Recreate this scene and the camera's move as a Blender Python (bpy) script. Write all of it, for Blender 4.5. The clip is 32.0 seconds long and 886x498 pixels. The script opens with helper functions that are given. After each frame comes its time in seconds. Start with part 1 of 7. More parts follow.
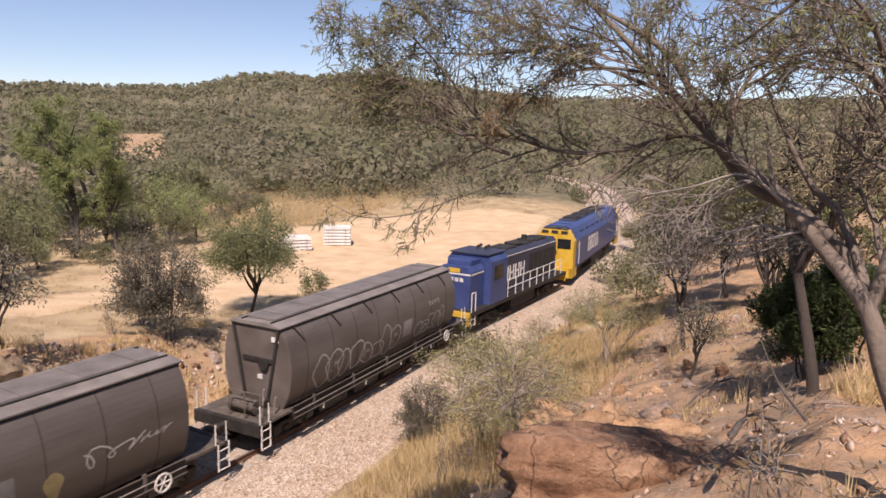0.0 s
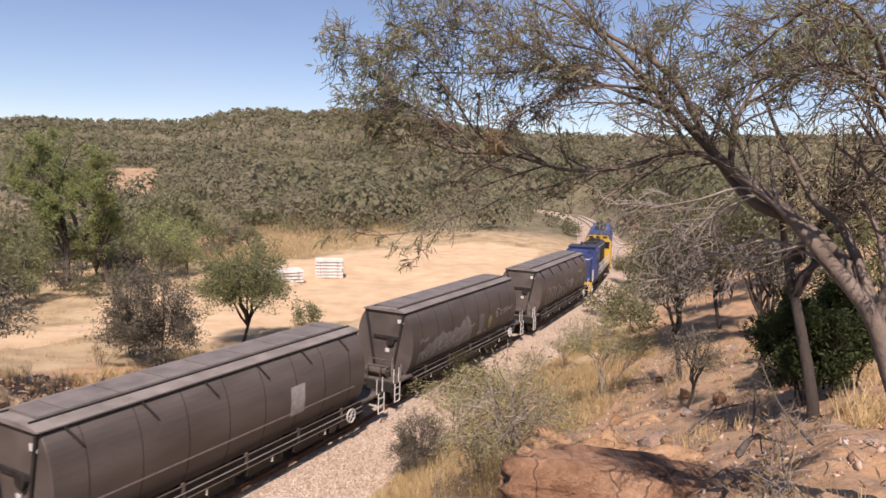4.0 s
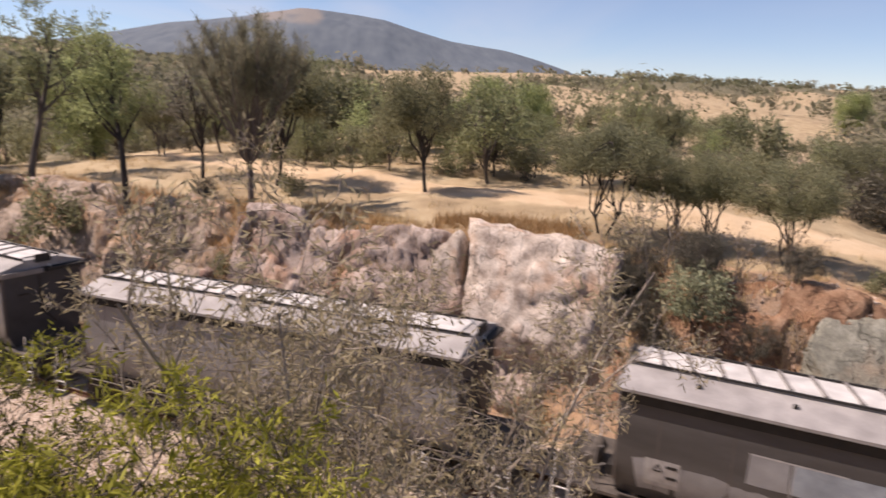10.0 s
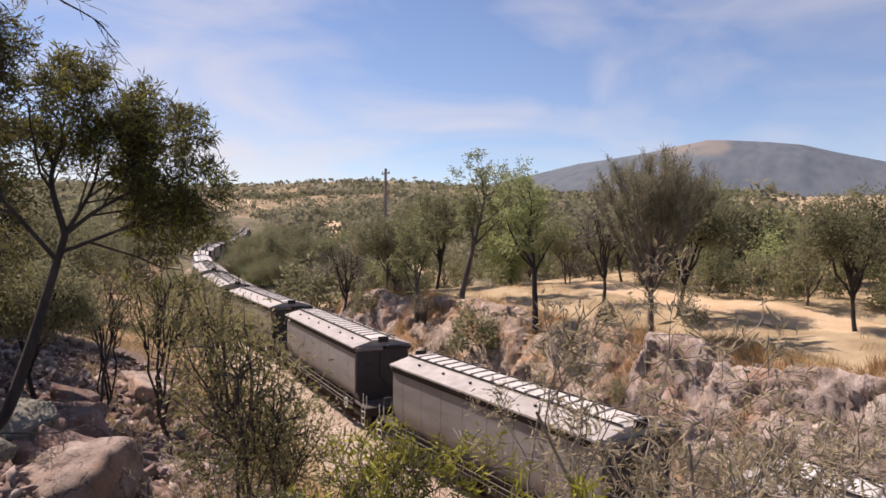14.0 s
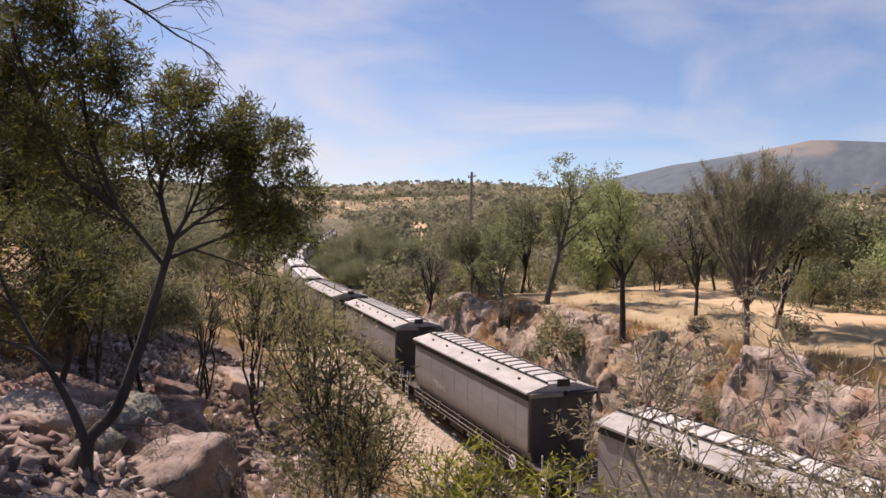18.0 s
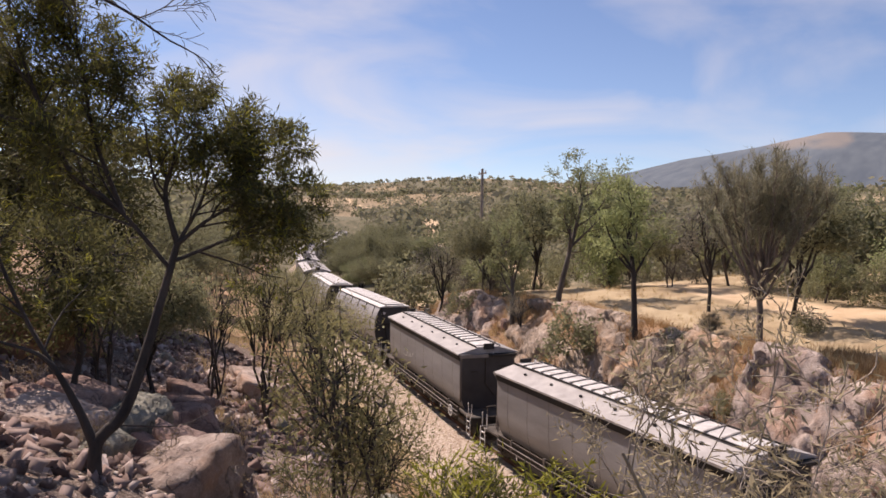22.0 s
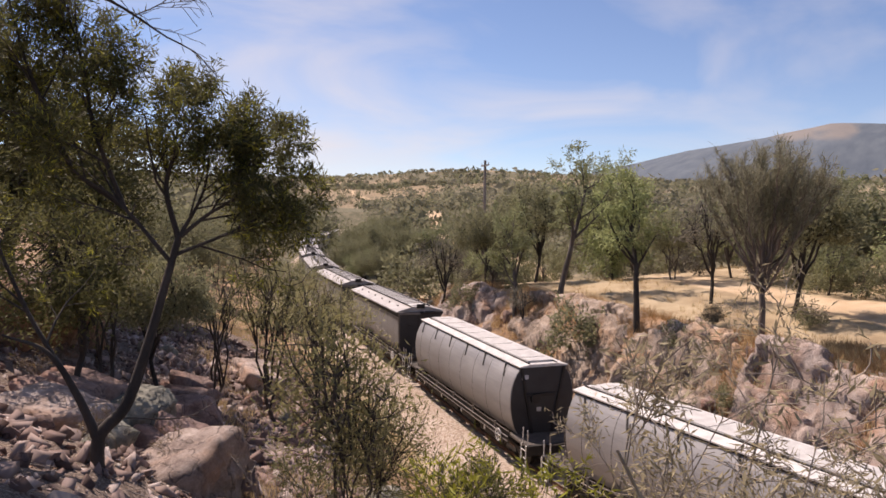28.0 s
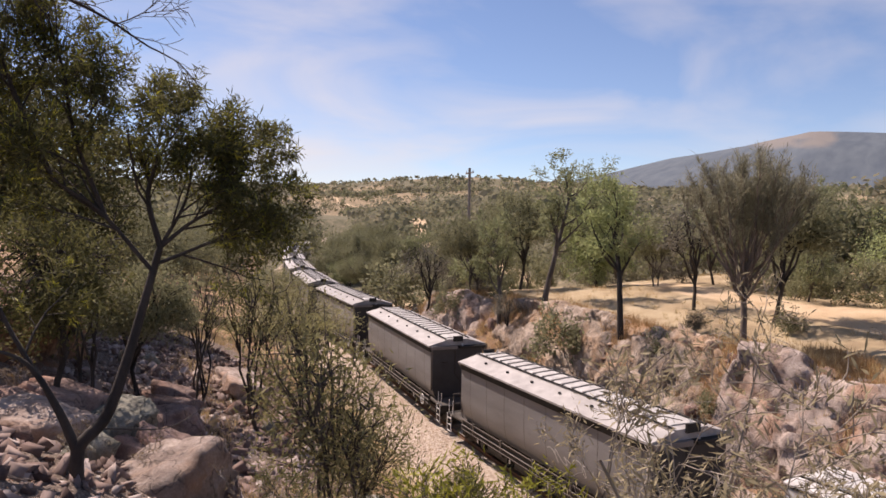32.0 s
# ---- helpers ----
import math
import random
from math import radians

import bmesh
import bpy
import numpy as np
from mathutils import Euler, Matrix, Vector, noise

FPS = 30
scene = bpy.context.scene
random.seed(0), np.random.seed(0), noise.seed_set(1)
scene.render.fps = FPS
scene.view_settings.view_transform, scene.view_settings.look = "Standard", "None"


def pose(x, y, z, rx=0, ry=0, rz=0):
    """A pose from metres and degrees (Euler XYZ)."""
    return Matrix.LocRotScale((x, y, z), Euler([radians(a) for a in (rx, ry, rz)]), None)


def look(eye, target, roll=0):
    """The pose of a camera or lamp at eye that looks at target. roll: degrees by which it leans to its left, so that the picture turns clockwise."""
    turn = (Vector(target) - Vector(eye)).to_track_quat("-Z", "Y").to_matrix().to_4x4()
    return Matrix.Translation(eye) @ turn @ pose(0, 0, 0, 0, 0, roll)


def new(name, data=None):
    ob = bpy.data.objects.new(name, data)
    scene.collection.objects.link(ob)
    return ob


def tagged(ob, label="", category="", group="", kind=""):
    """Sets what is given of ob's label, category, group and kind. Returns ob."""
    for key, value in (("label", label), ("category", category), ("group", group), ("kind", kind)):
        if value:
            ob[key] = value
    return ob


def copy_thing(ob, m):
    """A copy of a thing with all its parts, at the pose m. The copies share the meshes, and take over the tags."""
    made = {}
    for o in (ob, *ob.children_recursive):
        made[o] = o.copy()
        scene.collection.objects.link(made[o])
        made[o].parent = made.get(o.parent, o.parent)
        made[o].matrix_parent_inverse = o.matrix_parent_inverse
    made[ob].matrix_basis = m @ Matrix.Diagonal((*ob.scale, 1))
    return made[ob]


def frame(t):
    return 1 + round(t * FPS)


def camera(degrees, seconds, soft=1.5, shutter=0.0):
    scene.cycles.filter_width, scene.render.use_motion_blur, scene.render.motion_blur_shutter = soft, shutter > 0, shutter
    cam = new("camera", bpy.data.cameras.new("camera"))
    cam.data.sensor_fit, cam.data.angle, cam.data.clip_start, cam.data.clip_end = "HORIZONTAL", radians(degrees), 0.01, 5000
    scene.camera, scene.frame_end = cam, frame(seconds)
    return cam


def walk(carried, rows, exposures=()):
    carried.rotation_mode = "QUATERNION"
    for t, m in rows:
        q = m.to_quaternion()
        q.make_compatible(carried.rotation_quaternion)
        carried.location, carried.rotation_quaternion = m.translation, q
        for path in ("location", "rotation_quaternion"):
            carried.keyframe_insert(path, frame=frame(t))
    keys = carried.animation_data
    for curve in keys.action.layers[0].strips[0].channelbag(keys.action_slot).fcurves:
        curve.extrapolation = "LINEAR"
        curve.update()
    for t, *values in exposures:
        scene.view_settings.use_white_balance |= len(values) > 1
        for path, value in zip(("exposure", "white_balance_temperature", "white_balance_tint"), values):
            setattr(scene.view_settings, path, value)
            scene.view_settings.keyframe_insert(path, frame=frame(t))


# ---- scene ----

EYE_Z = 9.9
cam = camera(65.8, 32.0, soft=1.6, shutter=0.25)
TURNS = [
    (0, 80.43, -1.46, -4.80), (0.5, 81.17, -0.95, -4.52), (1, 81.93, -0.82, -4.75), (1.5, 82.31, -0.77, -5.19),
    (2, 82.72, -0.97, -5.62), (2.5, 83.16, -1.29, -5.87), (4.5, 83.36, -1.86, -5.15), (5, 82.94, -1.96, -3.97),
    (5.5, 82.20, -2.35, -1.56), (6, 81.27, -2.94, 2.67), (6.5, 80.07, -3.52, 8.53), (7, 78.85, -4.21, 15.93),
    (7.5, 77.56, -4.64, 24.60), (8, 76.40, -4.69, 34.51), (8.5, 75.59, -4.52, 46.16), (9, 75.70, -3.64, 58.92),
    (9.5, 76.70, -2.77, 72.23), (10, 78.37, -1.99, 84.30), (10.5, 80.44, -1.17, 93.99), (11, 82.24, -0.81, 101.09),
    (11.5, 83.89, -0.77, 106.03), (12, 85.25, -0.87, 109.43), (12.5, 86.29, -1.01, 111.88), (13, 87.12, -1.05, 113.81),
    (13.5, 87.77, -1.01, 115.40), (14, 88.37, -0.90, 116.62), (14.5, 88.62, -1.03, 117.58), (16.5, 87.36, -1.88, 121.79),
    (17, 87.61, -1.74, 122.57), (17.5, 88.06, -1.56, 123.22), (18, 88.36, -1.53, 123.71), (18.5, 88.62, -1.45, 124.06),
    (19, 88.77, -1.47, 124.26), (19.5, 88.83, -1.47, 124.20), (20, 88.72, -1.45, 123.95), (20.5, 88.54, -1.38, 123.68),
    (21, 88.32, -1.28, 123.67), (21.5, 88.14, -1.20, 124.07), (22, 88.06, -0.97, 124.74), (22.5, 88.09, -0.77, 125.52),
    (23, 88.22, -0.53, 126.17), (23.5, 88.30, -0.35, 126.78), (24, 88.26, -0.43, 127.23), (24.5, 88.12, -0.47, 127.57),
    (25, 87.94, -0.60, 127.59), (25.5, 87.76, -0.76, 127.19), (26, 87.66, -0.96, 126.37), (26.5, 87.65, -1.05, 125.50),
    (28.5, 87.35, -0.95, 125.00), (29, 87.37, -0.92, 125.13), (29.5, 87.51, -0.85, 125.25), (30, 87.60, -0.79, 125.36),
    (30.5, 87.73, -0.74, 125.33), (31, 87.83, -0.79, 125.06), (31.5, 87.88, -0.84, 124.44), (32, 87.98, -0.92, 123.73)]
SWAY_T = [0, 1, 2.5, 5, 6, 7, 8, 9, 10, 11, 13, 16.5, 19, 19.5, 20.2, 23, 28.5, 32]
SWAY_X = [0, -.18, -.12, -.12, -.15, -.17, -.22, -.28, -.25, -.22, -.19, -.13, -.12, -.15, -.25, -.26, -.28, -.28]
SWAY_Y = [0, 0, 0, .02, .05, .04, 0, -.04, .04, .03, -.05, -.09, -.07, -.06, -.02, 0, .04, .05]
SWAY_Z = [.25, .1, .05, .07, .02, -.05, -.1, -.15, -.3, -.38, -.4, -.22, -.15, -.15, -.14, -.1, -.07, -.05]
walk(cam, [(t, pose(np.interp(t, SWAY_T, SWAY_X), np.interp(t, SWAY_T, SWAY_Y), EYE_Z + np.interp(t, SWAY_T, SWAY_Z), rx, ry, rz)) for t, rx, ry, rz in TURNS], exposures=[(0, .30, 7250, 26), (32, .30, 7250, 26)])

# ---- world and sun ----
SUN_AZ, SUN_EL = 168.0, 55.0
world = bpy.data.worlds.new("sky")
scene.world = world
world.use_nodes = True
wn = world.node_tree.nodes
wl = world.node_tree.links
wn.clear()
w_out = wn.new("ShaderNodeOutputWorld")
w_bg = wn.new("ShaderNodeBackground")
w_sky = wn.new("ShaderNodeTexSky")
w_sky.sky_type = "NISHITA"
w_sky.sun_disc = False
w_sky.sun_elevation = radians(SUN_EL)
w_sky.sun_rotation = radians(-SUN_AZ)
w_sky.air_density, w_sky.dust_density, w_sky.ozone_density = .85, .0, 4.0
w_bg.inputs["Strength"].default_value = 0.106
# thin high cloud
w_tc = wn.new("ShaderNodeTexCoord")
w_map = wn.new("ShaderNodeMapping")
w_map.inputs["Scale"].default_value = (1.2, 2.6, 7.0)
w_map.inputs["Rotation"].default_value = (0, 0, .6)
w_noise = wn.new("ShaderNodeTexNoise")
w_noise.inputs["Scale"].default_value, w_noise.inputs["Detail"].default_value, w_noise.inputs["Distortion"].default_value = 1.3, 6, .6
w_ramp = wn.new("ShaderNodeValToRGB")
w_ramp.color_ramp.elements[0].position, w_ramp.color_ramp.elements[1].position = .40, .74
w_ramp.color_ramp.elements[1].color = (.7, .7, .7, 1)
w_mix = wn.new("ShaderNodeMix")
w_mix.data_type = "RGBA"
w_mix.inputs[7].default_value = (6.0, 6.25, 6.4, 1)
wl.new(w_tc.outputs["Generated"], w_map.inputs["Vector"])
wl.new(w_map.outputs[0], w_noise.inputs["Vector"])
wl.new(w_noise.outputs[0], w_ramp.inputs[0])
w_side = wn.new("ShaderNodeSeparateXYZ")
w_west = wn.new("ShaderNodeMapRange")
w_west.inputs[1].default_value, w_west.inputs[2].default_value, w_west.inputs[3].default_value, w_west.inputs[4].default_value = .45, -.5, .12, 1.0
w_fade = wn.new("ShaderNodeMath")
w_fade.operation = "MULTIPLY"
wl.new(w_tc.outputs["Generated"], w_side.inputs[0])
wl.new(w_side.outputs[1], w_west.inputs[0])
wl.new(w_ramp.outputs[0], w_fade.inputs[0])
wl.new(w_west.outputs[0], w_fade.inputs[1])
wl.new(w_fade.outputs[0], w_mix.inputs[0])
w_tint = wn.new("ShaderNodeMix")
w_tint.data_type, w_tint.blend_type = "RGBA", "MULTIPLY"
w_tint.inputs[0].default_value = 1.0
w_tint.inputs[7].default_value = (.965, 1.0, 1.02, 1)
wl.new(w_sky.outputs[0], w_tint.inputs[6])
wl.new(w_tint.outputs[2], w_mix.inputs[6])
wl.new(w_mix.outputs[2], w_bg.inputs["Color"])
wl.new(w_bg.outputs[0], w_out.inputs["Surface"])
sun = new("sun", bpy.data.lights.new("sun", "SUN"))
sun.data.energy, sun.data.angle, sun.data.color = 5.0, radians(0.5), (1.0, 0.95, 0.87)
sun_way = Vector((-math.sin(radians(SUN_AZ)) * math.cos(radians(SUN_EL)), math.cos(radians(SUN_AZ)) * math.cos(radians(SUN_EL)), math.sin(radians(SUN_EL))))
sun.matrix_world = look(sun_way * 200, (0, 0, 0))

# ---- the line of the track and the lie of the land ----
WEST_LINE = [(400, 134.5, 8), (320, 132.8, 6.4), (250, 132.8, 4.6), (205, 133.3, 3.1), (172, 134.5, 2.0), (150, 135.4, 1.6), (122, 136.0, 1.2), (95, 135.7, .9), (70, 134.0, .4)]     # distance, bearing and height
TRACK = np.array([(-r * math.sin(radians(a)), r * math.cos(radians(a)), z) for r, a, z in WEST_LINE] + [(-37.1, -29.2, .2),
                  (-27.3, -15.3, 0), (-21.3, -5.7, 0), (-13.4, 9.2, 0), (-6.2, 21.8, -.1), (1, 36, -.2), (6.8, 46.4, -.3), (14.6, 64, -.4),
                  (21.5, 88, -.5), (28.5, 118, -.5), (33.5, 150, -.5), (34, 180, -.5), (24, 212, -.5), (4, 240, -.5), (-40, 270, -.5), (-120, 290, -.5)], float)


def smooth_line(ctrl, step=1.0):
    fine = []
    for i in range(len(ctrl) - 1):
        p0, p1, p2, p3 = ctrl[max(i - 1, 0)], ctrl[i], ctrl[i + 1], ctrl[min(i + 2, len(ctrl) - 1)]
        n = 40
        seg = np.linalg.norm(p2 - p1)
        m1 = (p2 - p0) * seg / max(np.linalg.norm(p2 - p1) + np.linalg.norm(p1 - p0), 1e-6)
        m2 = (p3 - p1) * seg / max(np.linalg.norm(p3 - p2) + np.linalg.norm(p2 - p1), 1e-6)
        u = np.linspace(0, 1, n, endpoint=False)[:, None]
        fine.append((2 * u**3 - 3 * u**2 + 1) * p1 + (u**3 - 2 * u**2 + u) * m1 + (-2 * u**3 + 3 * u**2) * p2 + (u**3 - u**2) * m2)
    fine = np.vstack(fine + [ctrl[-1:]])
    run = np.concatenate([[0], np.cumsum(np.linalg.norm(np.diff(fine, axis=0), axis=1))])
    at = np.arange(0, run[-1], step)
    return np.stack([np.interp(at, run, fine[:, k]) for k in range(3)], 1), at


LINE, LINE_S = smooth_line(TRACK)
LINE_S = LINE_S - LINE_S[np.argmin(np.hypot(LINE[:, 0] + 13.4, LINE[:, 1] - 9.2))]
LINE_T = np.gradient(LINE, axis=0)
LINE_T /= np.linalg.norm(LINE_T, axis=1)[:, None]


# The plan below is drawn round the lookout; towards the east it is opened out by five degrees.
SWING = ([-180, -60, 20, 34, 46, 60, 74, 86, 97, 106, 150, 180], [0, -4.95, -4.9, -4.55, -4.4, -3.6, -2.9, -1.2, -.1, 0, 0, 0])


def swing(x, y):
    """The degrees by which a place of the plan turns round the lookout."""
    return np.interp(np.degrees(np.arctan2(-np.asarray(x, float), y)), *SWING)


def swung(x, y):
    """Where a place of the plan lies in the world."""
    a = np.radians(swing(x, y))
    return x * np.cos(a) - y * np.sin(a), x * np.sin(a) + y * np.cos(a)


def swung_all(p):
    p = np.array(p, float)
    p[:, 0], p[:, 1] = swung(p[:, 0], p[:, 1])
    return p


def swung_pose(x, y, z, rx=0, ry=0, rz=0):
    u, v = swung(x, y)
    return pose(float(u), float(v), z, rx, ry, rz + float(swing(x, y)))


RUN = swung_all(LINE)
RUN = np.concatenate([[0], np.cumsum(np.linalg.norm(np.diff(RUN, axis=0), axis=1))])
RUN = RUN - np.interp(-60, LINE_S, RUN) - 60


def on_line(s, d=0.0, h=0.0):
    """The point s metres along the track, d metres to the side of the lookout, h above the rails."""
    p = np.array([np.interp(s, LINE_S, LINE[:, k]) for k in range(3)])
    t = np.array([np.interp(s, LINE_S, LINE_T[:, k]) for k in range(3)])
    return p + np.array([t[1], -t[0], 0]) * d + np.array([0, 0, h])


def heading(s):
    t = np.array([np.interp(s, LINE_S, LINE_T[:, k]) for k in range(3)])
    return math.degrees(math.atan2(t[1], t[0]))


def line_sd(x, y):
    """Where points lie along and beside the track: s, d and the height of the rails there."""
    x, y = np.atleast_1d(np.asarray(x, float)), np.atleast_1d(np.asarray(y, float))
    s, d, zt = np.empty_like(x), np.empty_like(x), np.empty_like(x)
    for a in range(0, len(x), 20000):
        px, py = x[a:a + 20000], y[a:a + 20000]
        i = np.argmin((px[:, None] - LINE[None, ::2, 0])**2 + (py[:, None] - LINE[None, ::2, 1])**2, axis=1) * 2
        qx, qy = px - LINE[i, 0], py - LINE[i, 1]
        along = qx * LINE_T[i, 0] + qy * LINE_T[i, 1]
        s[a:a + 20000] = LINE_S[i] + along
        d[a:a + 20000] = qx * LINE_T[i, 1] - qy * LINE_T[i, 0]
        zt[a:a + 20000] = np.interp(LINE_S[i] + along, LINE_S, LINE[:, 2])
    return s, d, zt


def ease(a, b, v):
    u = np.clip((v - a) / (b - a), 0, 1)
    return u * u * (3 - 2 * u)


def rough(x, y, size, seed=0.0):
    """Smooth uneven ground, about -1 to 1."""
    x, y = x / size + seed, y / size - seed
    return (np.sin(x * 1.7 + 1.3 * np.sin(y * 1.1 + seed)) + np.sin(y * 1.9 + 1.1 * np.sin(x * 1.3 + 2)) + .6 * np.sin(x * 3.1 + y * 2.3) + .5 * np.sin(x * 4.7 - y * 5.3 + seed)) / 3.1


CREST = ([-160, -85, -66, -54, -45, -30, -10, 0, 3, 6, 11, 18, 25, 40, 300], [.3, .5, 1.0, 3.4, 4.6, 4.9, 4.9, 4.7, 4.1, 3.7, 2.9, 1.3, .5, 0, -.3])
BANK = ([-160, -60, -35, -20, -8, 0, 6, 11, 18, 25, 34, 60, 300], [.25, .33, .38, .42, .6, .71, .64, .55, .48, .40, .34, .28, .22])
RIDGE = ([-180, -35, -15, -9, -2, 2.6, 5.5, 6.6, 8.6, 11.2, 15.2, 20, 24, 27.3, 33, 36, 38, 41.8, 46, 52, 56.5, 63, 72.5, 76.5, 83, 90, 100, 110, 121, 128, 134, 140, 160, 180],
         [3, 3, 3, 3.3, 4.4, 4.6, 4.15, 4.2, 4.37, 4.1, 3.05, 2.8, 2.75, 2.5, 2.45, 2.5, 2.6, 1.85, 1.85, 2.05, 2.3, 2.5, 2.85, 3.05, 2.9, 2.8, 2.9, 3.3, 4.0, 3.65, 3.1, 3, 3, 3])
RIDGE_R = ([-180, 40, 50, 60, 85, 95, 110, 180], [800, 800, 700, 480, 520, 700, 900, 900])
PEAK = ([70, 73, 74.6, 76.9, 79.3, 83.9, 86.9, 89.1, 91.3, 94.3, 95.7, 97.2, 100.2, 105.4, 109.8, 111.4, 116, 120], [1, 2.5, 3.1, 3.85, 4.5, 5.15, 5.88, 6.5, 6.75, 6.95, 7.02, 6.72, 6.15, 5.45, 4.4, 4.0, 3.0, 1])


def lie(x, y):
    """The height of the ground."""
    x, y = np.atleast_1d(np.asarray(x, float)), np.atleast_1d(np.asarray(y, float))
    s, d, zt = line_sd(x, y)
    a = -d
    crest = np.interp(s, *CREST) + zt * .8 + .35 * rough(x, y, 5.0, 3)
    face0, face1 = 4.0 + .5 * rough(x, y, 3.1, 1), np.interp(s, [-62, -48, -6, 1], [7.6, 8.7, 8.7, 7.6]) + .9 * rough(x, y, 4.0, 7)
    back = np.interp(s, [-60, -5, 5, 25, 60], [.05, .05, -.01, -.02, -.008])
    far_side = -.75 + zt + (crest - zt + .75) * ease(face0, face1, a) + back * np.clip(a - 8, 0, 60)
    k = np.interp(s, *BANK)
    rise = np.clip(d - 3.9, 0, 12.6) * k + np.clip(d - 16.5, 0, 40) * np.interp(s, [-40, -12, -4, 4, 20], [.42, .42, .05, .05, .16])
    near_side = -.75 + zt + rise + ease(4, 7, d) * (.35 * rough(x, y, 3.4, 5) + .16 * rough(x, y, 1.3, 2))
    z = np.where(d < 0, far_side, near_side)
    z = np.where(np.abs(d) < 3.9, zt - .75, z)
    r = np.hypot(x, y)
    az = np.degrees(np.arctan2(-x, y))
    # the country beyond
    rr_ = np.interp(az, *RIDGE_R)
    bearing = az + swing(x, y)
    top = EYE_Z + rr_ * np.tan(np.radians(np.interp(bearing, *RIDGE)))
    u = np.clip((r - 90) / (rr_ - 90), 0, 1.0)
    base = np.interp(az, [-180, -20, 0, 40, 70, 120, 150, 180], [3, 2, -1.5, -3, 4, 2, 6, 6])
    hills = base + (top - base) * u**1.25 + rough(x, y, 60, 4) * 3.0 * ease(110, 220, r) * (1 - ease(.75, 1, u)) + rough(x, y, 170, 9) * 5 * ease(150, 320, r) * (1 - ease(.8, 1, u))
    peak = 3000 * np.tan(np.radians(np.interp(bearing, *PEAK)))
    hills = np.where((az > 70) & (az < 120), np.maximum(hills, peak * ease(1300, 3000, r) + EYE_Z + rough(x, y, 300, 1) * 18 * ease(1300, 1800, r) * (1 - ease(2500, 3000, r))), hills)
    w = ease(70, 150, r)
    hold = 1 - ease(6, 22, np.abs(d))
    out = z * (1 - w) + hills * w
    return np.where(r < 260, z * hold + out * (1 - hold), out)


def lie_at(x, y):
    return float(lie(x, y)[0])

# ---- mesh helpers ----
class Shape:
    """Collects boxes, tubes and prisms into one mesh."""

    def __init__(self):
        self.v, self.f = [], []

    def add(self, verts, faces):
        n = len(self.v)
        self.v += [tuple(p) for p in verts]
        self.f += [tuple(n + i for i in f) for f in faces]
        return self

    def box(self, x0, x1, y0, y1, z0, z1, m=None):
        p = [Vector((x, y, z)) for x in (x0, x1) for y in (y0, y1) for z in (z0, z1)]
        if m is not None:
            p = [m @ q for q in p]
        return self.add(p, [(0, 1, 3, 2), (4, 6, 7, 5), (0, 4, 5, 1), (2, 3, 7, 6), (0, 2, 6, 4), (1, 5, 7, 3)])

    def prism(self, prof, x0, x1, m=None):
        """prof: (y, z) round; run along x."""
        n = len(prof)
        p = [Vector((x, y, z)) for x in (x0, x1) for y, z in prof]
        if m is not None:
            p = [m @ q for q in p]
        return self.add(p, [tuple(range(n)), tuple(range(2 * n - 1, n - 1, -1))] + [(i, i + n, (i + 1) % n + n, (i + 1) % n) for i in range(n)])

    def tube(self, pts, r, n=6, r1=None):
        pts = [Vector(p) for p in pts]
        rings = []
        for i, p in enumerate(pts):
            t = (pts[min(i + 1, len(pts) - 1)] - pts[max(i - 1, 0)]).normalized()
            a = t.orthogonal().normalized()
            b = t.cross(a)
            rad = r if r1 is None else r + (r1 - r) * i / (len(pts) - 1)
            rings.append([p + (a * math.cos(2 * math.pi * k / n) + b * math.sin(2 * math.pi * k / n)) * rad for k in range(n)])
        faces = [(i * n + k, i * n + (k + 1) % n, (i + 1) * n + (k + 1) % n, (i + 1) * n + k) for i in range(len(pts) - 1) for k in range(n)]
        faces += [tuple(range(n - 1, -1, -1)), tuple(range((len(pts) - 1) * n, len(pts) * n))]
        return self.add([q for ring in rings for q in ring], faces)

    def disc(self, c, axis, r, depth, n=20, r_in=0.0):
        """A wheel or a ring round an axis."""
        c, axis = Vector(c), Vector(axis).normalized()
        if r_in <= 0:
            return self.tube([c - axis * depth / 2, c + axis * depth / 2], r, n)
        a = axis.orthogonal().normalized()
        b = axis.cross(a)
        p = []
        for rad, off in ((r, -.5), (r, .5), (r_in, .5), (r_in, -.5)):
            p += [c + axis * off * depth + (a * math.cos(2 * math.pi * k / n) + b * math.sin(2 * math.pi * k / n)) * rad for k in range(n)]
        return self.add(p, [(q * n + k, q * n + (k + 1) % n, ((q + 1) % 4) * n + (k + 1) % n, ((q + 1) % 4) * n + k) for q in range(4) for k in range(n)])

    def mesh(self, name, material, even=False):
        me = bpy.data.meshes.new(name)
        me.from_pydata(self.v, [], self.f)
        bm = bmesh.new()
        bm.from_mesh(me)
        bmesh.ops.recalc_face_normals(bm, faces=bm.faces)
        if even:
            for f in bm.faces:
                f.smooth = True
        bm.to_mesh(me)
        bm.free()
        me.materials.append(material)
        return me

    def part(self, name, material, parent=None, label="", even=False):
        ob = new(name, self.mesh(name, material, even))
        ob.parent = parent
        return tagged(ob, label)


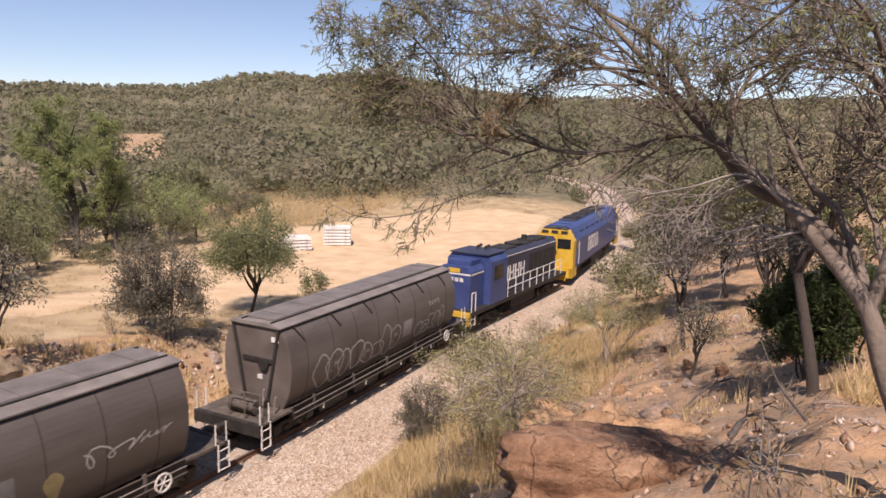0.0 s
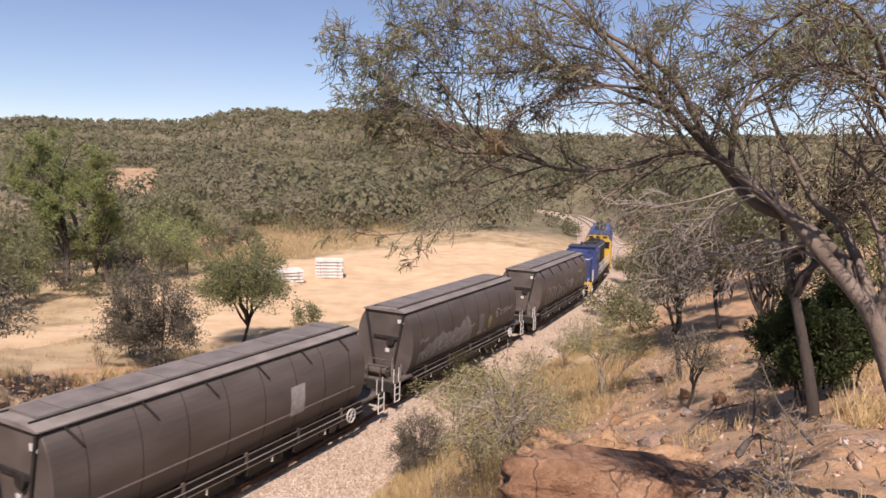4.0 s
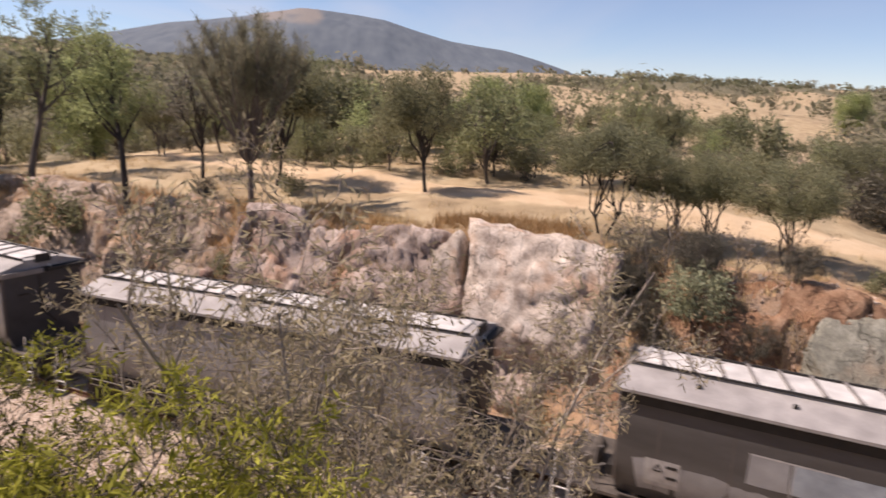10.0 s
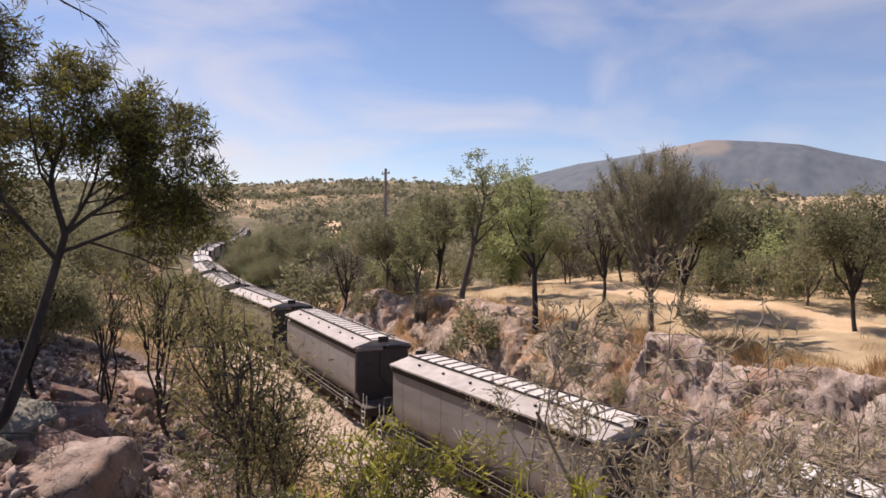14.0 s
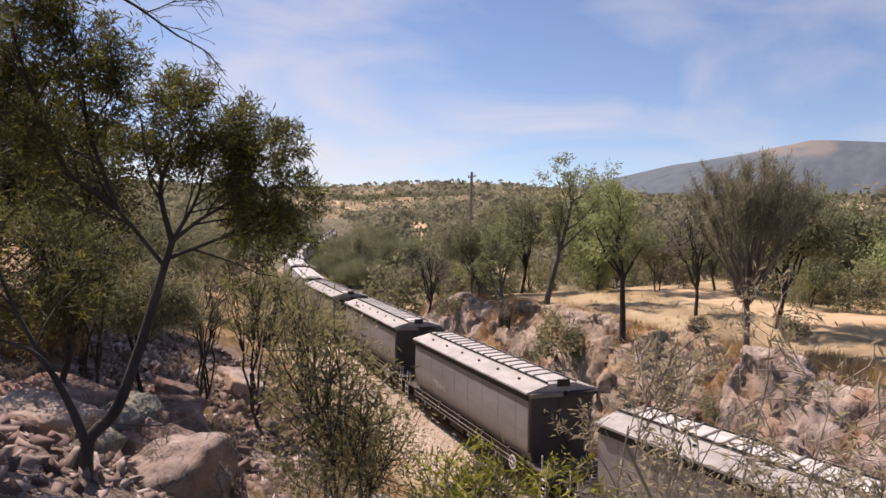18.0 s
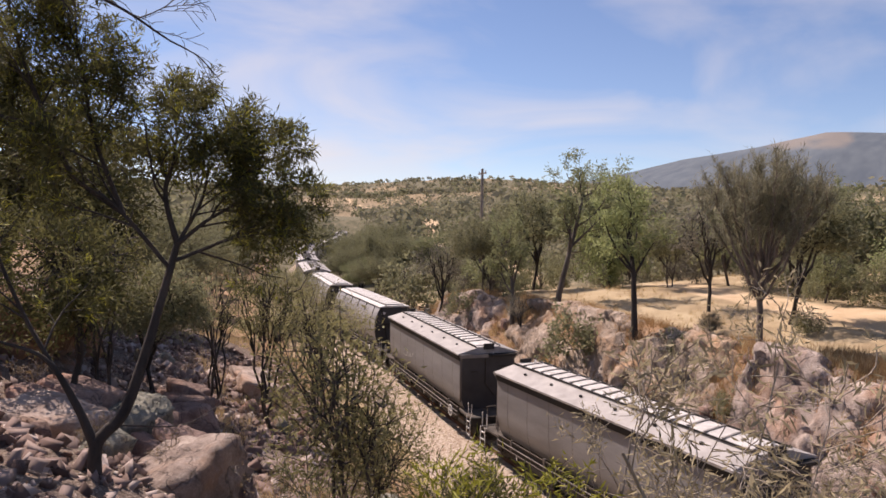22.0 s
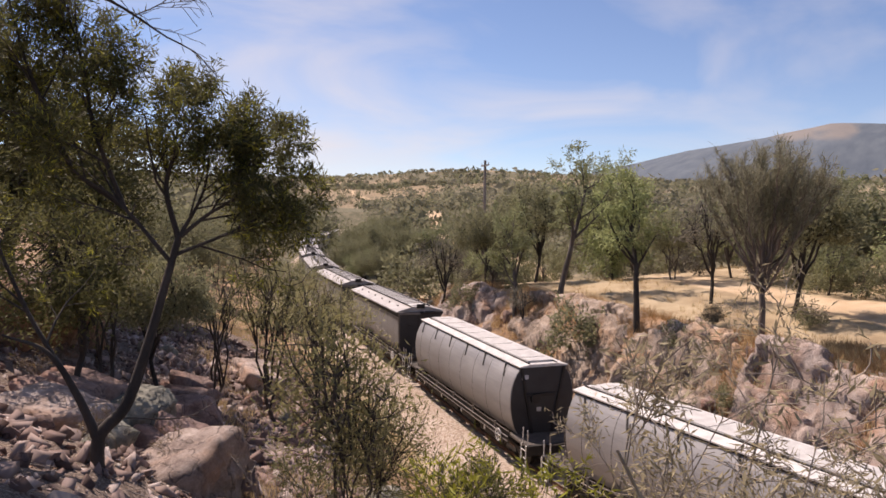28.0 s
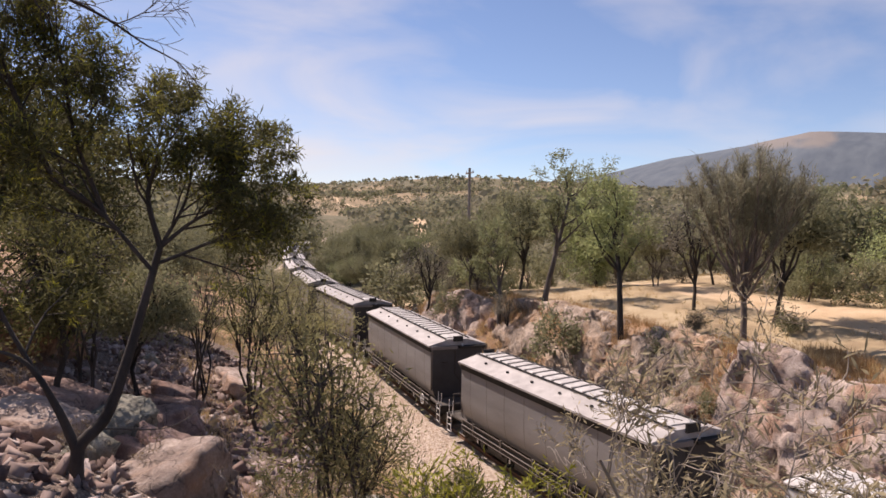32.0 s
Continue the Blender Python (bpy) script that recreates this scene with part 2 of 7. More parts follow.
def raw_mesh(name, verts, faces, material, even=False):
    """One mesh from arrays of points and of equal-sided faces."""
    verts, faces = np.asarray(verts, np.float32), np.asarray(faces, np.int32)
    me = bpy.data.meshes.new(name)
    k = faces.shape[1]
    me.vertices.add(len(verts))
    me.vertices.foreach_set("co", verts.ravel())
    me.loops.add(faces.size)
    me.loops.foreach_set("vertex_index", faces.ravel())
    me.polygons.add(len(faces))
    me.polygons.foreach_set("loop_start", np.arange(0, faces.size, k, dtype=np.int32))
    me.polygons.foreach_set("loop_total", np.full(len(faces), k, np.int32))
    if even:
        me.polygons.foreach_set("use_smooth", np.ones(len(faces), bool))
    me.update(calc_edges=True)
    me.materials.append(material)
    return me


def thing(name, label, category, group="", kind="", m=None):
    ob = new(name)
    ob.empty_display_size = .3
    if m is not None:
        ob.matrix_world = m
    return tagged(ob, label, category, group, kind)


# ---- materials ----
def nodes_of(name):
    m = bpy.data.materials.new(name)
    m.use_nodes = True
    nt = m.node_tree
    return m, nt.nodes, nt.links, nt.nodes["Principled BSDF"]


def noise_node(nodes, links, scale, detail=4, coords="Object", stretch=None, rough_=.55):
    tc = nodes.new("ShaderNodeTexCoord")
    n = nodes.new("ShaderNodeTexNoise")
    n.inputs["Scale"].default_value, n.inputs["Detail"].default_value, n.inputs["Roughness"].default_value = scale, detail, rough_
    src = tc.outputs[coords]
    if stretch:
        mp = nodes.new("ShaderNodeMapping")
        mp.inputs["Scale"].default_value = stretch
        links.new(src, mp.inputs["Vector"])
        src = mp.outputs[0]
    links.new(src, n.inputs["Vector"])
    return n


def ramp_node(nodes, links, src, stops):
    r = nodes.new("ShaderNodeValToRGB")
    els = r.color_ramp.elements
    els[0].position, els[0].color = stops[0][0], (*stops[0][1], 1)
    els[1].position, els[1].color = stops[-1][0], (*stops[-1][1], 1)
    for pos, col in stops[1:-1]:
        e = els.new(pos)
        e.color = (*col, 1)
    links.new(src, r.inputs[0])
    return r


def mix_node(nodes, links, fac, a, b, blend="MIX"):
    m = nodes.new("ShaderNodeMix")
    m.data_type, m.blend_type = "RGBA", blend
    for sock, val in ((m.inputs[0], fac), (m.inputs[6], a), (m.inputs[7], b)):
        if isinstance(val, bpy.types.NodeSocket):
            links.new(val, sock)
        elif isinstance(val, (int, float)):
            sock.default_value = val
        else:
            sock.default_value = (*val, 1)
    return m.outputs[2]


def math_node(nodes, links, op, a, b=0.0):
    m = nodes.new("ShaderNodeMath")
    m.operation = op
    for sock, val in ((m.inputs[0], a), (m.inputs[1], b)):
        if isinstance(val, bpy.types.NodeSocket):
            links.new(val, sock)
        else:
            sock.default_value = val
    return m.outputs[0]


def surface(name, dark, light, scale=2.0, roughness=.7, metal=0.0, grain=30.0, bump=.15, stretch=None, spread=.12, coords="Object"):
    """A plain surface with stains, grain and fine relief; each object a little different."""
    m, nodes, links, bsdf = nodes_of(name)
    big = noise_node(nodes, links, scale, 5, coords, stretch)
    fine = noise_node(nodes, links, grain, 3, coords)
    col = ramp_node(nodes, links, big.outputs[0], [(.3, dark), (.7, light)]).outputs[0]
    info = nodes.new("ShaderNodeObjectInfo")
    var = math_node(nodes, links, "MULTIPLY_ADD", info.outputs["Random"], spread * 2)
    var.node.inputs[2].default_value = 1 - spread
    g = math_node(nodes, links, "MULTIPLY_ADD", fine.outputs[0], .5)
    g.node.inputs[2].default_value = .75
    hs = nodes.new("ShaderNodeHueSaturation")
    links.new(math_node(nodes, links, "MULTIPLY", var, g), hs.inputs["Value"])
    links.new(col, hs.inputs["Color"])
    links.new(hs.outputs[0], bsdf.inputs["Base Color"])
    bsdf.inputs["Metallic"].default_value = metal
    ro = math_node(nodes, links, "MULTIPLY_ADD", big.outputs[0], .3)
    ro.node.inputs[2].default_value = roughness - .15
    links.new(ro, bsdf.inputs["Roughness"])
    if bump:
        b = nodes.new("ShaderNodeBump")
        b.inputs["Strength"].default_value, b.inputs["Distance"].default_value = bump, .02
        links.new(fine.outputs[0], b.inputs["Height"])
        links.new(b.outputs[0], bsdf.inputs["Normal"])
    return m


def leaf_matter(name, dark, light, thin=.35):
    m, nodes, links, bsdf = nodes_of(name)
    geo = nodes.new("ShaderNodeNewGeometry")
    info = nodes.new("ShaderNodeObjectInfo")
    col = ramp_node(nodes, links, geo.outputs["Random Per Island"], [(0, tuple(.65 * a + .35 * b for a, b in zip(dark, light))), (.6, tuple(.3 * a + .7 * b for a, b in zip(dark, light))), (1, tuple(min(1, c * 1.02) for c in light))]).outputs[0]
    hs = nodes.new("ShaderNodeHueSaturation")
    v = math_node(nodes, links, "MULTIPLY_ADD", info.outputs["Random"], .3)
    v.node.inputs[2].default_value = .85
    links.new(v, hs.inputs["Value"])
    links.new(col, hs.inputs["Color"])
    links.new(hs.outputs[0], bsdf.inputs["Base Color"])
    bsdf.inputs["Roughness"].default_value = .6
    bsdf.inputs["Specular IOR Level"].default_value = .2
    tr = nodes.new("ShaderNodeBsdfTranslucent")
    links.new(hs.outputs[0], tr.inputs["Color"])
    mx = nodes.new("ShaderNodeMixShader")
    mx.inputs[0].default_value = thin
    links.new(bsdf.outputs[0], mx.inputs[1])
    links.new(tr.outputs[0], mx.inputs[2])
    links.new(mx.outputs[0], nodes["Material Output"].inputs["Surface"])
    return m


def rock_matter(name, dark, mid, light, stain):
    """Weathered rock: blotches, rusty stains, fine grain and dark hairline joints."""
    m, nodes, links, bsdf = nodes_of(name)
    blotch, grain, rust = noise_node(nodes, links, 1.6, 8, rough_=.65), noise_node(nodes, links, 16, 6, rough_=.7), noise_node(nodes, links, .7, 5)
    col = ramp_node(nodes, links, blotch.outputs[0], [(.32, dark), (.5, mid), (.68, light)]).outputs[0]
    mask = ramp_node(nodes, links, rust.outputs[0], [(.5, (0, 0, 0)), (.68, (.75, .75, .75))]).outputs[0]
    col = mix_node(nodes, links, mask, col, stain)
    vein = noise_node(nodes, links, .9, 3, "Object", (1, 1, .55))
    line = math_node(nodes, links, "ABSOLUTE", math_node(nodes, links, "SUBTRACT", vein.outputs[0], .5))
    crack = ramp_node(nodes, links, line, [(0, (.3, .3, .3)), (.012, (1, 1, 1))]).outputs[0]
    col = mix_node(nodes, links, .75, col, crack, "MULTIPLY")
    info = nodes.new("ShaderNodeObjectInfo")
    hs = nodes.new("ShaderNodeHueSaturation")
    g = math_node(nodes, links, "MULTIPLY_ADD", grain.outputs[0], 1.1)
    g.node.inputs[2].default_value = .45
    v = math_node(nodes, links, "MULTIPLY_ADD", info.outputs["Random"], .3)
    v.node.inputs[2].default_value = .85
    links.new(math_node(nodes, links, "MULTIPLY", g, v), hs.inputs["Value"])
    links.new(col, hs.inputs["Color"])
    links.new(hs.outputs[0], bsdf.inputs["Base Color"])
    bsdf.inputs["Roughness"].default_value = .9
    bsdf.inputs["Specular IOR Level"].default_value = .25
    h = math_node(nodes, links, "MULTIPLY_ADD", crack, .6)
    links.new(math_node(nodes, links, "ADD", grain.outputs[0], blotch.outputs[0]), h.node.inputs[2])
    b = nodes.new("ShaderNodeBump")
    b.inputs["Strength"].default_value, b.inputs["Distance"].default_value = .9, .07
    links.new(h, b.inputs["Height"])
    links.new(b.outputs[0], bsdf.inputs["Normal"])
    return m


M_ROCK = rock_matter("pale pink granite", (.20, .145, .12), (.40, .32, .275), (.56, .47, .41), (.36, .20, .12))
M_ROCK_L = rock_matter("cream pink granite", (.28, .215, .175), (.52, .44, .37), (.70, .62, .545), (.46, .27, .16))
M_ROCK_G = rock_matter("lichened grey granite", (.15, .145, .12), (.27, .26, .21), (.40, .385, .32), (.26, .17, .11))
M_ROCK_R = rock_matter("red stained rock", (.13, .068, .042), (.27, .155, .095), (.41, .27, .18), (.33, .17, .09))
M_ROCK_O = rock_matter("orange weathered rock", (.22, .13, .075), (.42, .27, .16), (.56, .41, .28), (.46, .24, .11))
M_ROCK_P = rock_matter("pinkish broken rock", (.13, .085, .072), (.26, .18, .155), (.40, .30, .26), (.28, .13, .08))
M_GREY_L = surface("pale dusty grey paint", (.20, .197, .20), (.315, .31, .313), 1.1, .5, 0, 40, .06, (.35, 1, 1.6), .15)
M_GREY_P = surface("pale weathered wagon paint", (.25, .245, .245), (.37, .362, .36), 1.1, .5, 0, 40, .06, (.35, 1, 1.6), .1)
M_GREY = surface("dirty grey paint", (.066, .062, .061), (.122, .115, .113), 1.1, .6, 0, 40, .06, (.35, 1, 1.6), .22)
M_GREY_B = surface("dull brown grey paint", (.075, .062, .055), (.125, .108, .098), 1.0, .55, 0, 40, .06, (.35, 1, 1.4), .15)
M_ROOF = surface("weathered roof paint", (.26, .24, .225), (.42, .395, .375), 1.6, .6, 0, 30, .05, (1, 1, 1), .15)
M_ROOF_D = surface("grimy roof paint", (.20, .186, .178), (.33, .31, .297), 1.6, .6, 0, 30, .05, (1, 1, 1), .1)
M_ROOF_B = surface("dusty dark roof", (.13, .115, .105), (.22, .20, .185), 1.6, .65, 0, 30, .05, (1, 1, 1), .15)
M_HATCH = surface("pale hatch cover", (.42, .40, .38), (.62, .60, .57), 2.5, .6, 0, 30, .05, None, .1)
M_END_BLACK = surface("near-black end paint", (.020, .020, .023), (.045, .045, .048), 1.4, .6, 0, 40, .05, None, .2)
M_DARK = surface("grimy black steel", (.012, .011, .010), (.035, .031, .028), 3.0, .7, .1, 40, .1)
M_UNDER = surface("brake dust steel", (.017, .014, .012), (.042, .034, .029), 3.0, .8, .1, 40, .1)
M_DUST = surface("dusty deck", (.05, .042, .036), (.13, .108, .09), 4.0, .85, 0, 40, .1)
M_WHITE = surface("worn white paint", (.5, .49, .47), (.72, .71, .69), 4.0, .6, 0, 50, .05)
M_CHALK = surface("faded white lettering", (.30, .29, .285), (.46, .45, .44), 5.0, .7, 0, 50, .0)
M_BLUEWASH = surface("faded blue spray paint", (.20, .23, .26), (.33, .37, .41), 3.0, .6, 0, 40, .02)
M_PRIMER = surface("flat overpaint", (.20, .20, .205), (.30, .30, .305), 2.0, .6, 0, 40, .03)
M_CLOUD = surface("thin grey spray paint", (.13, .128, .125), (.205, .205, .20), 2.5, .6, 0, 40, .02, None, .15)
M_OCHRE = surface("faded yellow spray paint", (.20, .165, .075), (.31, .265, .14), 3.0, .6, 0, 40, .02)
M_BLUE = surface("faded blue paint", (.026, .044, .135), (.05, .08, .22), 1.5, .45, 0, 40, .04, None, .05)
M_NAVY = surface("dark blue roof paint", (.02, .024, .045), (.045, .05, .08), 1.5, .55, 0, 40, .04, None, .05)
M_YELLOW = surface("yellow paint", (.50, .30, .03), (.64, .42, .06), 1.5, .45, 0, 40, .03, None, .04)
M_GLASS = surface("dark window glass", (.01, .012, .014), (.02, .022, .025), 2.0, .12, 0, 30, 0)
M_TYRE = surface("wheel steel", (.022, .019, .017), (.06, .052, .045), 5.0, .5, .6, 50, .05)
M_RAIL = surface("rusty rail side", (.10, .05, .03), (.19, .10, .06), 4.0, .7, .3, 40, .1)
M_SHINE = surface("worn rail head", (.22, .205, .195), (.34, .33, .32), 8.0, .5, .7, 60, .02)
M_CONC = surface("pale concrete", (.50, .48, .45), (.68, .66, .63), 3.0, .85, 0, 40, .15)
M_SLEEPER = surface("dusty concrete sleeper", (.26, .22, .18), (.40, .35, .30), 3.0, .9, 0, 40, .2)
M_BARK = surface("grey brown bark", (.05, .04, .033), (.13, .108, .09), 3.0, .9, 0, 18, .6, (1, 1, .25), .15)
M_BARK_D = surface("dark bark", (.022, .018, .015), (.07, .056, .047), 3.0, .9, 0, 18, .6, (1, 1, .25), .15)
M_BARK_W = surface("grey weathered bark", (.095, .072, .056), (.235, .188, .152), 3.0, .9, 0, 18, .6, (1, 1, .25), .15)
M_TWIG = surface("pale dead twig", (.17, .14, .12), (.34, .30, .27), 3.0, .9, 0, 18, .2, None, .1)
M_POLE = surface("weathered timber pole", (.16, .13, .11), (.30, .26, .23), 2.0, .9, 0, 25, .3, (1, 1, .15), .1)
L_GUM = leaf_matter("gum leaves", (.14, .155, .075), (.30, .315, .165), .5)
L_BRIGHT = leaf_matter("fresh green leaves", (.19, .215, .09), (.42, .47, .215), .6)
L_OLIVE = leaf_matter("olive wattle leaves", (.13, .132, .072), (.29, .285, .165), .5)
L_GREY = leaf_matter("grey green leaves", (.115, .105, .078), (.26, .24, .185), .3)
L_GREYD = leaf_matter("grey brown leaves", (.075, .068, .052), (.18, .165, .125), .3)
L_SHE = leaf_matter("grey olive needles", (.15, .142, .095), (.31, .295, .20), .5)
L_SAGE = leaf_matter("sage green leaves", (.20, .19, .088), (.43, .405, .21), .5)
L_PALE = leaf_matter("pale green leaves", (.21, .23, .13), (.42, .44, .28))
L_DARK = leaf_matter("dark green leaves", (.03, .045, .017), (.07, .092, .034))
L_DRY = leaf_matter("dry brown leaves", (.14, .095, .05), (.30, .22, .12), .25)
L_RUSTY = leaf_matter("orange dry grass", (.30, .175, .08), (.52, .345, .175), .3)
L_STRAW = leaf_matter("dry grass", (.36, .26, .13), (.62, .48, .27), .3)


def far_leaf(name):
    """Woodland seen from afar: each tree its own olive, grey or brown."""
    m, nodes, links, bsdf = nodes_of(name)
    at = nodes.new("ShaderNodeAttribute")
    at.attribute_name = "tone"
    geo = nodes.new("ShaderNodeNewGeometry")
    col = ramp_node(nodes, links, at.outputs["Fac"], [(0, (.15, .16, .088)), (.3, (.205, .20, .128)), (.55, (.245, .222, .158)), (.8, (.205, .212, .118)), (1, (.33, .28, .20))]).outputs[0]
    hs = nodes.new("ShaderNodeHueSaturation")
    v = math_node(nodes, links, "MULTIPLY_ADD", geo.outputs["Random Per Island"], .16)
    v.node.inputs[2].default_value = .94
    links.new(v, hs.inputs["Value"])
    links.new(col, hs.inputs["Color"])
    links.new(hs.outputs[0], bsdf.inputs["Base Color"])
    bsdf.inputs["Roughness"].default_value = .8
    bsdf.inputs["Specular IOR Level"].default_value = .1
    tr = nodes.new("ShaderNodeBsdfTranslucent")
    links.new(hs.outputs[0], tr.inputs["Color"])
    mx = nodes.new("ShaderNodeMixShader")
    mx.inputs[0].default_value = .5
    links.new(bsdf.outputs[0], mx.inputs[1])
    links.new(tr.outputs[0], mx.inputs[2])
    links.new(mx.outputs[0], nodes["Material Output"].inputs["Surface"])
    return m


L_FAR = far_leaf("distant bush")

# ---- the ground, one sheet to the horizon ----
def zone_weights(x, y):
    s, d, zt = line_sd(x, y)
    a = -d
    r, az = np.hypot(x, y), np.degrees(np.arctan2(-x, y))
    wob = rough(x, y, 6, 2)
    # bare red soil of the cutting and of the lookout's bank
    crest = np.interp(s, *CREST)
    soil = np.where(d < 0, ease(3.6, 4.6, a) * (1 - ease(8.2, 10.0, a + wob)) * ease(.4, 2.0, crest), ease(4.5 + wob, 7.5 + wob, d) * (.75 + .25 * rough(x, y, 2.5, 6)) * (1 - ease(30, 50, d)))
    soil = soil * (1 - ease(120, 200, r))
    # graded track and yard of pale earth
    mid = np.interp(s, [-80, -30, -12, 0, 12, 20, 28], [27, 19, 17, 16, 16.5, 18.5, 21])
    lane = (1 - ease(1.6, 2.8, np.abs(a - mid) + .5 * wob)) * (1 - ease(24, 30, s)) * (d < 0)
    yard = ease(20, 27, s + wob) * (1 - ease(88, 96, s + 2 * wob)) * ease(6.5, 8.5, a + .5 * wob - 4 * (1 - ease(30, 40, s))) * (1 - ease(32, 37, a + 2 * wob + np.interp(s, [25, 45, 60, 95], [8, 4, 0, 12])))
    yard = yard * (1 - .8 * ease(.15, .6, rough(x, y, 9, 8)) * ease(40, 30, s))
    road = np.clip(np.maximum(lane, yard), 0, 1)
    # pastures on the hills; bush elsewhere
    pasture = ease(54, 60, az) * (1 - ease(88, 100, az)) * ease(.0, .4, rough(x, y, 90, 3) + .5) * ease(85, 130, r)
    pasture = np.maximum(pasture, ease(100, 112, az) * (1 - ease(150, 165, az)) * ease(-.1, .5, rough(x, y, 70, 5) + .2) * ease(190, 290, r) * .42)
    pasture = np.maximum(pasture, ((np.abs(az - 39.5) + wob) < 6.5) * ease(185, 205, r) * (1 - ease(300, 330, r)))
    pasture = np.maximum(pasture, ((np.abs(az - 23.6) + .3 * wob) < 1.7) * ease(190, 200, r) * (1 - ease(255, 270, r)))
    lo = np.interp(az, [10, 30, 52, 58, 90, 95, 160], [95, 82, 75, 150, 150, 62, 60])
    wood = ease(lo, lo + 40, r) * (1 - pasture) * (1 - .15 * ease(98, 108, az) * (1 - ease(150, 160, az)) * ease(300, 500, r) * (1 - ease(1000, 1200, r)))
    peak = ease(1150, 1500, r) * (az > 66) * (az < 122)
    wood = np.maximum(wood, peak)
    # Leaf litter; its heavy western cover also paints in the trees' shade.
    litter_shade = np.where(d > 0, ease(5, 9, d) * (1 - ease(40, 60, r)) * (1.0 - .6 * ease(-2, 6, s)), soil * np.clip(.45 + .45 * rough(x, y, 3.3, 9) - .3 * ease(2, 12, s), 0, 1)) * (.82 + .18 * rough(x, y, 1.8, 4))
    return np.clip(soil, 0, 1), road, np.clip(wood, 0, 1), np.clip(pasture * (1 - peak) * ((np.abs(az - 39.5) < 9) | (np.abs(az - 23.6) < 3) | ((az > 98) & (r > 230))), 0, 1), peak, np.clip(litter_shade, 0, 1)


def build_ground():
    az = np.radians(np.arange(0, 360, .6))
    rad = np.concatenate([[0.0, .4], np.geomspace(1.0, 140, 189), np.geomspace(145, 4700, 85)])
    R, A = np.meshgrid(rad, az, indexing="ij")
    x, y = (-R * np.sin(A)).ravel(), (R * np.cos(A)).ravel()
    z = lie(x, y)
    s, d, zt = line_sd(x, y)
    fine = ease(4.2, 6, np.abs(d)) * (1 - ease(60, 140, np.hypot(x, y)))
    z = z + fine * .07 * rough(x, y, .5, 4) + fine * .05 * rough(x, y, .23, 1)
    n = len(az)
    i = np.arange((len(rad) - 1) * n)
    nxt = np.where(i % n == n - 1, i - n + 1, i + 1)
    faces = np.stack([i, nxt, nxt + n, i + n], 1)
    m, nodes, links, bsdf = nodes_of("earth and dry grass")
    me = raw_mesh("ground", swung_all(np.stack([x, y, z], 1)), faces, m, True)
    for key, val in zip(("soil", "road", "wood", "rust", "peak", "litter_shade"), zone_weights(x, y)):
        at = me.attributes.new(key, "FLOAT", "POINT")
        at.data.foreach_set("value", val.astype(np.float32))
    at = me.attributes.new("scar", "FLOAT", "POINT")
    A2, r_far = np.degrees(np.arctan2(-x, y)), np.hypot(x, y)
    at.data.foreach_set("value", (ease(93.6, 95.0, A2) * (1 - ease(98.5, 101.5, A2)) * ease(5.6, 6.5, np.degrees(np.arctan2(z - EYE_Z, np.hypot(x, y)))) * (r_far > 1500) * (.72 + .3 * rough(x, y, 45, 4))).astype(np.float32))
    ob = tagged(new("ground", me), "dry grassland with red soil banks and pale dirt tracks", "ground", kind="structure")

    def weight(key):
        at = nodes.new("ShaderNodeAttribute")
        at.attribute_name = key
        return at.outputs["Fac"]
    big, mid, fine_, tiny = (noise_node(nodes, links, k, 6) for k in (.06, .5, 3.5, 22.0))
    grass = ramp_node(nodes, links, mid.outputs[0], [(.3, (.25, .185, .115)), (.5, (.38, .29, .18)), (.7, (.47, .375, .245))]).outputs[0]
    soil_c = ramp_node(nodes, links, fine_.outputs[0], [(.25, (.13, .095, .072)), (.40, (.25, .175, .125)), (.52, (.42, .265, .155)), (.62, (.48, .325, .20)), (.78, (.54, .455, .36))]).outputs[0]
    road_c = ramp_node(nodes, links, mid.outputs[0], [(.3, (.47, .335, .205)), (.7, (.60, .46, .31))]).outputs[0]
    wood_c = ramp_node(nodes, links, mid.outputs[0], [(.3, (.11, .105, .066)), (.5, (.155, .142, .092)), (.72, (.26, .215, .145))]).outputs[0]
    rust_c = ramp_node(nodes, links, mid.outputs[0], [(.3, (.29, .20, .13)), (.7, (.42, .30, .19))]).outputs[0]

    def edged(w, amount=.5):
        k = math_node(nodes, links, "MULTIPLY_ADD", fine_.outputs[0], amount)
        k.node.inputs[2].default_value = -amount / 2
        v = math_node(nodes, links, "ADD", w, k)
        mr = nodes.new("ShaderNodeMapRange")
        mr.inputs[1].default_value, mr.inputs[2].default_value = .3, .7
        links.new(v, mr.inputs[0])
        return mr.outputs[0]
    col = mix_node(nodes, links, edged(weight("wood")), grass, wood_c)
    col = mix_node(nodes, links, edged(weight("rust")), col, rust_c)
    patch_c = ramp_node(nodes, links, noise_node(nodes, links, 1.1, 6).outputs[0], [(.38, (.19, .145, .11)), (.5, (.38, .255, .165)), (.64, (.48, .29, .16))]).outputs[0]
    soil_c = mix_node(nodes, links, .5, soil_c, patch_c)
    col = mix_node(nodes, links, edged(weight("soil"), .9), col, soil_c)
    leafy = ramp_node(nodes, links, tiny.outputs[0], [(.3, (.075, .058, .048)), (.5, (.17, .13, .105)), (.7, (.31, .25, .21))]).outputs[0]
    col = mix_node(nodes, links, edged(weight("litter_shade"), 1.1), col, leafy)
    # The far peak's blue-grey is distance haze put into its base colour.
    hazy_hill = ramp_node(nodes, links, noise_node(nodes, links, .03, 8, "Object", (.22, 1, .3)).outputs[0], [(.3, (.088, .11, .135)), (.7, (.135, .16, .18))]).outputs[0]
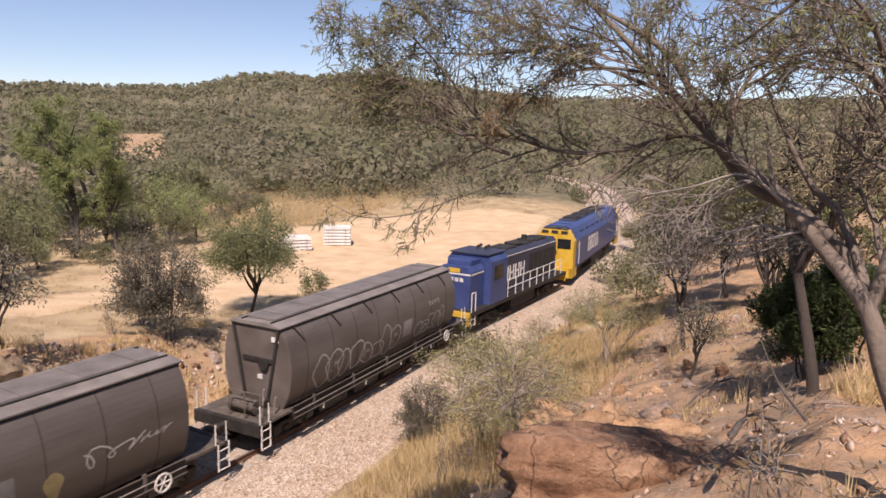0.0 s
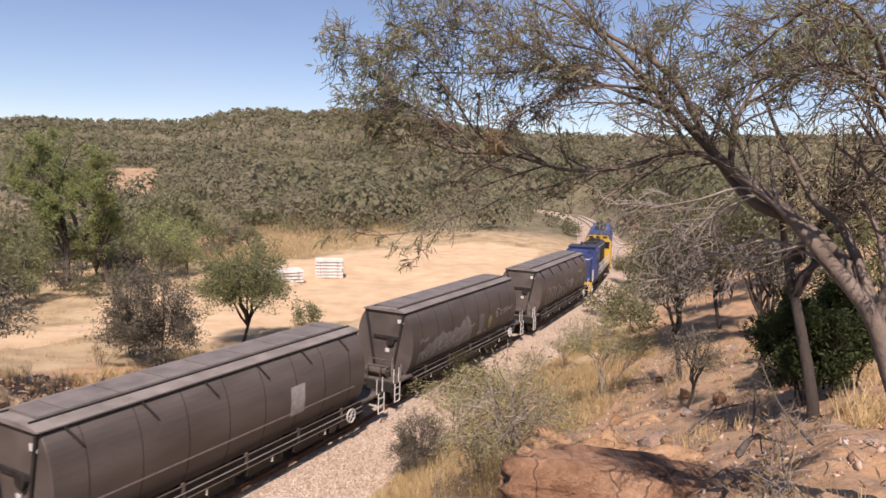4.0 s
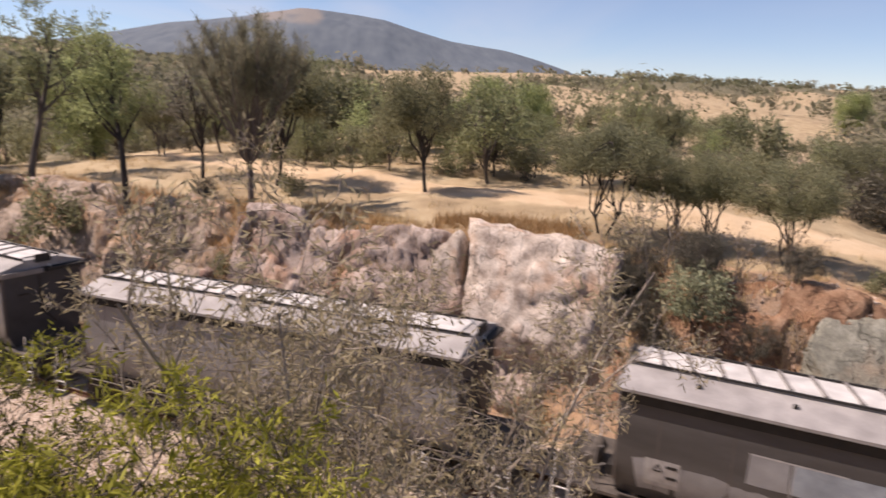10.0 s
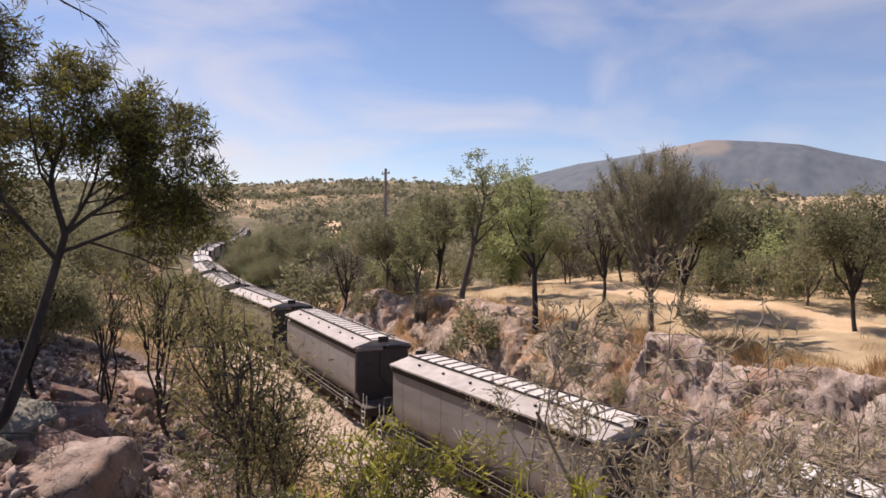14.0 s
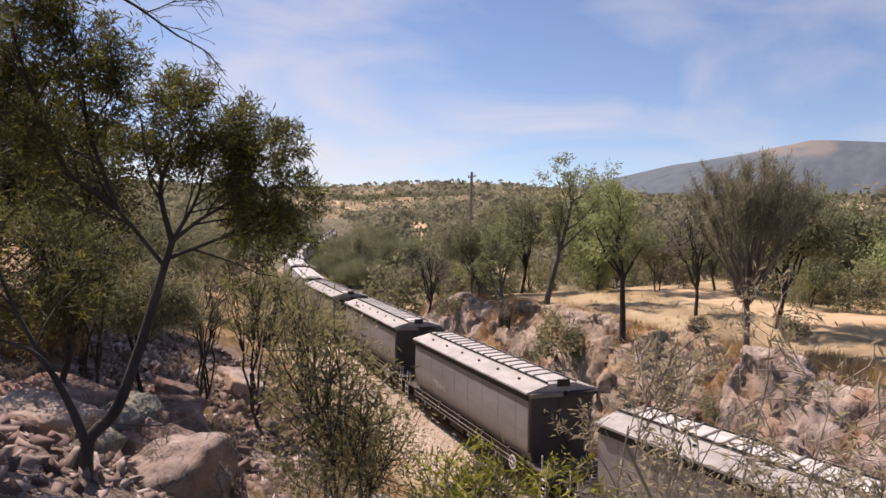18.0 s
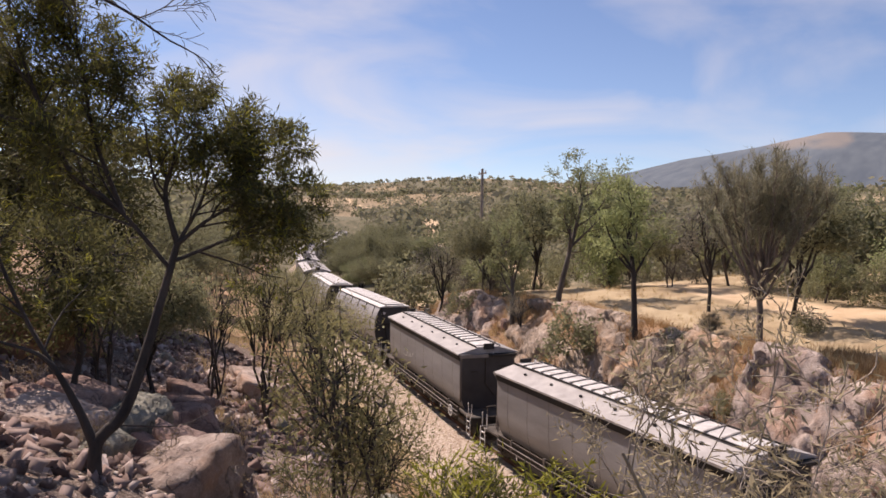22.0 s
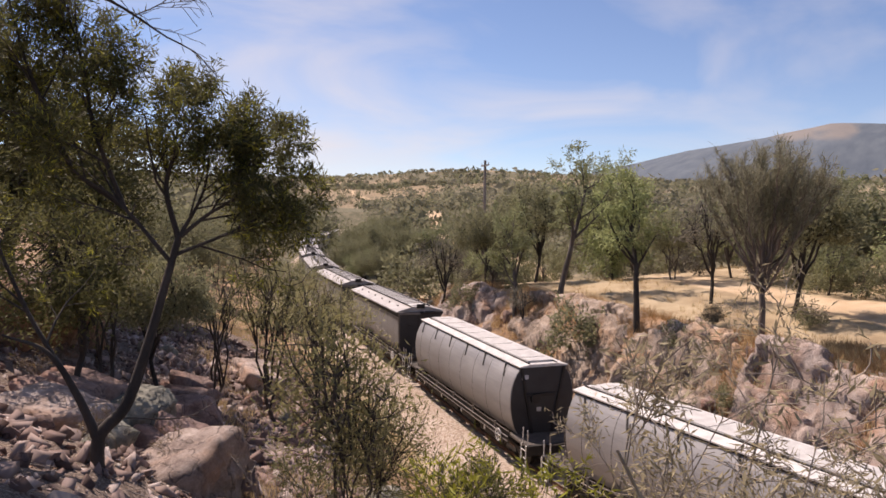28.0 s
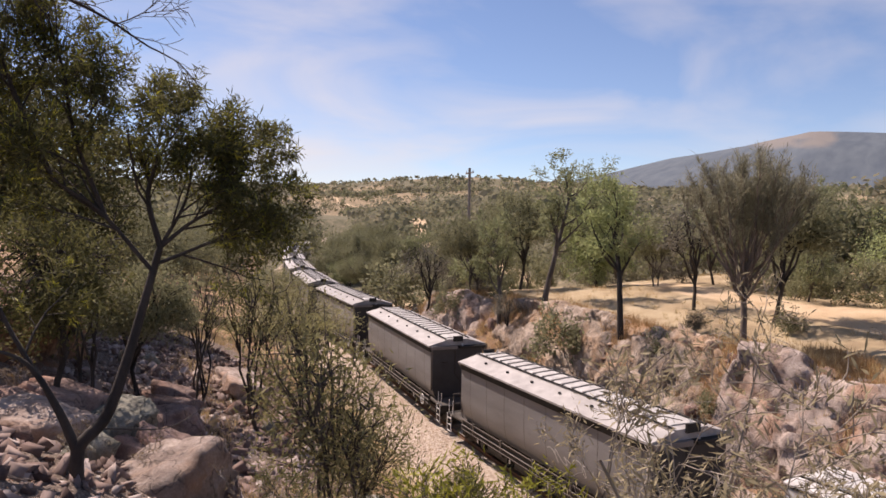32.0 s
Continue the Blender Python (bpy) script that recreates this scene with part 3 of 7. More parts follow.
    hazy_hill = mix_node(nodes, links, edged(weight("scar"), .5), hazy_hill, (.215, .197, .182))
    col = mix_node(nodes, links, weight("peak"), col, hazy_hill)
    col = mix_node(nodes, links, edged(weight("road"), .6), col, road_c)
    hs = nodes.new("ShaderNodeHueSaturation")
    v = math_node(nodes, links, "MULTIPLY_ADD", tiny.outputs[0], .8)
    v.node.inputs[2].default_value = .6
    links.new(v, hs.inputs["Value"])
    links.new(col, hs.inputs["Color"])
    links.new(hs.outputs[0], bsdf.inputs["Base Color"])
    bsdf.inputs["Roughness"].default_value = .95
    bsdf.inputs["Specular IOR Level"].default_value = .15
    b = nodes.new("ShaderNodeBump")
    b.inputs["Strength"].default_value, b.inputs["Distance"].default_value = .6, .06
    links.new(math_node(nodes, links, "ADD", fine_.outputs[0], tiny.outputs[0]), b.inputs["Height"])
    links.new(b.outputs[0], bsdf.inputs["Normal"])
    return ob


# ---- the railway line ----
def sweep(name, prof, s0, s1, step, material, even=False):
    """prof: (d, h) points, run along the track."""
    ss = np.arange(s0, s1 + .01, step)
    pts = np.array([on_line(s, d, h) for s in ss for d, h in prof])
    n = len(prof)
    faces = [(i * n + k, i * n + k + 1, (i + 1) * n + k + 1, (i + 1) * n + k) for i in range(len(ss) - 1) for k in range(n - 1)]
    return raw_mesh(name, swung_all(pts), faces, material, even)


def build_track():
    m, nodes, links, bsdf = nodes_of("crushed ballast")
    tc = nodes.new("ShaderNodeTexCoord")
    vor = nodes.new("ShaderNodeTexVoronoi")
    vor.inputs["Scale"].default_value = 13
    links.new(tc.outputs["Object"], vor.inputs["Vector"])
    col = ramp_node(nodes, links, vor.outputs["Color"], [(.1, (.20, .14, .10)), (.45, (.40, .31, .24)), (.9, (.60, .52, .44))]).outputs[0]
    patch = noise_node(nodes, links, .5, 4)
    col = mix_node(nodes, links, .35, col, ramp_node(nodes, links, patch.outputs[0], [(.3, (.32, .22, .15)), (.7, (.52, .43, .35))]).outputs[0])
    links.new(col, bsdf.inputs["Base Color"])
    bsdf.inputs["Roughness"].default_value = .95
    b = nodes.new("ShaderNodeBump")
    b.inputs["Strength"].default_value, b.inputs["Distance"].default_value = 1.0, .05
    links.new(vor.outputs["Distance"], b.inputs["Height"])
    links.new(b.outputs[0], bsdf.inputs["Normal"])
    prof = [(-4.1, -.85), (-2.9, -.5), (-2.0, -.20), (-1.2, -.18), (0, -.19), (1.2, -.18), (2.1, -.20), (2.9, -.48), (3.5, -.66), (4.3, -.85)]
    tagged(new("ballast_bed", sweep("ballast_bed", prof, -300, 330, 1.0, m)), "pale crushed stone ballast bed under the rails", "ballast", kind="structure")
    for side in (-1, 1):
        c = side * .7525
        prof = [(c - .07, -.16), (c - .07, -.145), (c - .012, -.12), (c - .012, -.04), (c - .036, -.03), (c - .036, 0), (c + .036, 0), (c + .036, -.03), (c + .012, -.04), (c + .012, -.12), (c + .07, -.145), (c + .07, -.16)]
        rail = thing("rail", "worn steel rail on concrete sleepers", "rail", "rails", "structure")
        for nm, ma, pr in (("rail_body", M_RAIL, prof), ("rail_head", M_SHINE, [(c - .03, .003), (c + .03, .003)])):
            o = new(nm, sweep(nm, pr, -300, 330, 1.0, ma))
            o.parent = rail
    sh = Shape()
    sh.prism([(-.13, -.24), (-.11, -.165), (.11, -.165), (.13, -.24)], -1.25, 1.25)
    proto = sh.mesh("sleeper", M_SLEEPER)
    bed = thing("sleeper_row", "row of dusty concrete sleepers in the ballast", "sleepers", kind="structure")
    for k in range(260):
        s = -45 + k * .62
        p = on_line(s)
        o = new("sleeper", proto)
        o.parent = bed
        o.matrix_world = swung_pose(*p, 0, 0, heading(s) + 90)
    rest = Shape()
    for s in [*np.arange(-260, -45.2, .62), *np.arange(117, 240, .62)]:
        p = on_line(s)
        rest.prism([(-.13, -.24), (-.11, -.165), (.11, -.165), (.13, -.24)], -1.25, 1.25, swung_pose(*p, 0, 0, heading(s) + 90))
    far = rest.part("far_sleepers", M_SLEEPER, bed)
    tagged(far, kind="stuff")


ground = build_ground()
build_track()

# ---- the train; each vehicle runs along +x, its own rails at z = 0 ----
PROF_T = [(1.12, 1.12), (1.24, 1.3), (1.34, 1.6), (1.40, 2.0), (1.42, 2.5), (1.42, 3.74)]
PROF_R = [(1.10, 1.12), (1.24, 1.35), (1.37, 1.75), (1.44, 2.2), (1.44, 2.65), (1.37, 3.1), (1.22, 3.5), (1.02, 3.8), (.98, 3.86)]
def rounded(prof, n=4):
    """The same outline with its bends rounded."""
    line, _ = smooth_line(np.array([(y, z, 0) for y, z in prof], float), .16)
    return [(float(q[0]), float(q[1])) for q in line] + [prof[-1]]


PROF_R = rounded(PROF_R)
PROF_T = rounded(PROF_T[:-1]) + [PROF_T[-1]]
HALF = 6.15


def side_at(prof, z):
    return float(np.interp(z, [p[1] for p in prof], [p[0] for p in prof]))


def closed(prof):
    return [(-y, z) for y, z in prof] + [(y, z) for y, z in reversed(prof)]


def shell(prof, x0, x1, slope=0.0):
    """The hopper's body: a long skin with closed ends."""
    ring = closed(prof)
    n = len(ring)
    xs = [x0, *np.linspace(x0 + .03, x1 - .03, 13), x1]
    sh = Shape()
    pts = []
    for i, x in enumerate(xs):
        k = .985 if i in (0, len(xs) - 1) else 1.0
        pts += [(x, y * k, z) for y, z in ring]
    faces = [(i * n + k, i * n + (k + 1) % n, (i + 1) * n + (k + 1) % n, (i + 1) * n + k) for i in range(len(xs) - 1) for k in range(n)]
    faces += [tuple(range(n)), tuple(range(len(pts) - 1, len(pts) - n - 1, -1))]
    return sh.add(pts, faces)


def build_bogie(parent, x, spoked=True):
    b = new("bogie")
    b.empty_display_size = .3
    b.parent = parent
    b.location = (x, 0, 0)
    for side in (-1, 1):
        y = side * .98
        fr = Shape()
        fr.prism([(-.06, 0), (-.06, .12), (.06, .12), (.06, 0)], -.95, .95, pose(0, y, .52))
        fr.prism([(-.07, 0), (-.07, .16), (.07, .16), (.07, 0)], -.45, .45, pose(0, y, .30))
        for sx in (-1, 1):
            fr.box(-.16, .16, -.10, .10, -.14, .16, pose(sx * .88, y, .46))
            fr.box(-.32, .32, -.05, .05, -.06, .06, pose(sx * .62, y, .44, 0, sx * 38, 0))
        fr.part("side_frame", M_UNDER, b)
        for k in (-.17, 0, .17):
            Shape().tube([(k, y, .42), (k, y, .56)], .07, 8).part("coil_spring", M_RAIL, b)
    Shape().box(-.2, .2, -1.0, 1.0, .46, .68).part("bolster", M_UNDER, b)
    for sx in (-1, 1):
        w = Shape()
        w.tube([(0, -.9, 0), (0, .9, 0)], .08, 8)
        for side in (-1, 1):
            w.disc((0, side * .75, 0), (0, 1, 0), .46, .12, 22, .33)
            w.disc((0, side * .75, 0), (0, 1, 0), .34, .05, 22)
            w.disc((0, side * .70, 0), (0, 1, 0), .49, .03, 22, .33)
            w.disc((0, side * .75, 0), (0, 1, 0), .14, .14, 12)
        o = w.part("wheelset", M_TYRE, b)
        o.location = (sx * .88, 0, .46)
    return b


def build_underframe(w, ends=7.55):
    for side in (-1, 1):
        y = side * 1.33
        Shape().prism([(-.05, .86), (.05, .86), (.05, 1.10), (-.05, 1.10)], -6.0, 6.0, pose(0, y, 0)).part("side_sill", M_DARK, w)
        Shape().box(-6.0, 6.0, side * 1.42 - .02, side * 1.42 + .02, 1.19, 1.22).part("upper_rail", M_GREY_B, w)
        Shape().box(-6.0, 6.0, side * 1.435 - .012, side * 1.435 + .012, .74, 1.0).part("step_channel", M_UNDER, w)
        Shape().box(-6.0, 6.0, side * 1.39 - .008, side * 1.39 + .008, .98, 1.2).part("sill_web", M_DARK, w)
        for z in (.80, .985):
            Shape().box(-6.0, 6.0, side * 1.46 - .02, side * 1.46 + .02, z, z + .022).part("channel_edge", M_GREY_B if z < .9 else M_ROOF_B, w)
        for k in range(4):
            x = -4.4 + k * 2.7
            Shape().box(x - .025, x + .025, side * 1.45 - .02, side * 1.45 + .02, .62, .80).part("grab_stub", M_WHITE, w)
        for k in range(5):
            x = -4.9 + k * 2.4
            Shape().box(x - .05, x + .05, side * 1.43 - .02, side * 1.43 + .055, .79, 1.28).part("bracket", M_GREY_B, w)
    Shape().box(-ends, ends, -.25, .25, .72, 1.02).part("centre_sill", M_DARK, w)
    for k in (-3.3, -1.1, 1.1, 3.3):
        Shape().add([(k - .95, -1.05, 1.13), (k + .95, -1.05, 1.13), (k + .95, 1.05, 1.13), (k - .95, 1.05, 1.13), (k - .3, -.5, .36), (k + .3, -.5, .36), (k + .3, .5, .36), (k - .3, .5, .36)],
                    [(0, 1, 5, 4), (1, 2, 6, 5), (2, 3, 7, 6), (3, 0, 4, 7), (4, 5, 6, 7), (0, 3, 2, 1)]).part("hopper_chute", M_UNDER, w)
        # Added black box that stands in for the shadow under the wagon.
        Shape().box(k - .8, k + .8, -1.12, 1.12, .30, .66).part("discharge_gate", M_DARK, w)
        Shape().tube([(k + .5, -1.2, .55), (k + .5, 1.2, .55)], .06, 8).part("gate_shaft", M_DARK, w)
    for e in (-1, 1):
        Shape().box(min(e * 5.8, e * ends), max(e * 5.8, e * ends), -1.36, 1.36, 1.02, 1.10).part("end_deck", M_DUST, w)
        Shape().box(e * ends - .09, e * ends + .09, -1.38, 1.38, .74, 1.12).part("headstock", M_DARK, w)
        cp = Shape().box(-.35, .35, -.11, .11, .74, .98, pose(e * (ends + .25), 0, 0))
        cp.disc((e * (ends + .5), 0, .86), (0, 0, 1), .17, .3, 10)
        cp.part("coupler", M_UNDER, w)
        for side in (-1, 1):
            for dx in (-.02, -.42):
                Shape().tube([(e * (ends + dx), side * 1.34, 1.1), (e * (ends + dx), side * 1.34, 1.72)], .022, 6).part("hand_rail", M_WHITE, w)
            ld = Shape()
            for dx in (0, -.40):
                ld.tube([(e * (ends + dx), side * 1.42, .30), (e * (ends + dx), side * 1.42, 1.12)], .025, 6)
            for z in (.32, .62, .92):
                ld.tube([(e * ends, side * 1.42, z), (e * (ends - .40), side * 1.42, z)], .022, 6)
            ld.part("end_ladder", M_WHITE, w)
        build_bogie(w, e * 5.55)
    tank = Shape().tube([(-6.95, -.7, 1.36), (-6.95, .35, 1.36)], .24, 14)
    tank.part("air_reservoir", M_DUST, w, even=False)
    Shape().box(-6.5, -6.15, -.55, .55, 1.1, 1.36).part("valve_box", M_UNDER, w)
    rail_ = Shape()
    for y in (-1.2, -.55, .1):
        rail_.tube([(-7.35, y, 1.1), (-7.35, y, 2.0)], .022, 6)
    rail_.tube([(-7.35, -1.2, 2.0), (-7.35, .1, 2.0)], .024, 6)
    rail_.tube([(-7.35, -1.2, 1.55), (-7.35, .1, 1.55)], .018, 6)
    rail_.part("platform_rail", M_DUST, w)
    for x, y, h in ((-7.0, -.95, .55), (-6.75, -.75, .75), (-6.6, -1.1, .5)):
        Shape().tube([(x, y, 1.1), (x + .05, y, 1.1 + h), (x + .16, y + .05, 1.12 + h)], .03, 6).part("valve_lever", M_ROOF_B, w)
    whl = Shape().disc((5.2, -1.50, .86), (0, 1, 0), .27, .035, 22, .225)
    for k in range(3):
        c, s_ = math.cos(k * math.pi / 3), math.sin(k * math.pi / 3)
        whl.tube([(5.2 - .24 * c, -1.5, .86 - .24 * s_), (5.2 + .24 * c, -1.5, .86 + .24 * s_)], .018, 5)
    whl.tube([(5.2, -1.36, .86), (5.2, -1.5, .86)], .03, 6)
    whl.part("hand_brake_wheel", M_WHITE, w)


def build_trough_wagon(paint, top, label):
    """A flat-sided grain hopper with a ribbed trough hatch along its roof."""
    w = thing("grain_hopper", label, "wagon", "wagons of the grain train")
    for k in range(8):
        x = -HALF + .9 + k * 1.49
        Shape().prism(closed([(y + .004, z) for y, z in PROF_T]), x - .01, x + .01).part("body_seam", M_GREY_B, w)
    shell(PROF_T, -HALF, HALF).part("body", paint, w)
    roof = [(-1.56, 3.70), (-1.56, 3.77), (-.62, 4.02), (-.62, 4.06), (.62, 4.06), (.62, 4.02), (1.56, 3.77), (1.56, 3.70), (1.40, 3.745), (-1.40, 3.745)]
    Shape().prism(roof, -HALF - .06, HALF + .06).part("roof", top, w)
    for side in (-1, 1):
        Shape().box(-HALF, HALF, side * .63 - .02, side * .63 + .02, 4.062, 4.115).part("hatch_coaming", M_DARK, w)
        y = side_at(PROF_T, 3.62)
        # Black strip in place of the roof overhang's shadow on the side.
        Shape().box(-HALF, HALF, side * (y + .025) - .028, side * (y + .025) + .028, 3.45, 3.70).part("eave_channel", M_DARK, w)
        for k in range(6):
            x = -4.6 + k * 1.85
            Shape().box(x - .05, x + .05, side * 1.02 - .04, side * 1.02 + .04, 3.91, 3.99).part("roof_cleat", M_DARK, w)
    plate = Shape().prism([(-.36, 0), (-.36, .03), (.36, .03), (.36, 0)], -.29, .29).mesh("hatch_plate", M_HATCH)
    rib = Shape().box(-.035, .035, -.58, .58, 0, .05).mesh("hatch_rib", M_ROOF_B)
    Shape().prism([(-.59, 4.062), (-.4, 4.10), (.4, 4.10), (.59, 4.062)], -HALF + .3, HALF - .3).part("hatch_cover", M_HATCH, w)
    for k in range(17):
        x = -HALF + .55 + k * .65
        o = new("hatch_rib", rib)
        o.parent, o.location = w, (x, 0, 4.085)
        o.rotation_euler = (0, 0, radians(14))
    for e in (-1, 1):
        x = e * (HALF + .10)
        Shape().box(x - .10, x + .10, -1.45, -.05, 3.58, 3.74).part("end_beam", M_ROOF_B, w)
        Shape().box(x - .16, x + .16, .05, 1.45, 3.60, 3.72).part("end_beam", M_DARK, w)
        Shape().tube([(x, .25, 3.72), (e * (HALF - .3), .25, 4.2)], .04, 6).part("hatch_lever", M_WHITE, w)
        Shape().box(x - .04, x + .04, -.26, .26, 3.95, 4.22).part("winch_box", M_DARK, w)
        for y, z in ((-.7, 2.9), (.75, 3.1)):
            Shape().box(e * HALF - .05, e * HALF + .05, y - .17, y + .17, z - .025, z + .025).part("end_step", M_DARK, w)
        Shape().tube([(e * (HALF + .02), -.12, 3.5), (e * (HALF + .02), -.12, 2.3), (e * (HALF + .02), .35, 1.7)], .025, 6).part("end_pipe", M_UNDER, w)
        # Only the front end carries a near-black sheet.
        if e > 0:
            Shape().prism(closed([(y * .975, z) for y, z in PROF_T]), HALF + .002, HALF + .012).part("end_sheet", M_END_BLACK, w, "near-black end sheet")
        for y in (-1.36, 1.36):
            Shape().box(e * HALF - .02, e * HALF + .03, y - .04, y + .04, 1.5, 3.7).part("corner_post", M_GREY_B, w)
    build_underframe(w)
    return w


def build_round_wagon(paint, top, label, struts=False):
    """A barrel-sided grain hopper with a flat roof and a raised lid; some carry struts along the eave."""
    w = thing("grain_hopper", label, "wagon", "wagons of the grain train")
    for k in range(8):
        x = -HALF + .9 + k * 1.49
        Shape().prism(closed([(y + .004, z) for y, z in PROF_R]), x - .01, x + .01).part("body_seam", M_UNDER, w)
    shell(PROF_R, -HALF, HALF).part("body", paint, w, even=False)
    Shape().prism([(-1.10, 3.84), (-1.10, 3.88), (-.64, 3.96), (.64, 3.96), (1.10, 3.88), (1.10, 3.84)], -HALF - .1, HALF + .1).part("roof", top, w)
    Shape().prism([(-.58, 3.975), (-.56, 4.04), (.56, 4.04), (.58, 3.975)], -HALF + .25, HALF - .25).part("roof_lid", top, w)
    for side in (-1, 1):
        Shape().box(-HALF, HALF, side * .62 - .03, side * .62 + .03, 3.955, 4.0).part("hatch_rail", M_DARK, w)
        # Dark strip along the eave, below the roof's edge.
        Shape().box(-HALF, HALF, side * 1.03 - .05, side * 1.03 + .05, 3.78, 3.838).part("eave_channel", M_DARK, w)
    for k in range(8):
        x = -HALF + .9 + k * 1.5
        Shape().box(x - .012, x + .012, -.56, .56, 4.038, 4.05).part("lid_joint", M_ROOF_B if top is not M_ROOF_B else M_GREY_B, w)
    if struts:
        for side in (-1, 1):
            for k in range(6):
                x = -5.3 + k * 2.1
                Shape().tube([(x - .3, side * 1.06, 3.82), (x, side * (side_at(PROF_R, 3.32) + .03), 3.32)], .035, 6).part("roof_strut", M_DARK, w)
    for e in (-1, 1):
        x = e * (HALF + .02)
        # Near-black sheet over the front end alone.
        if e > 0:
            Shape().prism(closed([(y * .975, z) for y, z in PROF_R]), HALF + .002, HALF + .012).part("end_sheet", M_END_BLACK, w, "near-black end sheet")
        for side in (-1, 1):
            Shape().prism([(-.05, 0), (.05, 0), (.05, 2.75), (-.05, 2.75)], -.05, .05, pose(x, side * .45, 1.12, side * -11, 0, 0)).part("end_rib", M_DARK, w)
        Shape().box(x - .06, x + .06, -.75, .55, 2.62, 2.74, pose(0, 0, 0, 0, 0, 0)).part("end_bar", M_DARK, w)
        Shape().disc((x + e * .05, -.35, 2.55), (1, 0, 0), .2, .1, 14).part("end_gear", M_DARK, w)
        Shape().box(x - .012, x + .012, -.95, -.66, 3.35, 3.52).part("end_plate", M_WHITE, w)
        Shape().box(x - .012, x + .012, -.25, -.05, 2.0, 2.16).part("end_plate", M_WHITE, w)
    build_underframe(w)
    return w


def mark_side(w, prof, rnd, style, chalk):
    """Painted-over patches, sign panels and scrawls on the side towards the lookout."""
    def strip(points, width, name, material, off=.006):
        """A painted line or band that follows the curve of the side."""
        rows = max(1, int(math.ceil(width / .12)))
        p = np.array(points, float)
        t = np.gradient(p, axis=0)
        t /= np.linalg.norm(t, axis=1)[:, None] + 1e-9
        pts, faces = [], []
        for (x, z), (tx, tz) in zip(p, t):
            for r in range(rows + 1):
                k = (2 * r / rows - 1) * width / 2
                pts.append((x - tz * k, -side_at(prof, z + tx * k) - off, z + tx * k))
        n = rows + 1
        for a in range(len(p) - 1):
            faces += [(a * n + r, (a + 1) * n + r, (a + 1) * n + r + 1, a * n + r + 1) for r in range(rows)]
        return pts, faces

    def bubbles(x0, z0, size, count, width):
        """A row of overlapping rounded outlines."""
        x = x0
        for k in range(count):
            wd, ht = size * rnd.uniform(.8, 1.15), size * rnd.uniform(.8, 1.25)
            ph = rnd.uniform(0, 6)
            line = [(x + wd * (.5 + .5 * math.cos(a) * (1 + .16 * math.sin(3 * a + ph))), z0 + ht * (.5 + .5 * math.sin(a) * (1 + .2 * math.sin(2 * a + ph)))) for a in np.linspace(0, 2 * math.pi, 18)]
            Shape().add(*strip(line, width, "", None, .006 + .001 * k)).part("graffiti", chalk, w, "large faded white rounded outline")
            if k % 3 == 1:
                Shape().add(*strip([(x + wd * .3, z0 + ht * .3), (x + wd * .5, z0 + ht * .6), (x + wd * .75, z0 + ht * .55)], width * 2.2, "", None, .004)).part("graffiti", M_BLUEWASH, w, "faded blue-grey fill")
            x += size * .8

    def scrawl(x0, z0, size, count, width):
        """One looping line, drawn without lifting."""
        ph = rnd.uniform(0, 6)
        u = np.linspace(0, count, count * 9)
        line = [(x0 + size * (.9 * a + .35 * math.sin(2 * math.pi * a + ph)), z0 + size * (.5 + .42 * math.cos(2 * math.pi * a + .8 * math.sin(a * 1.7 + ph)) * (.7 + .3 * math.sin(a * 2.3)))) for a in u]
        return Shape().add(*strip(line, width, "", None, .007))
    if style in ("sign", "patch", "bars"):
        sg = Shape()
        sg.add(*strip([(-5.5, 1.92), (-5.1, 1.92), (-4.75, 1.92)], .66, "", None))
        board = sg.part("sign_panel", M_CHALK, w, "faded white sign panel")
        for a, b in (((-5.30, 1.98), (-5.12, 1.98)), ((-5.30, 1.98), (-5.21, 2.15)), ((-5.12, 1.98), (-5.21, 2.15))):
            Shape().add(*strip([a, b], .03, "", None, .012)).part("sign_mark", M_DARK, board)
        for k in range(2):
            Shape().add(*strip([(-5.05 + .02 * k, 2.12 - k * .26), (-4.80, 2.12 - k * .26)], .07, "", None, .012)).part("sign_mark", M_DARK, board, "unreadable dark bar")
    if style == "patch":
        x = -5.7
        while x < 4.9:
            wd = rnd.uniform(.7, 1.35)
            top = rnd.uniform(1.98, 2.2)
            bent = [(x + wd * u, (1.42 + top) / 2 + rnd.uniform(-.035, .035)) for u in (0, .25, .5, .75, 1)]
            Shape().add(*strip(bent, top - 1.42, "", None, .004)).part("overpainted_patch", M_PRIMER, w, "pale grey overpaint with a ragged top")
            x += wd + rnd.uniform(.0, .05)
        for x0, x1, m in ((-3.45, -2.68, M_PRIMER), (-2.62, -.55, M_BLUEWASH), (-.5, .18, M_BLUEWASH)):
            Shape().add(*strip([(x0, 2.56), ((x0 + x1) / 2, 2.55), (x1, 2.56)], .66, "", None, .005)).part("overpainted_patch", m, w, "faded painted rectangle")
        for a, b in (((-3.45, 2.9), (-1.7, 2.88)), ((-2.64, 1.6), (-2.62, 2.9)), ((-.5, 1.8), (-.5, 2.9)), ((.2, 2.2), (.2, 2.88)), ((-2.6, 1.75), (-.6, 1.73))):
            Shape().add(*strip([a, ((a[0] + b[0]) / 2, (a[1] + b[1]) / 2), b], .035, "", None, .008)).part("painted_line", M_CHALK, w)
    if style == "sign":
        bubbles(.8, 1.45, .5, 7, .025)
    if style == "scrawl":
        x = rnd.uniform(-3.5, 1.5)
        scrawl(x, rnd.uniform(1.6, 1.9), rnd.uniform(.45, .8), rnd.randint(3, 6), .04).part("graffiti", chalk, w, "faded chalk-white looping scrawl")
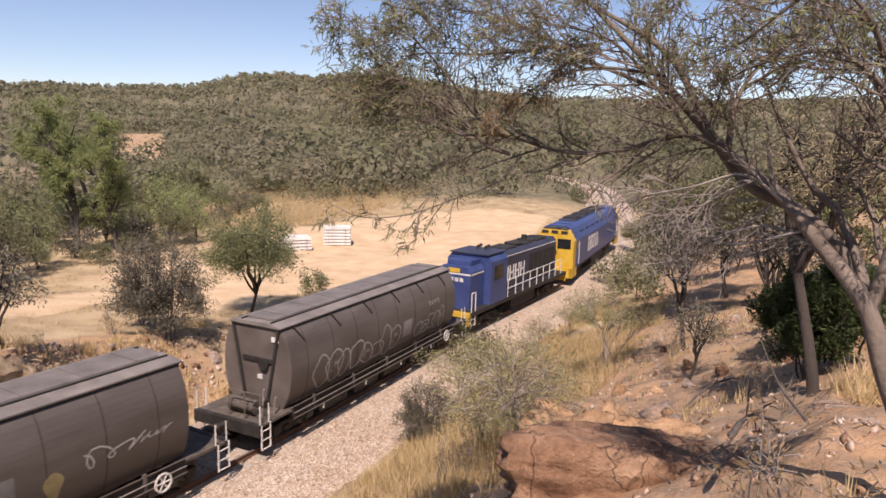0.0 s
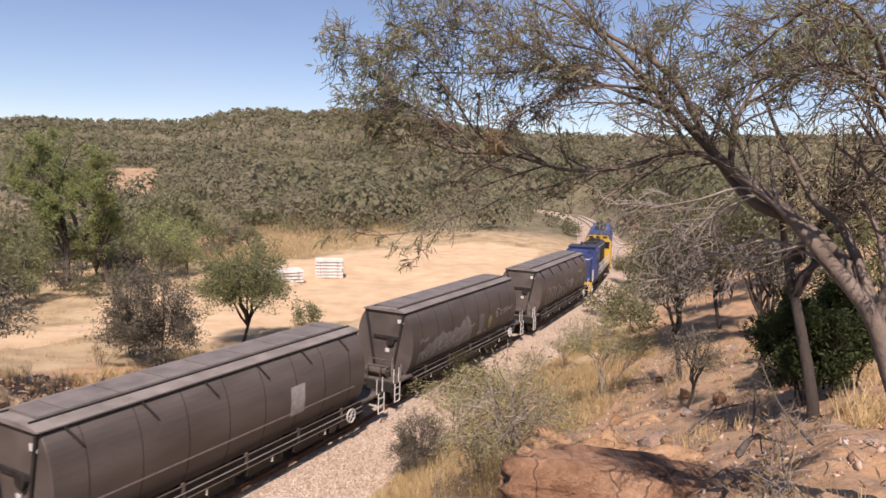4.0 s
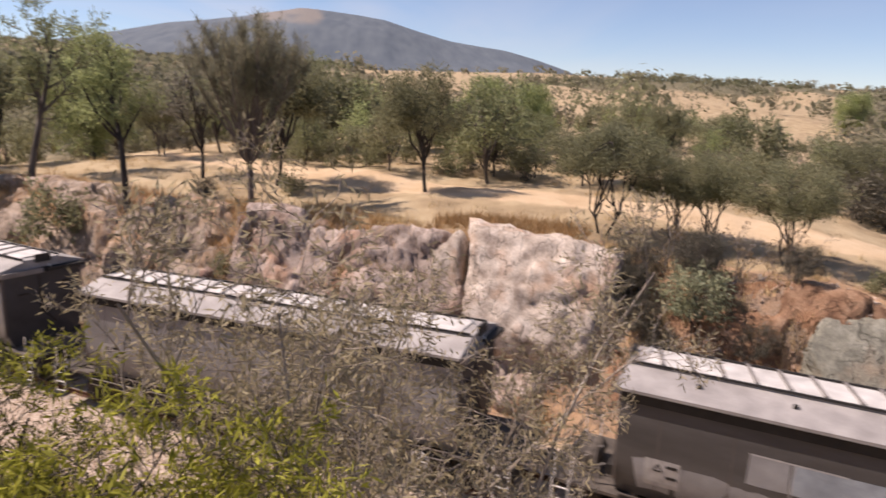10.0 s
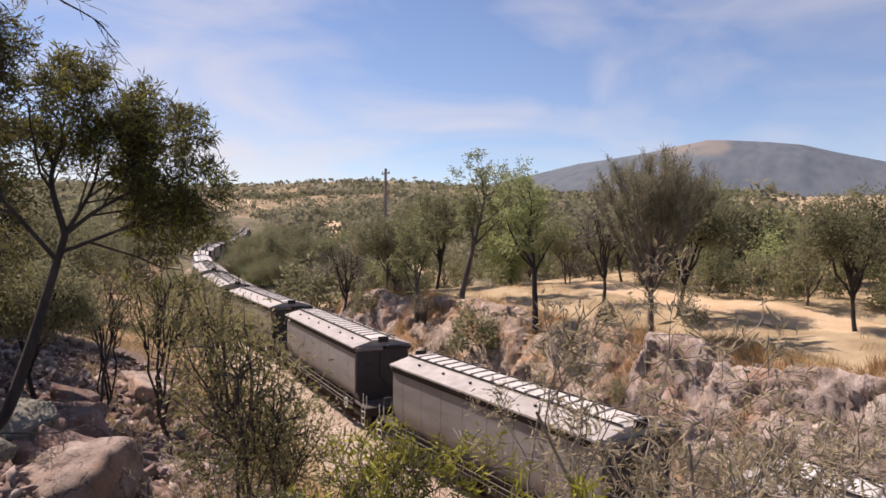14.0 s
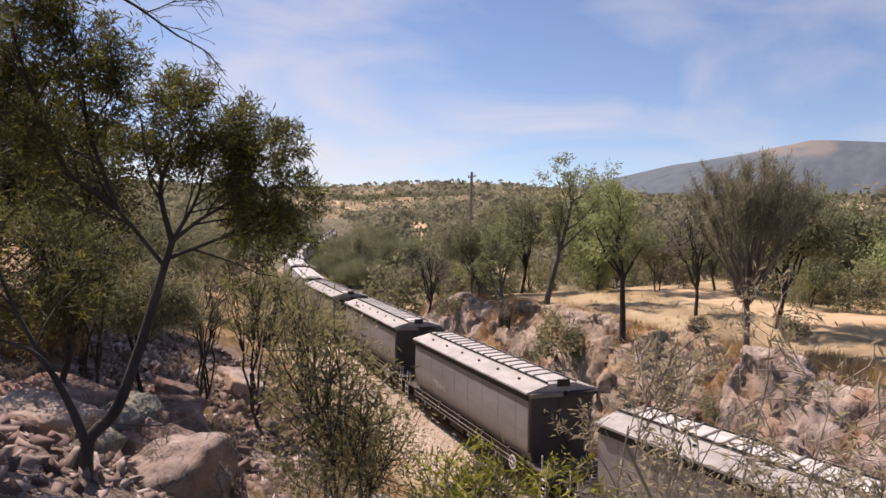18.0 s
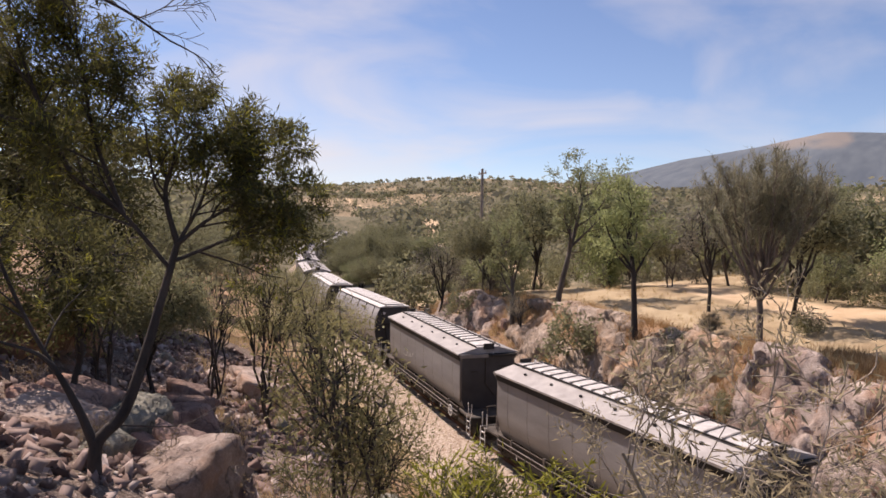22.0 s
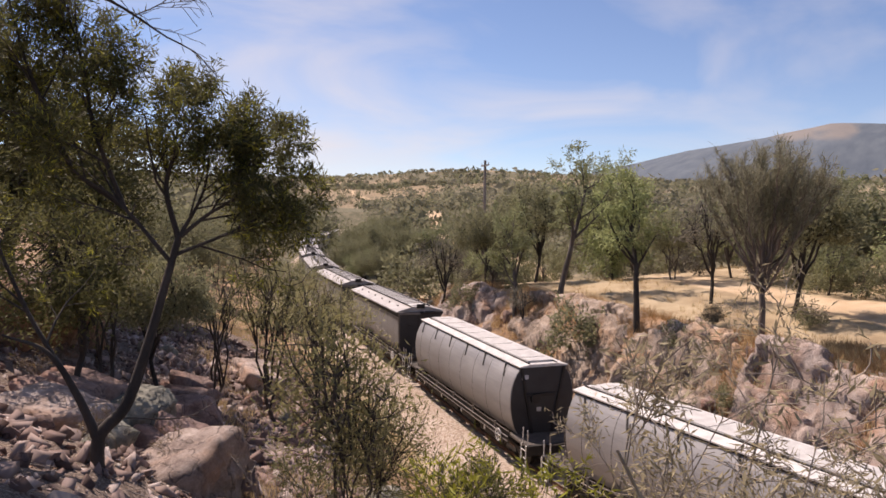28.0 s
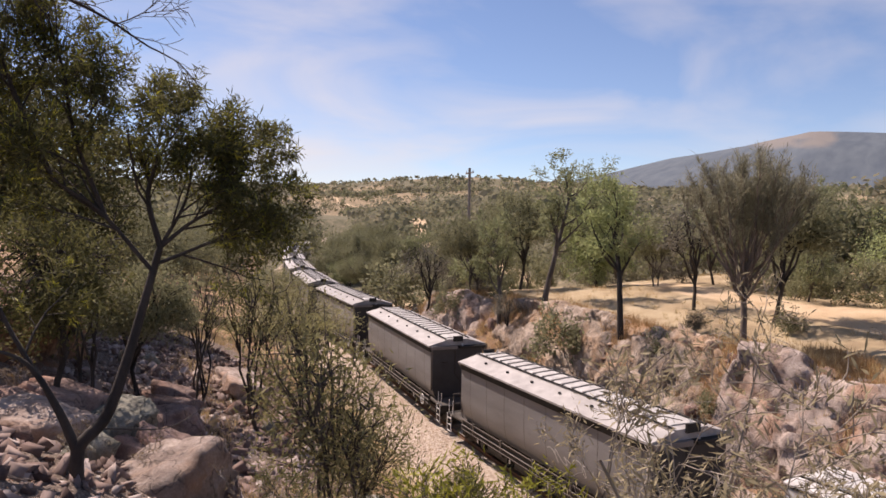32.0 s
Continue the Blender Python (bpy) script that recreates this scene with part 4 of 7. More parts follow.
    if style == "letters":
        bubbles(-4.9, 1.45, .9, 8, .06)
        bubbles(2.2, 1.5, .7, 5, .05)
        scrawl(3.4, 2.6, .3, 4, .03).part("graffiti", chalk, w, "thin white scrawl")
        Shape().add(*strip([(1.2, 2.1), (1.55, 2.1), (1.9, 2.1)], .7, "", None, .004)).part("overpainted_patch", M_PRIMER, w)
    if style == "bars":
        for k in range(5):
            x = -5.6 + k * .5
            Shape().add(*strip([(x, 2.5), (x + .02, 2.8), (x + .04, 3.1)], .07, "", None, .006)).part("graffiti", M_CLOUD, w, "faint pale upright bar")
            if k % 2:
                Shape().add(*strip([(x, 3.08), (x + .15, 3.1), (x + .3, 3.02)], .06, "", None, .007)).part("graffiti", M_CLOUD, w, "faint pale bar")
    if style == "cloud":
        crown = [(-5.6, .35), (-5.2, .62), (-4.7, .8), (-4.2, .86), (-3.8, 1.0), (-3.3, 1.12), (-2.9, .98), (-2.4, .96), (-1.9, 1.05), (-1.4, 1.0), (-1.0, 1.3), (-.6, 1.42), (-.25, 1.15), (0, .6)]
        pts, faces = [], []
        us = np.linspace(-5.6, 0, 45)
        for u in us:
            top_ = 1.42 + float(np.interp(u, [c[0] for c in crown], [c[1] for c in crown])) + .05 * math.sin(u * 9)
            for k in range(7):
                z = 1.42 + (top_ - 1.42) * k / 6
                pts.append((u, -side_at(prof, z) - .005, z))
        faces = [(i * 7 + k, (i + 1) * 7 + k, (i + 1) * 7 + k + 1, i * 7 + k + 1) for i in range(len(us) - 1) for k in range(6)]
        Shape().add(pts, faces).part("graffiti", M_CLOUD, w, "pale grey painted cloud shape")
        for x0, z0, size, n, wd in ((-5.4, 1.55, .5, 2, .05), (-4.3, 1.5, .75, 3, .055), (-2.6, 1.55, .5, 4, .045), (-5.5, 2.35, .22, 4, .025), (-.5, 2.1, .22, 4, .025), (3.0, 2.0, .62, 3, .045), (4.6, 2.2, .25, 4, .03)):
            scrawl(x0, z0, size, n, wd).part("graffiti", chalk, w, "thin chalk-white scrawl")
        Shape().add(*strip([(.9, 2.05), (1.2, 2.05), (1.5, 2.05)], 1.15, "", None, .004)).part("overpainted_patch", M_CLOUD, w, "faint pale rectangle")
        for x in (.85, 1.1, 1.75):
            Shape().add(*strip([(x, 1.62), (x + .14, 1.63)], .12, "", None, .007)).part("stencil", chalk, w, "small white stencil bar")
        blot = [(2.35 + .22 * math.cos(q) * (1 + .25 * math.sin(3 * q)), 2.0 + .36 * math.sin(q)) for q in np.linspace(0, 2 * math.pi, 16, endpoint=False)]
        Shape().add([(x, -side_at(prof, z) - .006, z) for x, z in blot] + [(2.35, -side_at(prof, 2.0) - .008, 2.0)], [(k, (k + 1) % 16, 16) for k in range(16)]).part("graffiti", M_OCHRE, w, "yellowish painted blot")
    if style == "band":
        p, f = strip([(-5.5, 1.9), (5.5, 1.9)], .06, "", None)
        Shape().add(p, f).part("stripe", M_CHALK, w)
        p, f = strip([(1.9, 2.3), (2.6, 2.3)], 1.0, "", None, .01)
        Shape().add(p, f).part("overpainted_patch", M_CHALK, w)


def build_hood_loco():
    w = thing("hood_locomotive", "blue hood diesel locomotive with white handrails", "locomotive", "locomotives of the grain train")
    def hood(x0, x1, hw, z0, z1, name, mat_, ch=.28):
        return Shape().prism([(-hw, z0), (-hw, z1 - ch), (-hw + ch * .8, z1), (hw - ch * .8, z1), (hw, z1 - ch), (hw, z0)], x0, x1).part(name, mat_, w)
    Shape().box(-7.2, 7.2, -1.36, 1.36, .98, 1.2).part("footplate", M_DARK, w)
    hood(-6.7, -5.0, .95, 1.2, 3.45, "rear_hood", M_BLUE)
    hood(-5.0, -2.9, 1.36, 1.2, 3.9, "cab", M_BLUE, .35)
    hood(-2.9, 6.3, .85, 1.2, 3.7, "long_hood", M_NAVY)
    Shape().box(-5.1, -2.7, -1.2, 1.2, 3.905, 3.96).part("cab_roof", M_NAVY, w)
    for y in (-.25, .25):
        Shape().tube([(-3.6, y, 3.96), (-3.6, y, 4.1), (-3.1, y, 4.14)], .05, 8, .09).part("horn", M_UNDER, w)
    for k in range(3):
        Shape().disc((.9 + k * 1.9, 0, 3.82), (0, 0, 1), .55, .06, 16).part("radiator_fan", M_UNDER, w)
    Shape().box(-6.2, -5.05, -.7, .7, 3.46, 3.7).part("air_conditioner", M_BLUE, w)
    Shape().box(-6.72, -6.68, -.98, .98, 3.02, 3.10).part("white_band", M_WHITE, w)
    Shape().box(-6.74, -6.69, -.35, .35, 3.14, 3.36).part("number_board", M_YELLOW, w)
    for y in (-.55, -.25, .05, .35):
        Shape().box(-6.73, -6.70, y, y + .2, 2.65, 2.85).part("number_bar", M_WHITE, w, "plain white bar")
    for side in (-1, 1):
        Shape().box(-4.6, -3.4, side * 1.36 - .012, side * 1.36 + .012, 2.5, 3.3).part("cab_window", M_GLASS, w)
        Shape().box(-6.5, -5.1, side * .96 - .012, side * .96 + .012, 3.0, 3.08).part("white_band", M_WHITE, w)
        rail = Shape()
        xs = [-2.6 + k * 1.1 for k in range(9)]
        for x in xs:
            rail.tube([(x, side * 1.32, 1.2), (x, side * 1.32, 2.2)], .028, 6)
        for z in (1.7, 2.2):
            rail.tube([(xs[0], side * 1.32, z), (xs[-1], side * 1.32, z)], .028, 6)
        rail.part("side_railing", M_WHITE, w)
        Shape().box(-2.8, 6.2, side * .86 - .01, side * .86 + .01, 3.38, 3.43).part("white_band", M_WHITE, w)
        for k in range(4):
            x = -2.2 + k * .8
            b = Shape()
            b.box(x, x + .12, side * .86 - .02, side * .86 + .02, 1.9, 2.8)
            b.box(x + .12, x + .5, side * .86 - .02, side * .86 + .02, 2.3, 2.42)
            b.box(x + .5, x + .6, side * .86 - .02, side * .86 + .02, 1.9, 2.8)
            b.part("side_mark", M_WHITE, w, "plain white mark")
        for k in range(6):
            x = 1.6 + k * .75
            Shape().box(x, x + .62, side * .86 - .015, side * .86 + .015, 1.5, 3.1).part("engine_door", M_DARK, w)
        st = Shape()
        for dx in (0, .45):
            st.tube([(-7.1 + dx, side * 1.3, .4), (-7.1 + dx, side * 1.3, 2.2)], .03, 6)
        for z in (.5, .8, 1.1, 2.2):
            st.tube([(-7.1, side * 1.3, z), (-6.65, side * 1.3, z)], .025, 6)
        st.part("step_rail", M_WHITE, w)
    for k in range(3):
        Shape().box(-1.5 + 2.4 * k, .2 + 2.4 * k, -.6, .6, 3.7, 3.8).part("roof_grille", M_DARK, w)
    Shape().tube([(2.6, 0, 3.7), (2.6, 0, 4.15)], .18, 10).part("exhaust", M_UNDER, w)
    Shape().box(-7.35, -7.2, -1.3, 1.3, .5, 1.2).part("headstock", M_YELLOW, w)
    Shape().box(7.2, 7.35, -1.3, 1.3, .5, 1.2).part("headstock", M_YELLOW, w)
    Shape().box(-1.8, 1.8, -1.2, 1.2, .35, .95).part("fuel_tank", M_UNDER, w)
    for x in (-4.6, 4.6):
        build_bogie(w, x)
    return w


def build_cab_loco():
    w = thing("cab_locomotive", "blue diesel locomotive with yellow cab ends", "locomotive", "locomotives of the grain train")
    prof = [(-1.45, 1.15), (-1.45, 3.1), (-1.0, 3.95), (-.6, 4.15), (.6, 4.15), (1.0, 3.95), (1.45, 3.1), (1.45, 1.15)]
    Shape().prism(prof, -8.0, 8.0).part("body", M_BLUE, w)
    Shape().prism([(-.62, 4.152), (-.62, 4.25), (.62, 4.25), (.62, 4.152)], -6.5, 6.5).part("roof_deck", M_NAVY, w)
    for k in range(4):
        Shape().box(-5.6 + k * 3.0, -3.6 + k * 3.0, -.5, .5, 4.25, 4.34).part("roof_fan", M_DARK, w)
    for e in (-1, 1):
        cab = Shape()
        x0, x1 = sorted((e * 8.0, e * 9.15))
        cab.prism([(y * 1.003, z if z < 4 else z - .05) for y, z in prof], x0, x1)
        cab.part("cab", M_BLUE, w)
        x0, x1 = sorted((e * 9.15, e * 10.0))
        nose = Shape()
        nose.prism([(y * (1 - .02), z if z < 3.5 else z - .12) for y, z in prof], x0, x1)
        nose.part("nose", M_YELLOW, w, "yellow cab front")
        Shape().prism([(-.9, 3.9), (-.55, 4.06), (.55, 4.06), (.9, 3.9)], x0, x1).part("cab_roof", M_NAVY, w)
        x = e * 10.0
        for y in (-.72, .72):
            Shape().box(x - .03, x + .03, y - .48, y + .48, 2.55, 3.25).part("windscreen", M_GLASS, w)
        for y in (-.7, 0, .7):
            Shape().box(x - .04, x + .04, y - .24, y + .24, 3.62, 3.82).part("headlight_box", M_DARK, w)
        Shape().box(x - .05, x + .05, -.2, .2, 2.1, 2.4).part("door_plate", M_DARK, w)
        for side in (-1, 1):
            Shape().box(e * 8.9 - .3, e * 8.9 + .3, side * 1.455 - .012, side * 1.455 + .012, 2.5, 3.05).part("side_window", M_GLASS, w)
            Shape().tube([(e * 8.4, side * 1.5, 1.3), (e * 8.4, side * 1.5, 2.9)], .025, 6).part("hand_rail", M_WHITE, w)
            Shape().box(min(e * 8.6, e * 10.1), max(e * 8.6, e * 10.1), side * 1.3 - .12, side * 1.3 + .12, .45, 1.15).part("step_box", M_YELLOW, w)
        Shape().box(x - .1, x + .1, -1.4, 1.4, .45, 1.2).part("pilot", M_YELLOW, w)
    for side in (-1, 1):
        for k in range(4):
            x = -4.8 + k * 1.05
            b = Shape()
            b.box(x, x + .2, side * 1.455 - .012, side * 1.455 + .012, 1.7, 2.9)
            b.box(x + .2, x + .7, side * 1.455 - .012, side * 1.455 + .012, 2.6, 2.8)
            b.box(x + .6, x + .8, side * 1.455 - .012, side * 1.455 + .012, 1.7, 2.5)
            b.part("side_mark", M_WHITE, w, "plain white mark")
        for k in range(7):
            Shape().box(-7.2 + k * 2.05, -6.0 + k * 2.05, side * 1.24 - .012, side * 1.24 + .012, 3.32, 3.6, pose(0, 0, 0)).part("vent_grille", M_DARK, w)
    Shape().box(-8.3, 8.3, -1.3, 1.3, .85, 1.15).part("underframe", M_DARK, w)
    Shape().box(-2.2, 2.2, -1.25, 1.25, .3, .85).part("fuel_tank", M_UNDER, w)
    for x in (-6.2, 6.2):
        build_bogie(w, x)
    return w


SPEED, PITCH, FIRST = 6.25, 16.2, 26.5     # metres a second, from wagon to wagon, front of the first body at the start
ROUND = (0, 1, 2, 13, 14)
STYLE = {0: "letters", 1: "cloud", 2: "band", 3: "bars", 4: "sign", 5: "patch", 6: "sign", 7: "sign", 8: "scrawl", 10: "scrawl", 12: "scrawl", 13: "scrawl", 15: "scrawl"}
train = []
SLACK = {0: 1.69, 1: 1.59, 2: 1.59, 3: 1.5, 4: 1.4, 5: .75, 6: .7, 7: .7, 8: .8, 9: .4, 10: .3, 11: .35, 12: .3, 13: .3, 14: .3, 15: .4, 16: .45}
proto_d = build_trough_wagon(M_GREY, M_ROOF_D, "dark grey grain hopper wagon with a pale ribbed roof hatch")
proto_p = build_trough_wagon(M_GREY_L, M_ROOF, "dusty pale grey grain hopper wagon with a ribbed roof hatch")
proto_r = build_round_wagon(M_GREY_B, M_ROOF_B, "brown-grey barrel-sided grain hopper wagon with a flat roof")
proto_s = build_round_wagon(M_GREY_B, M_ROOF_B, "brown-grey barrel-sided grain hopper wagon with black roof struts", True)
proto_q = build_round_wagon(M_GREY_P, M_HATCH, "pale grey barrel-sided grain hopper wagon with a white roof and struts", True)
for i in range(24):
    proto = (proto_s if i in (0, 2) else proto_r if i < 6 else proto_q) if i in ROUND else (proto_d if i < 6 else proto_p)
    train.append((copy_thing(proto, pose(0, 0, 0)) if i not in (0, 1, 3, 6, 13) else proto, FIRST - 5.75 - PITCH * i + SLACK.get(i, .3), 5.55))
rnd = random.Random(5)
for i, style in STYLE.items():
    mark_side(train[i][0], PROF_R if i in ROUND else PROF_T, rnd, style, M_CHALK if i < 7 else M_WHITE)
train.append((build_hood_loco(), FIRST - 5.75 + 7.9 + 7.9 + 1.6, 4.6))
train.append((build_cab_loco(), FIRST - 5.75 + 7.9 + 15.9 + 12.0, 6.2))

# ---- trees and shrubs ----
def grow(rng, stems, spec):
    """Branches by level from given stems; each stem: points, thick end, thin end. Returns all limbs and the leafy twigs."""
    limbs = [(np.asarray(p, float), a, b) for p, a, b in stems]
    level = list(limbs)
    twigs = []
    for lv, (count, lo, hi, length, spread, up, wig) in enumerate(spec):
        nxt = []
        last = lv == len(spec) - 1
        for pts, ra, rb in level:
            run = np.concatenate([[0], np.cumsum(np.linalg.norm(np.diff(pts, axis=0), axis=1))])
            n = max(1, int(round(count * rng.uniform(.75, 1.25))))
            for k in range(n):
                f = lo + (hi - lo) * (k + rng.uniform(.1, .9)) / n
                at = np.array([np.interp(f * run[-1], run, pts[:, c]) for c in range(3)])
                i = min(np.searchsorted(run, f * run[-1]), len(pts) - 1)
                ax = pts[i] - pts[max(i - 1, 0)] if i else pts[1] - pts[0]
                ax = ax / (np.linalg.norm(ax) + 1e-9)
                side = rng.normal(size=3)
                side -= ax * (side @ ax)
                side /= np.linalg.norm(side) + 1e-9
                an = math.radians(spread * rng.uniform(.65, 1.3))
                way = ax * math.cos(an) + side * math.sin(an)
                way[2] += up
                way /= np.linalg.norm(way)
                ln = length * rng.uniform(.6, 1.25) * (1.1 - .5 * f)
                seg = 4 if not last else 3
                q = [at]
                for _ in range(seg):
                    way = way + rng.normal(size=3) * wig
                    way[2] += up * .25
                    way /= np.linalg.norm(way)
                    q.append(q[-1] + way * ln / seg)
                r = (ra + (rb - ra) * f) * .62
                nxt.append((np.array(q), r, r * .35))
        limbs += nxt
        if last:
            twigs = nxt
        level = nxt
    return limbs, twigs


def wood_mesh(name, limbs, material, thin=.004, blunt=False):
    V, F = [], []
    n0 = 0
    for pts, ra, rb in limbs:
        n = 7 if ra > .06 else (4 if ra > .02 else 3)
        m = len(pts)
        t = np.gradient(pts, axis=0)
        t /= np.linalg.norm(t, axis=1)[:, None] + 1e-9
        a = np.cross(t, [.31, .47, .83])
        a /= np.linalg.norm(a, axis=1)[:, None] + 1e-9
        b = np.cross(t, a)
        rad = np.maximum(np.linspace(ra, rb, m), thin)[:, None, None]
        if blunt:
            rad[0] *= .1
        ang = np.arange(n) * 2 * math.pi / n
        ring = pts[:, None, :] + rad * (a[:, None, :] * np.cos(ang)[None, :, None] + b[:, None, :] * np.sin(ang)[None, :, None])
        V.append(ring.reshape(-1, 3))
        i, k = np.meshgrid(np.arange(m - 1), np.arange(n), indexing="ij")
        F.append((n0 + np.stack([i * n + k, i * n + (k + 1) % n, (i + 1) * n + (k + 1) % n, (i + 1) * n + k], -1)).reshape(-1, 4))
        n0 += m * n
    return raw_mesh(name, np.vstack(V), np.vstack(F), material, True)


def leaf_mesh(name, rng, twigs, per, size, width, scatter, hang, material):
    """Narrow leaves strewn along the twigs."""
    base, ax = [], []
    for pts, _, _ in twigs:
        f = rng.uniform(.15, 1.05, per) * (len(pts) - 1)
        i = np.clip(f.astype(int), 0, len(pts) - 2)
        base.append(pts[i] + (pts[i + 1] - pts[i]) * (f - i)[:, None])
        ax.append(np.repeat((pts[-1] - pts[0])[None], per, 0))
    base, ax = np.vstack(base), np.vstack(ax)
    n = len(base)
    off = rng.normal(size=(n, 3))
    off *= (rng.uniform(size=n) ** .45 / (np.linalg.norm(off, axis=1) + 1e-9))[:, None]
    base = base + off * scatter * 1.9
    ax /= np.linalg.norm(ax, axis=1)[:, None] + 1e-9
    way = ax * .6 + rng.normal(size=(n, 3)) * .75 + np.array([0, 0, -hang])
    way /= np.linalg.norm(way, axis=1)[:, None]
    side = np.cross(way, rng.normal(size=(n, 3)))
    side /= np.linalg.norm(side, axis=1)[:, None] + 1e-9
    nrm = np.cross(way, side)
    ln = size * rng.uniform(.6, 1.35, n)[:, None]
    wd = width * rng.uniform(.7, 1.3, n)[:, None]
    V = np.stack([base, base + way * ln * .45 + side * wd / 2 + nrm * ln * .06, base + way * ln, base + way * ln * .45 - side * wd / 2 + nrm * ln * .06], 1).reshape(-1, 3)
    F = np.arange(n * 4).reshape(-1, 4)
    return raw_mesh(name, V, F, material)


def stem(rng, start, lean, height, r, bend=.12, n=6):
    way = np.array([lean[0], lean[1], 1.0])
    way /= np.linalg.norm(way)
    q = [np.asarray(start, float)]
    for _ in range(n):
        way = way + rng.normal(size=3) * bend * np.array([1, 1, .3])
        way /= np.linalg.norm(way)
        q.append(q[-1] + way * height / n)
    return np.array(q), r, r * .35


TALL = {}


def plant(name, label, category, group, limbs, leaf_obs, bark, thin=.004):
    t = thing(name, label, category, group)
    TALL[t.name] = max([float(p[:, 2].max()) for p, _, _ in limbs]) + .1
    o = new("trunk", wood_mesh("trunk", limbs, bark, thin))
    o.parent = t
    for me in leaf_obs:
        c = new("crown", me)
        c.parent = t
    return t


def make_gum(seed, h, leaves, bark, label, lean=(.05, .05), per=14, dens=1.0, size=.34, width=.10, low=.35, wide=.38):
    """An open-crowned eucalypt with ascending limbs."""
    rng = np.random.default_rng(seed)
    trunk = stem(rng, (0, 0, -.3), lean, h * .82, h * .022, .09, 8)
    limbs, twigs = grow(rng, [trunk], [(9 * dens, low, 1.0, h * wide, 46, .22, .12), (5, .3, 1.0, h * wide * .5, 46, .12, .15), (4, .3, 1.0, h * wide * .23, 50, .0, .15)])
    return plant("gum_tree", label, "tree", "trees beside the railway", limbs[:len(limbs) - len(twigs)], [leaf_mesh("crown", rng, twigs, per, size, width, .14, .45, leaves)], bark)


def make_vase(seed, h, leaves, bark, label, name, stems=36, twigs=19, per=36, size=.36, width=.031, wide=.66):
    """A tree of many steep stems fanning out of a bare trunk, hung with fine upright strands."""
    rng = np.random.default_rng(seed)
    trunk = stem(rng, np.array([0, 0, -.3]), (.03, .0), h * .40 + .3, h * .019, .05, 6)
    wood, ends = [(trunk[0], trunk[1], trunk[1] * .75)], []
    for k in range(stems):
        a, r = 2.4 * k + rng.uniform(-.3, .3), math.sqrt((k + .5) / stems)
        end = np.array([math.cos(a) * r * h * wide / 2, math.sin(a) * r * h * wide / 2, h * (.985 - .20 * r ** 2.5 + rng.uniform(-.05, .015))])
        start = trunk[0][-1 - k % 3]
        u = np.linspace(0, 1, 9)[:, None]
        way = start + (end - start) * np.concatenate([u ** .8, u ** .8, u], 1) + rng.normal(size=(9, 3)) * .007 * h * (u > 0)
        wood.append((way, h * rng.uniform(.005, .009), h * .0016))
        for j in range(twigs):
            f = rng.uniform(.42, .98)
            i = int(f * 8)
            p = way[i] + (way[i + 1] - way[i]) * (f * 8 - i) if i < 8 else way[8]
            d = (way[8] - way[i]) / (np.linalg.norm(way[8] - way[i]) + 1e-6) * .8 + rng.normal(size=3) * .33 + np.array([0, 0, .55])
            d /= np.linalg.norm(d)
            ln = h * rng.uniform(.07, .15)
            v = np.linspace(0, 1, 4)[:, None]
            q = p + d * ln * v + rng.normal(size=(4, 3)) * .005 * h * (v > 0)
            wood.append((q, h * .0016, h * .0007))
            ends.append((q, 0, 0))
    return plant(name, label, "tree", "trees beside the railway", wood, [leaf_mesh("crown", rng, ends, per, size, width, .011 * h, -.7, leaves)], bark)


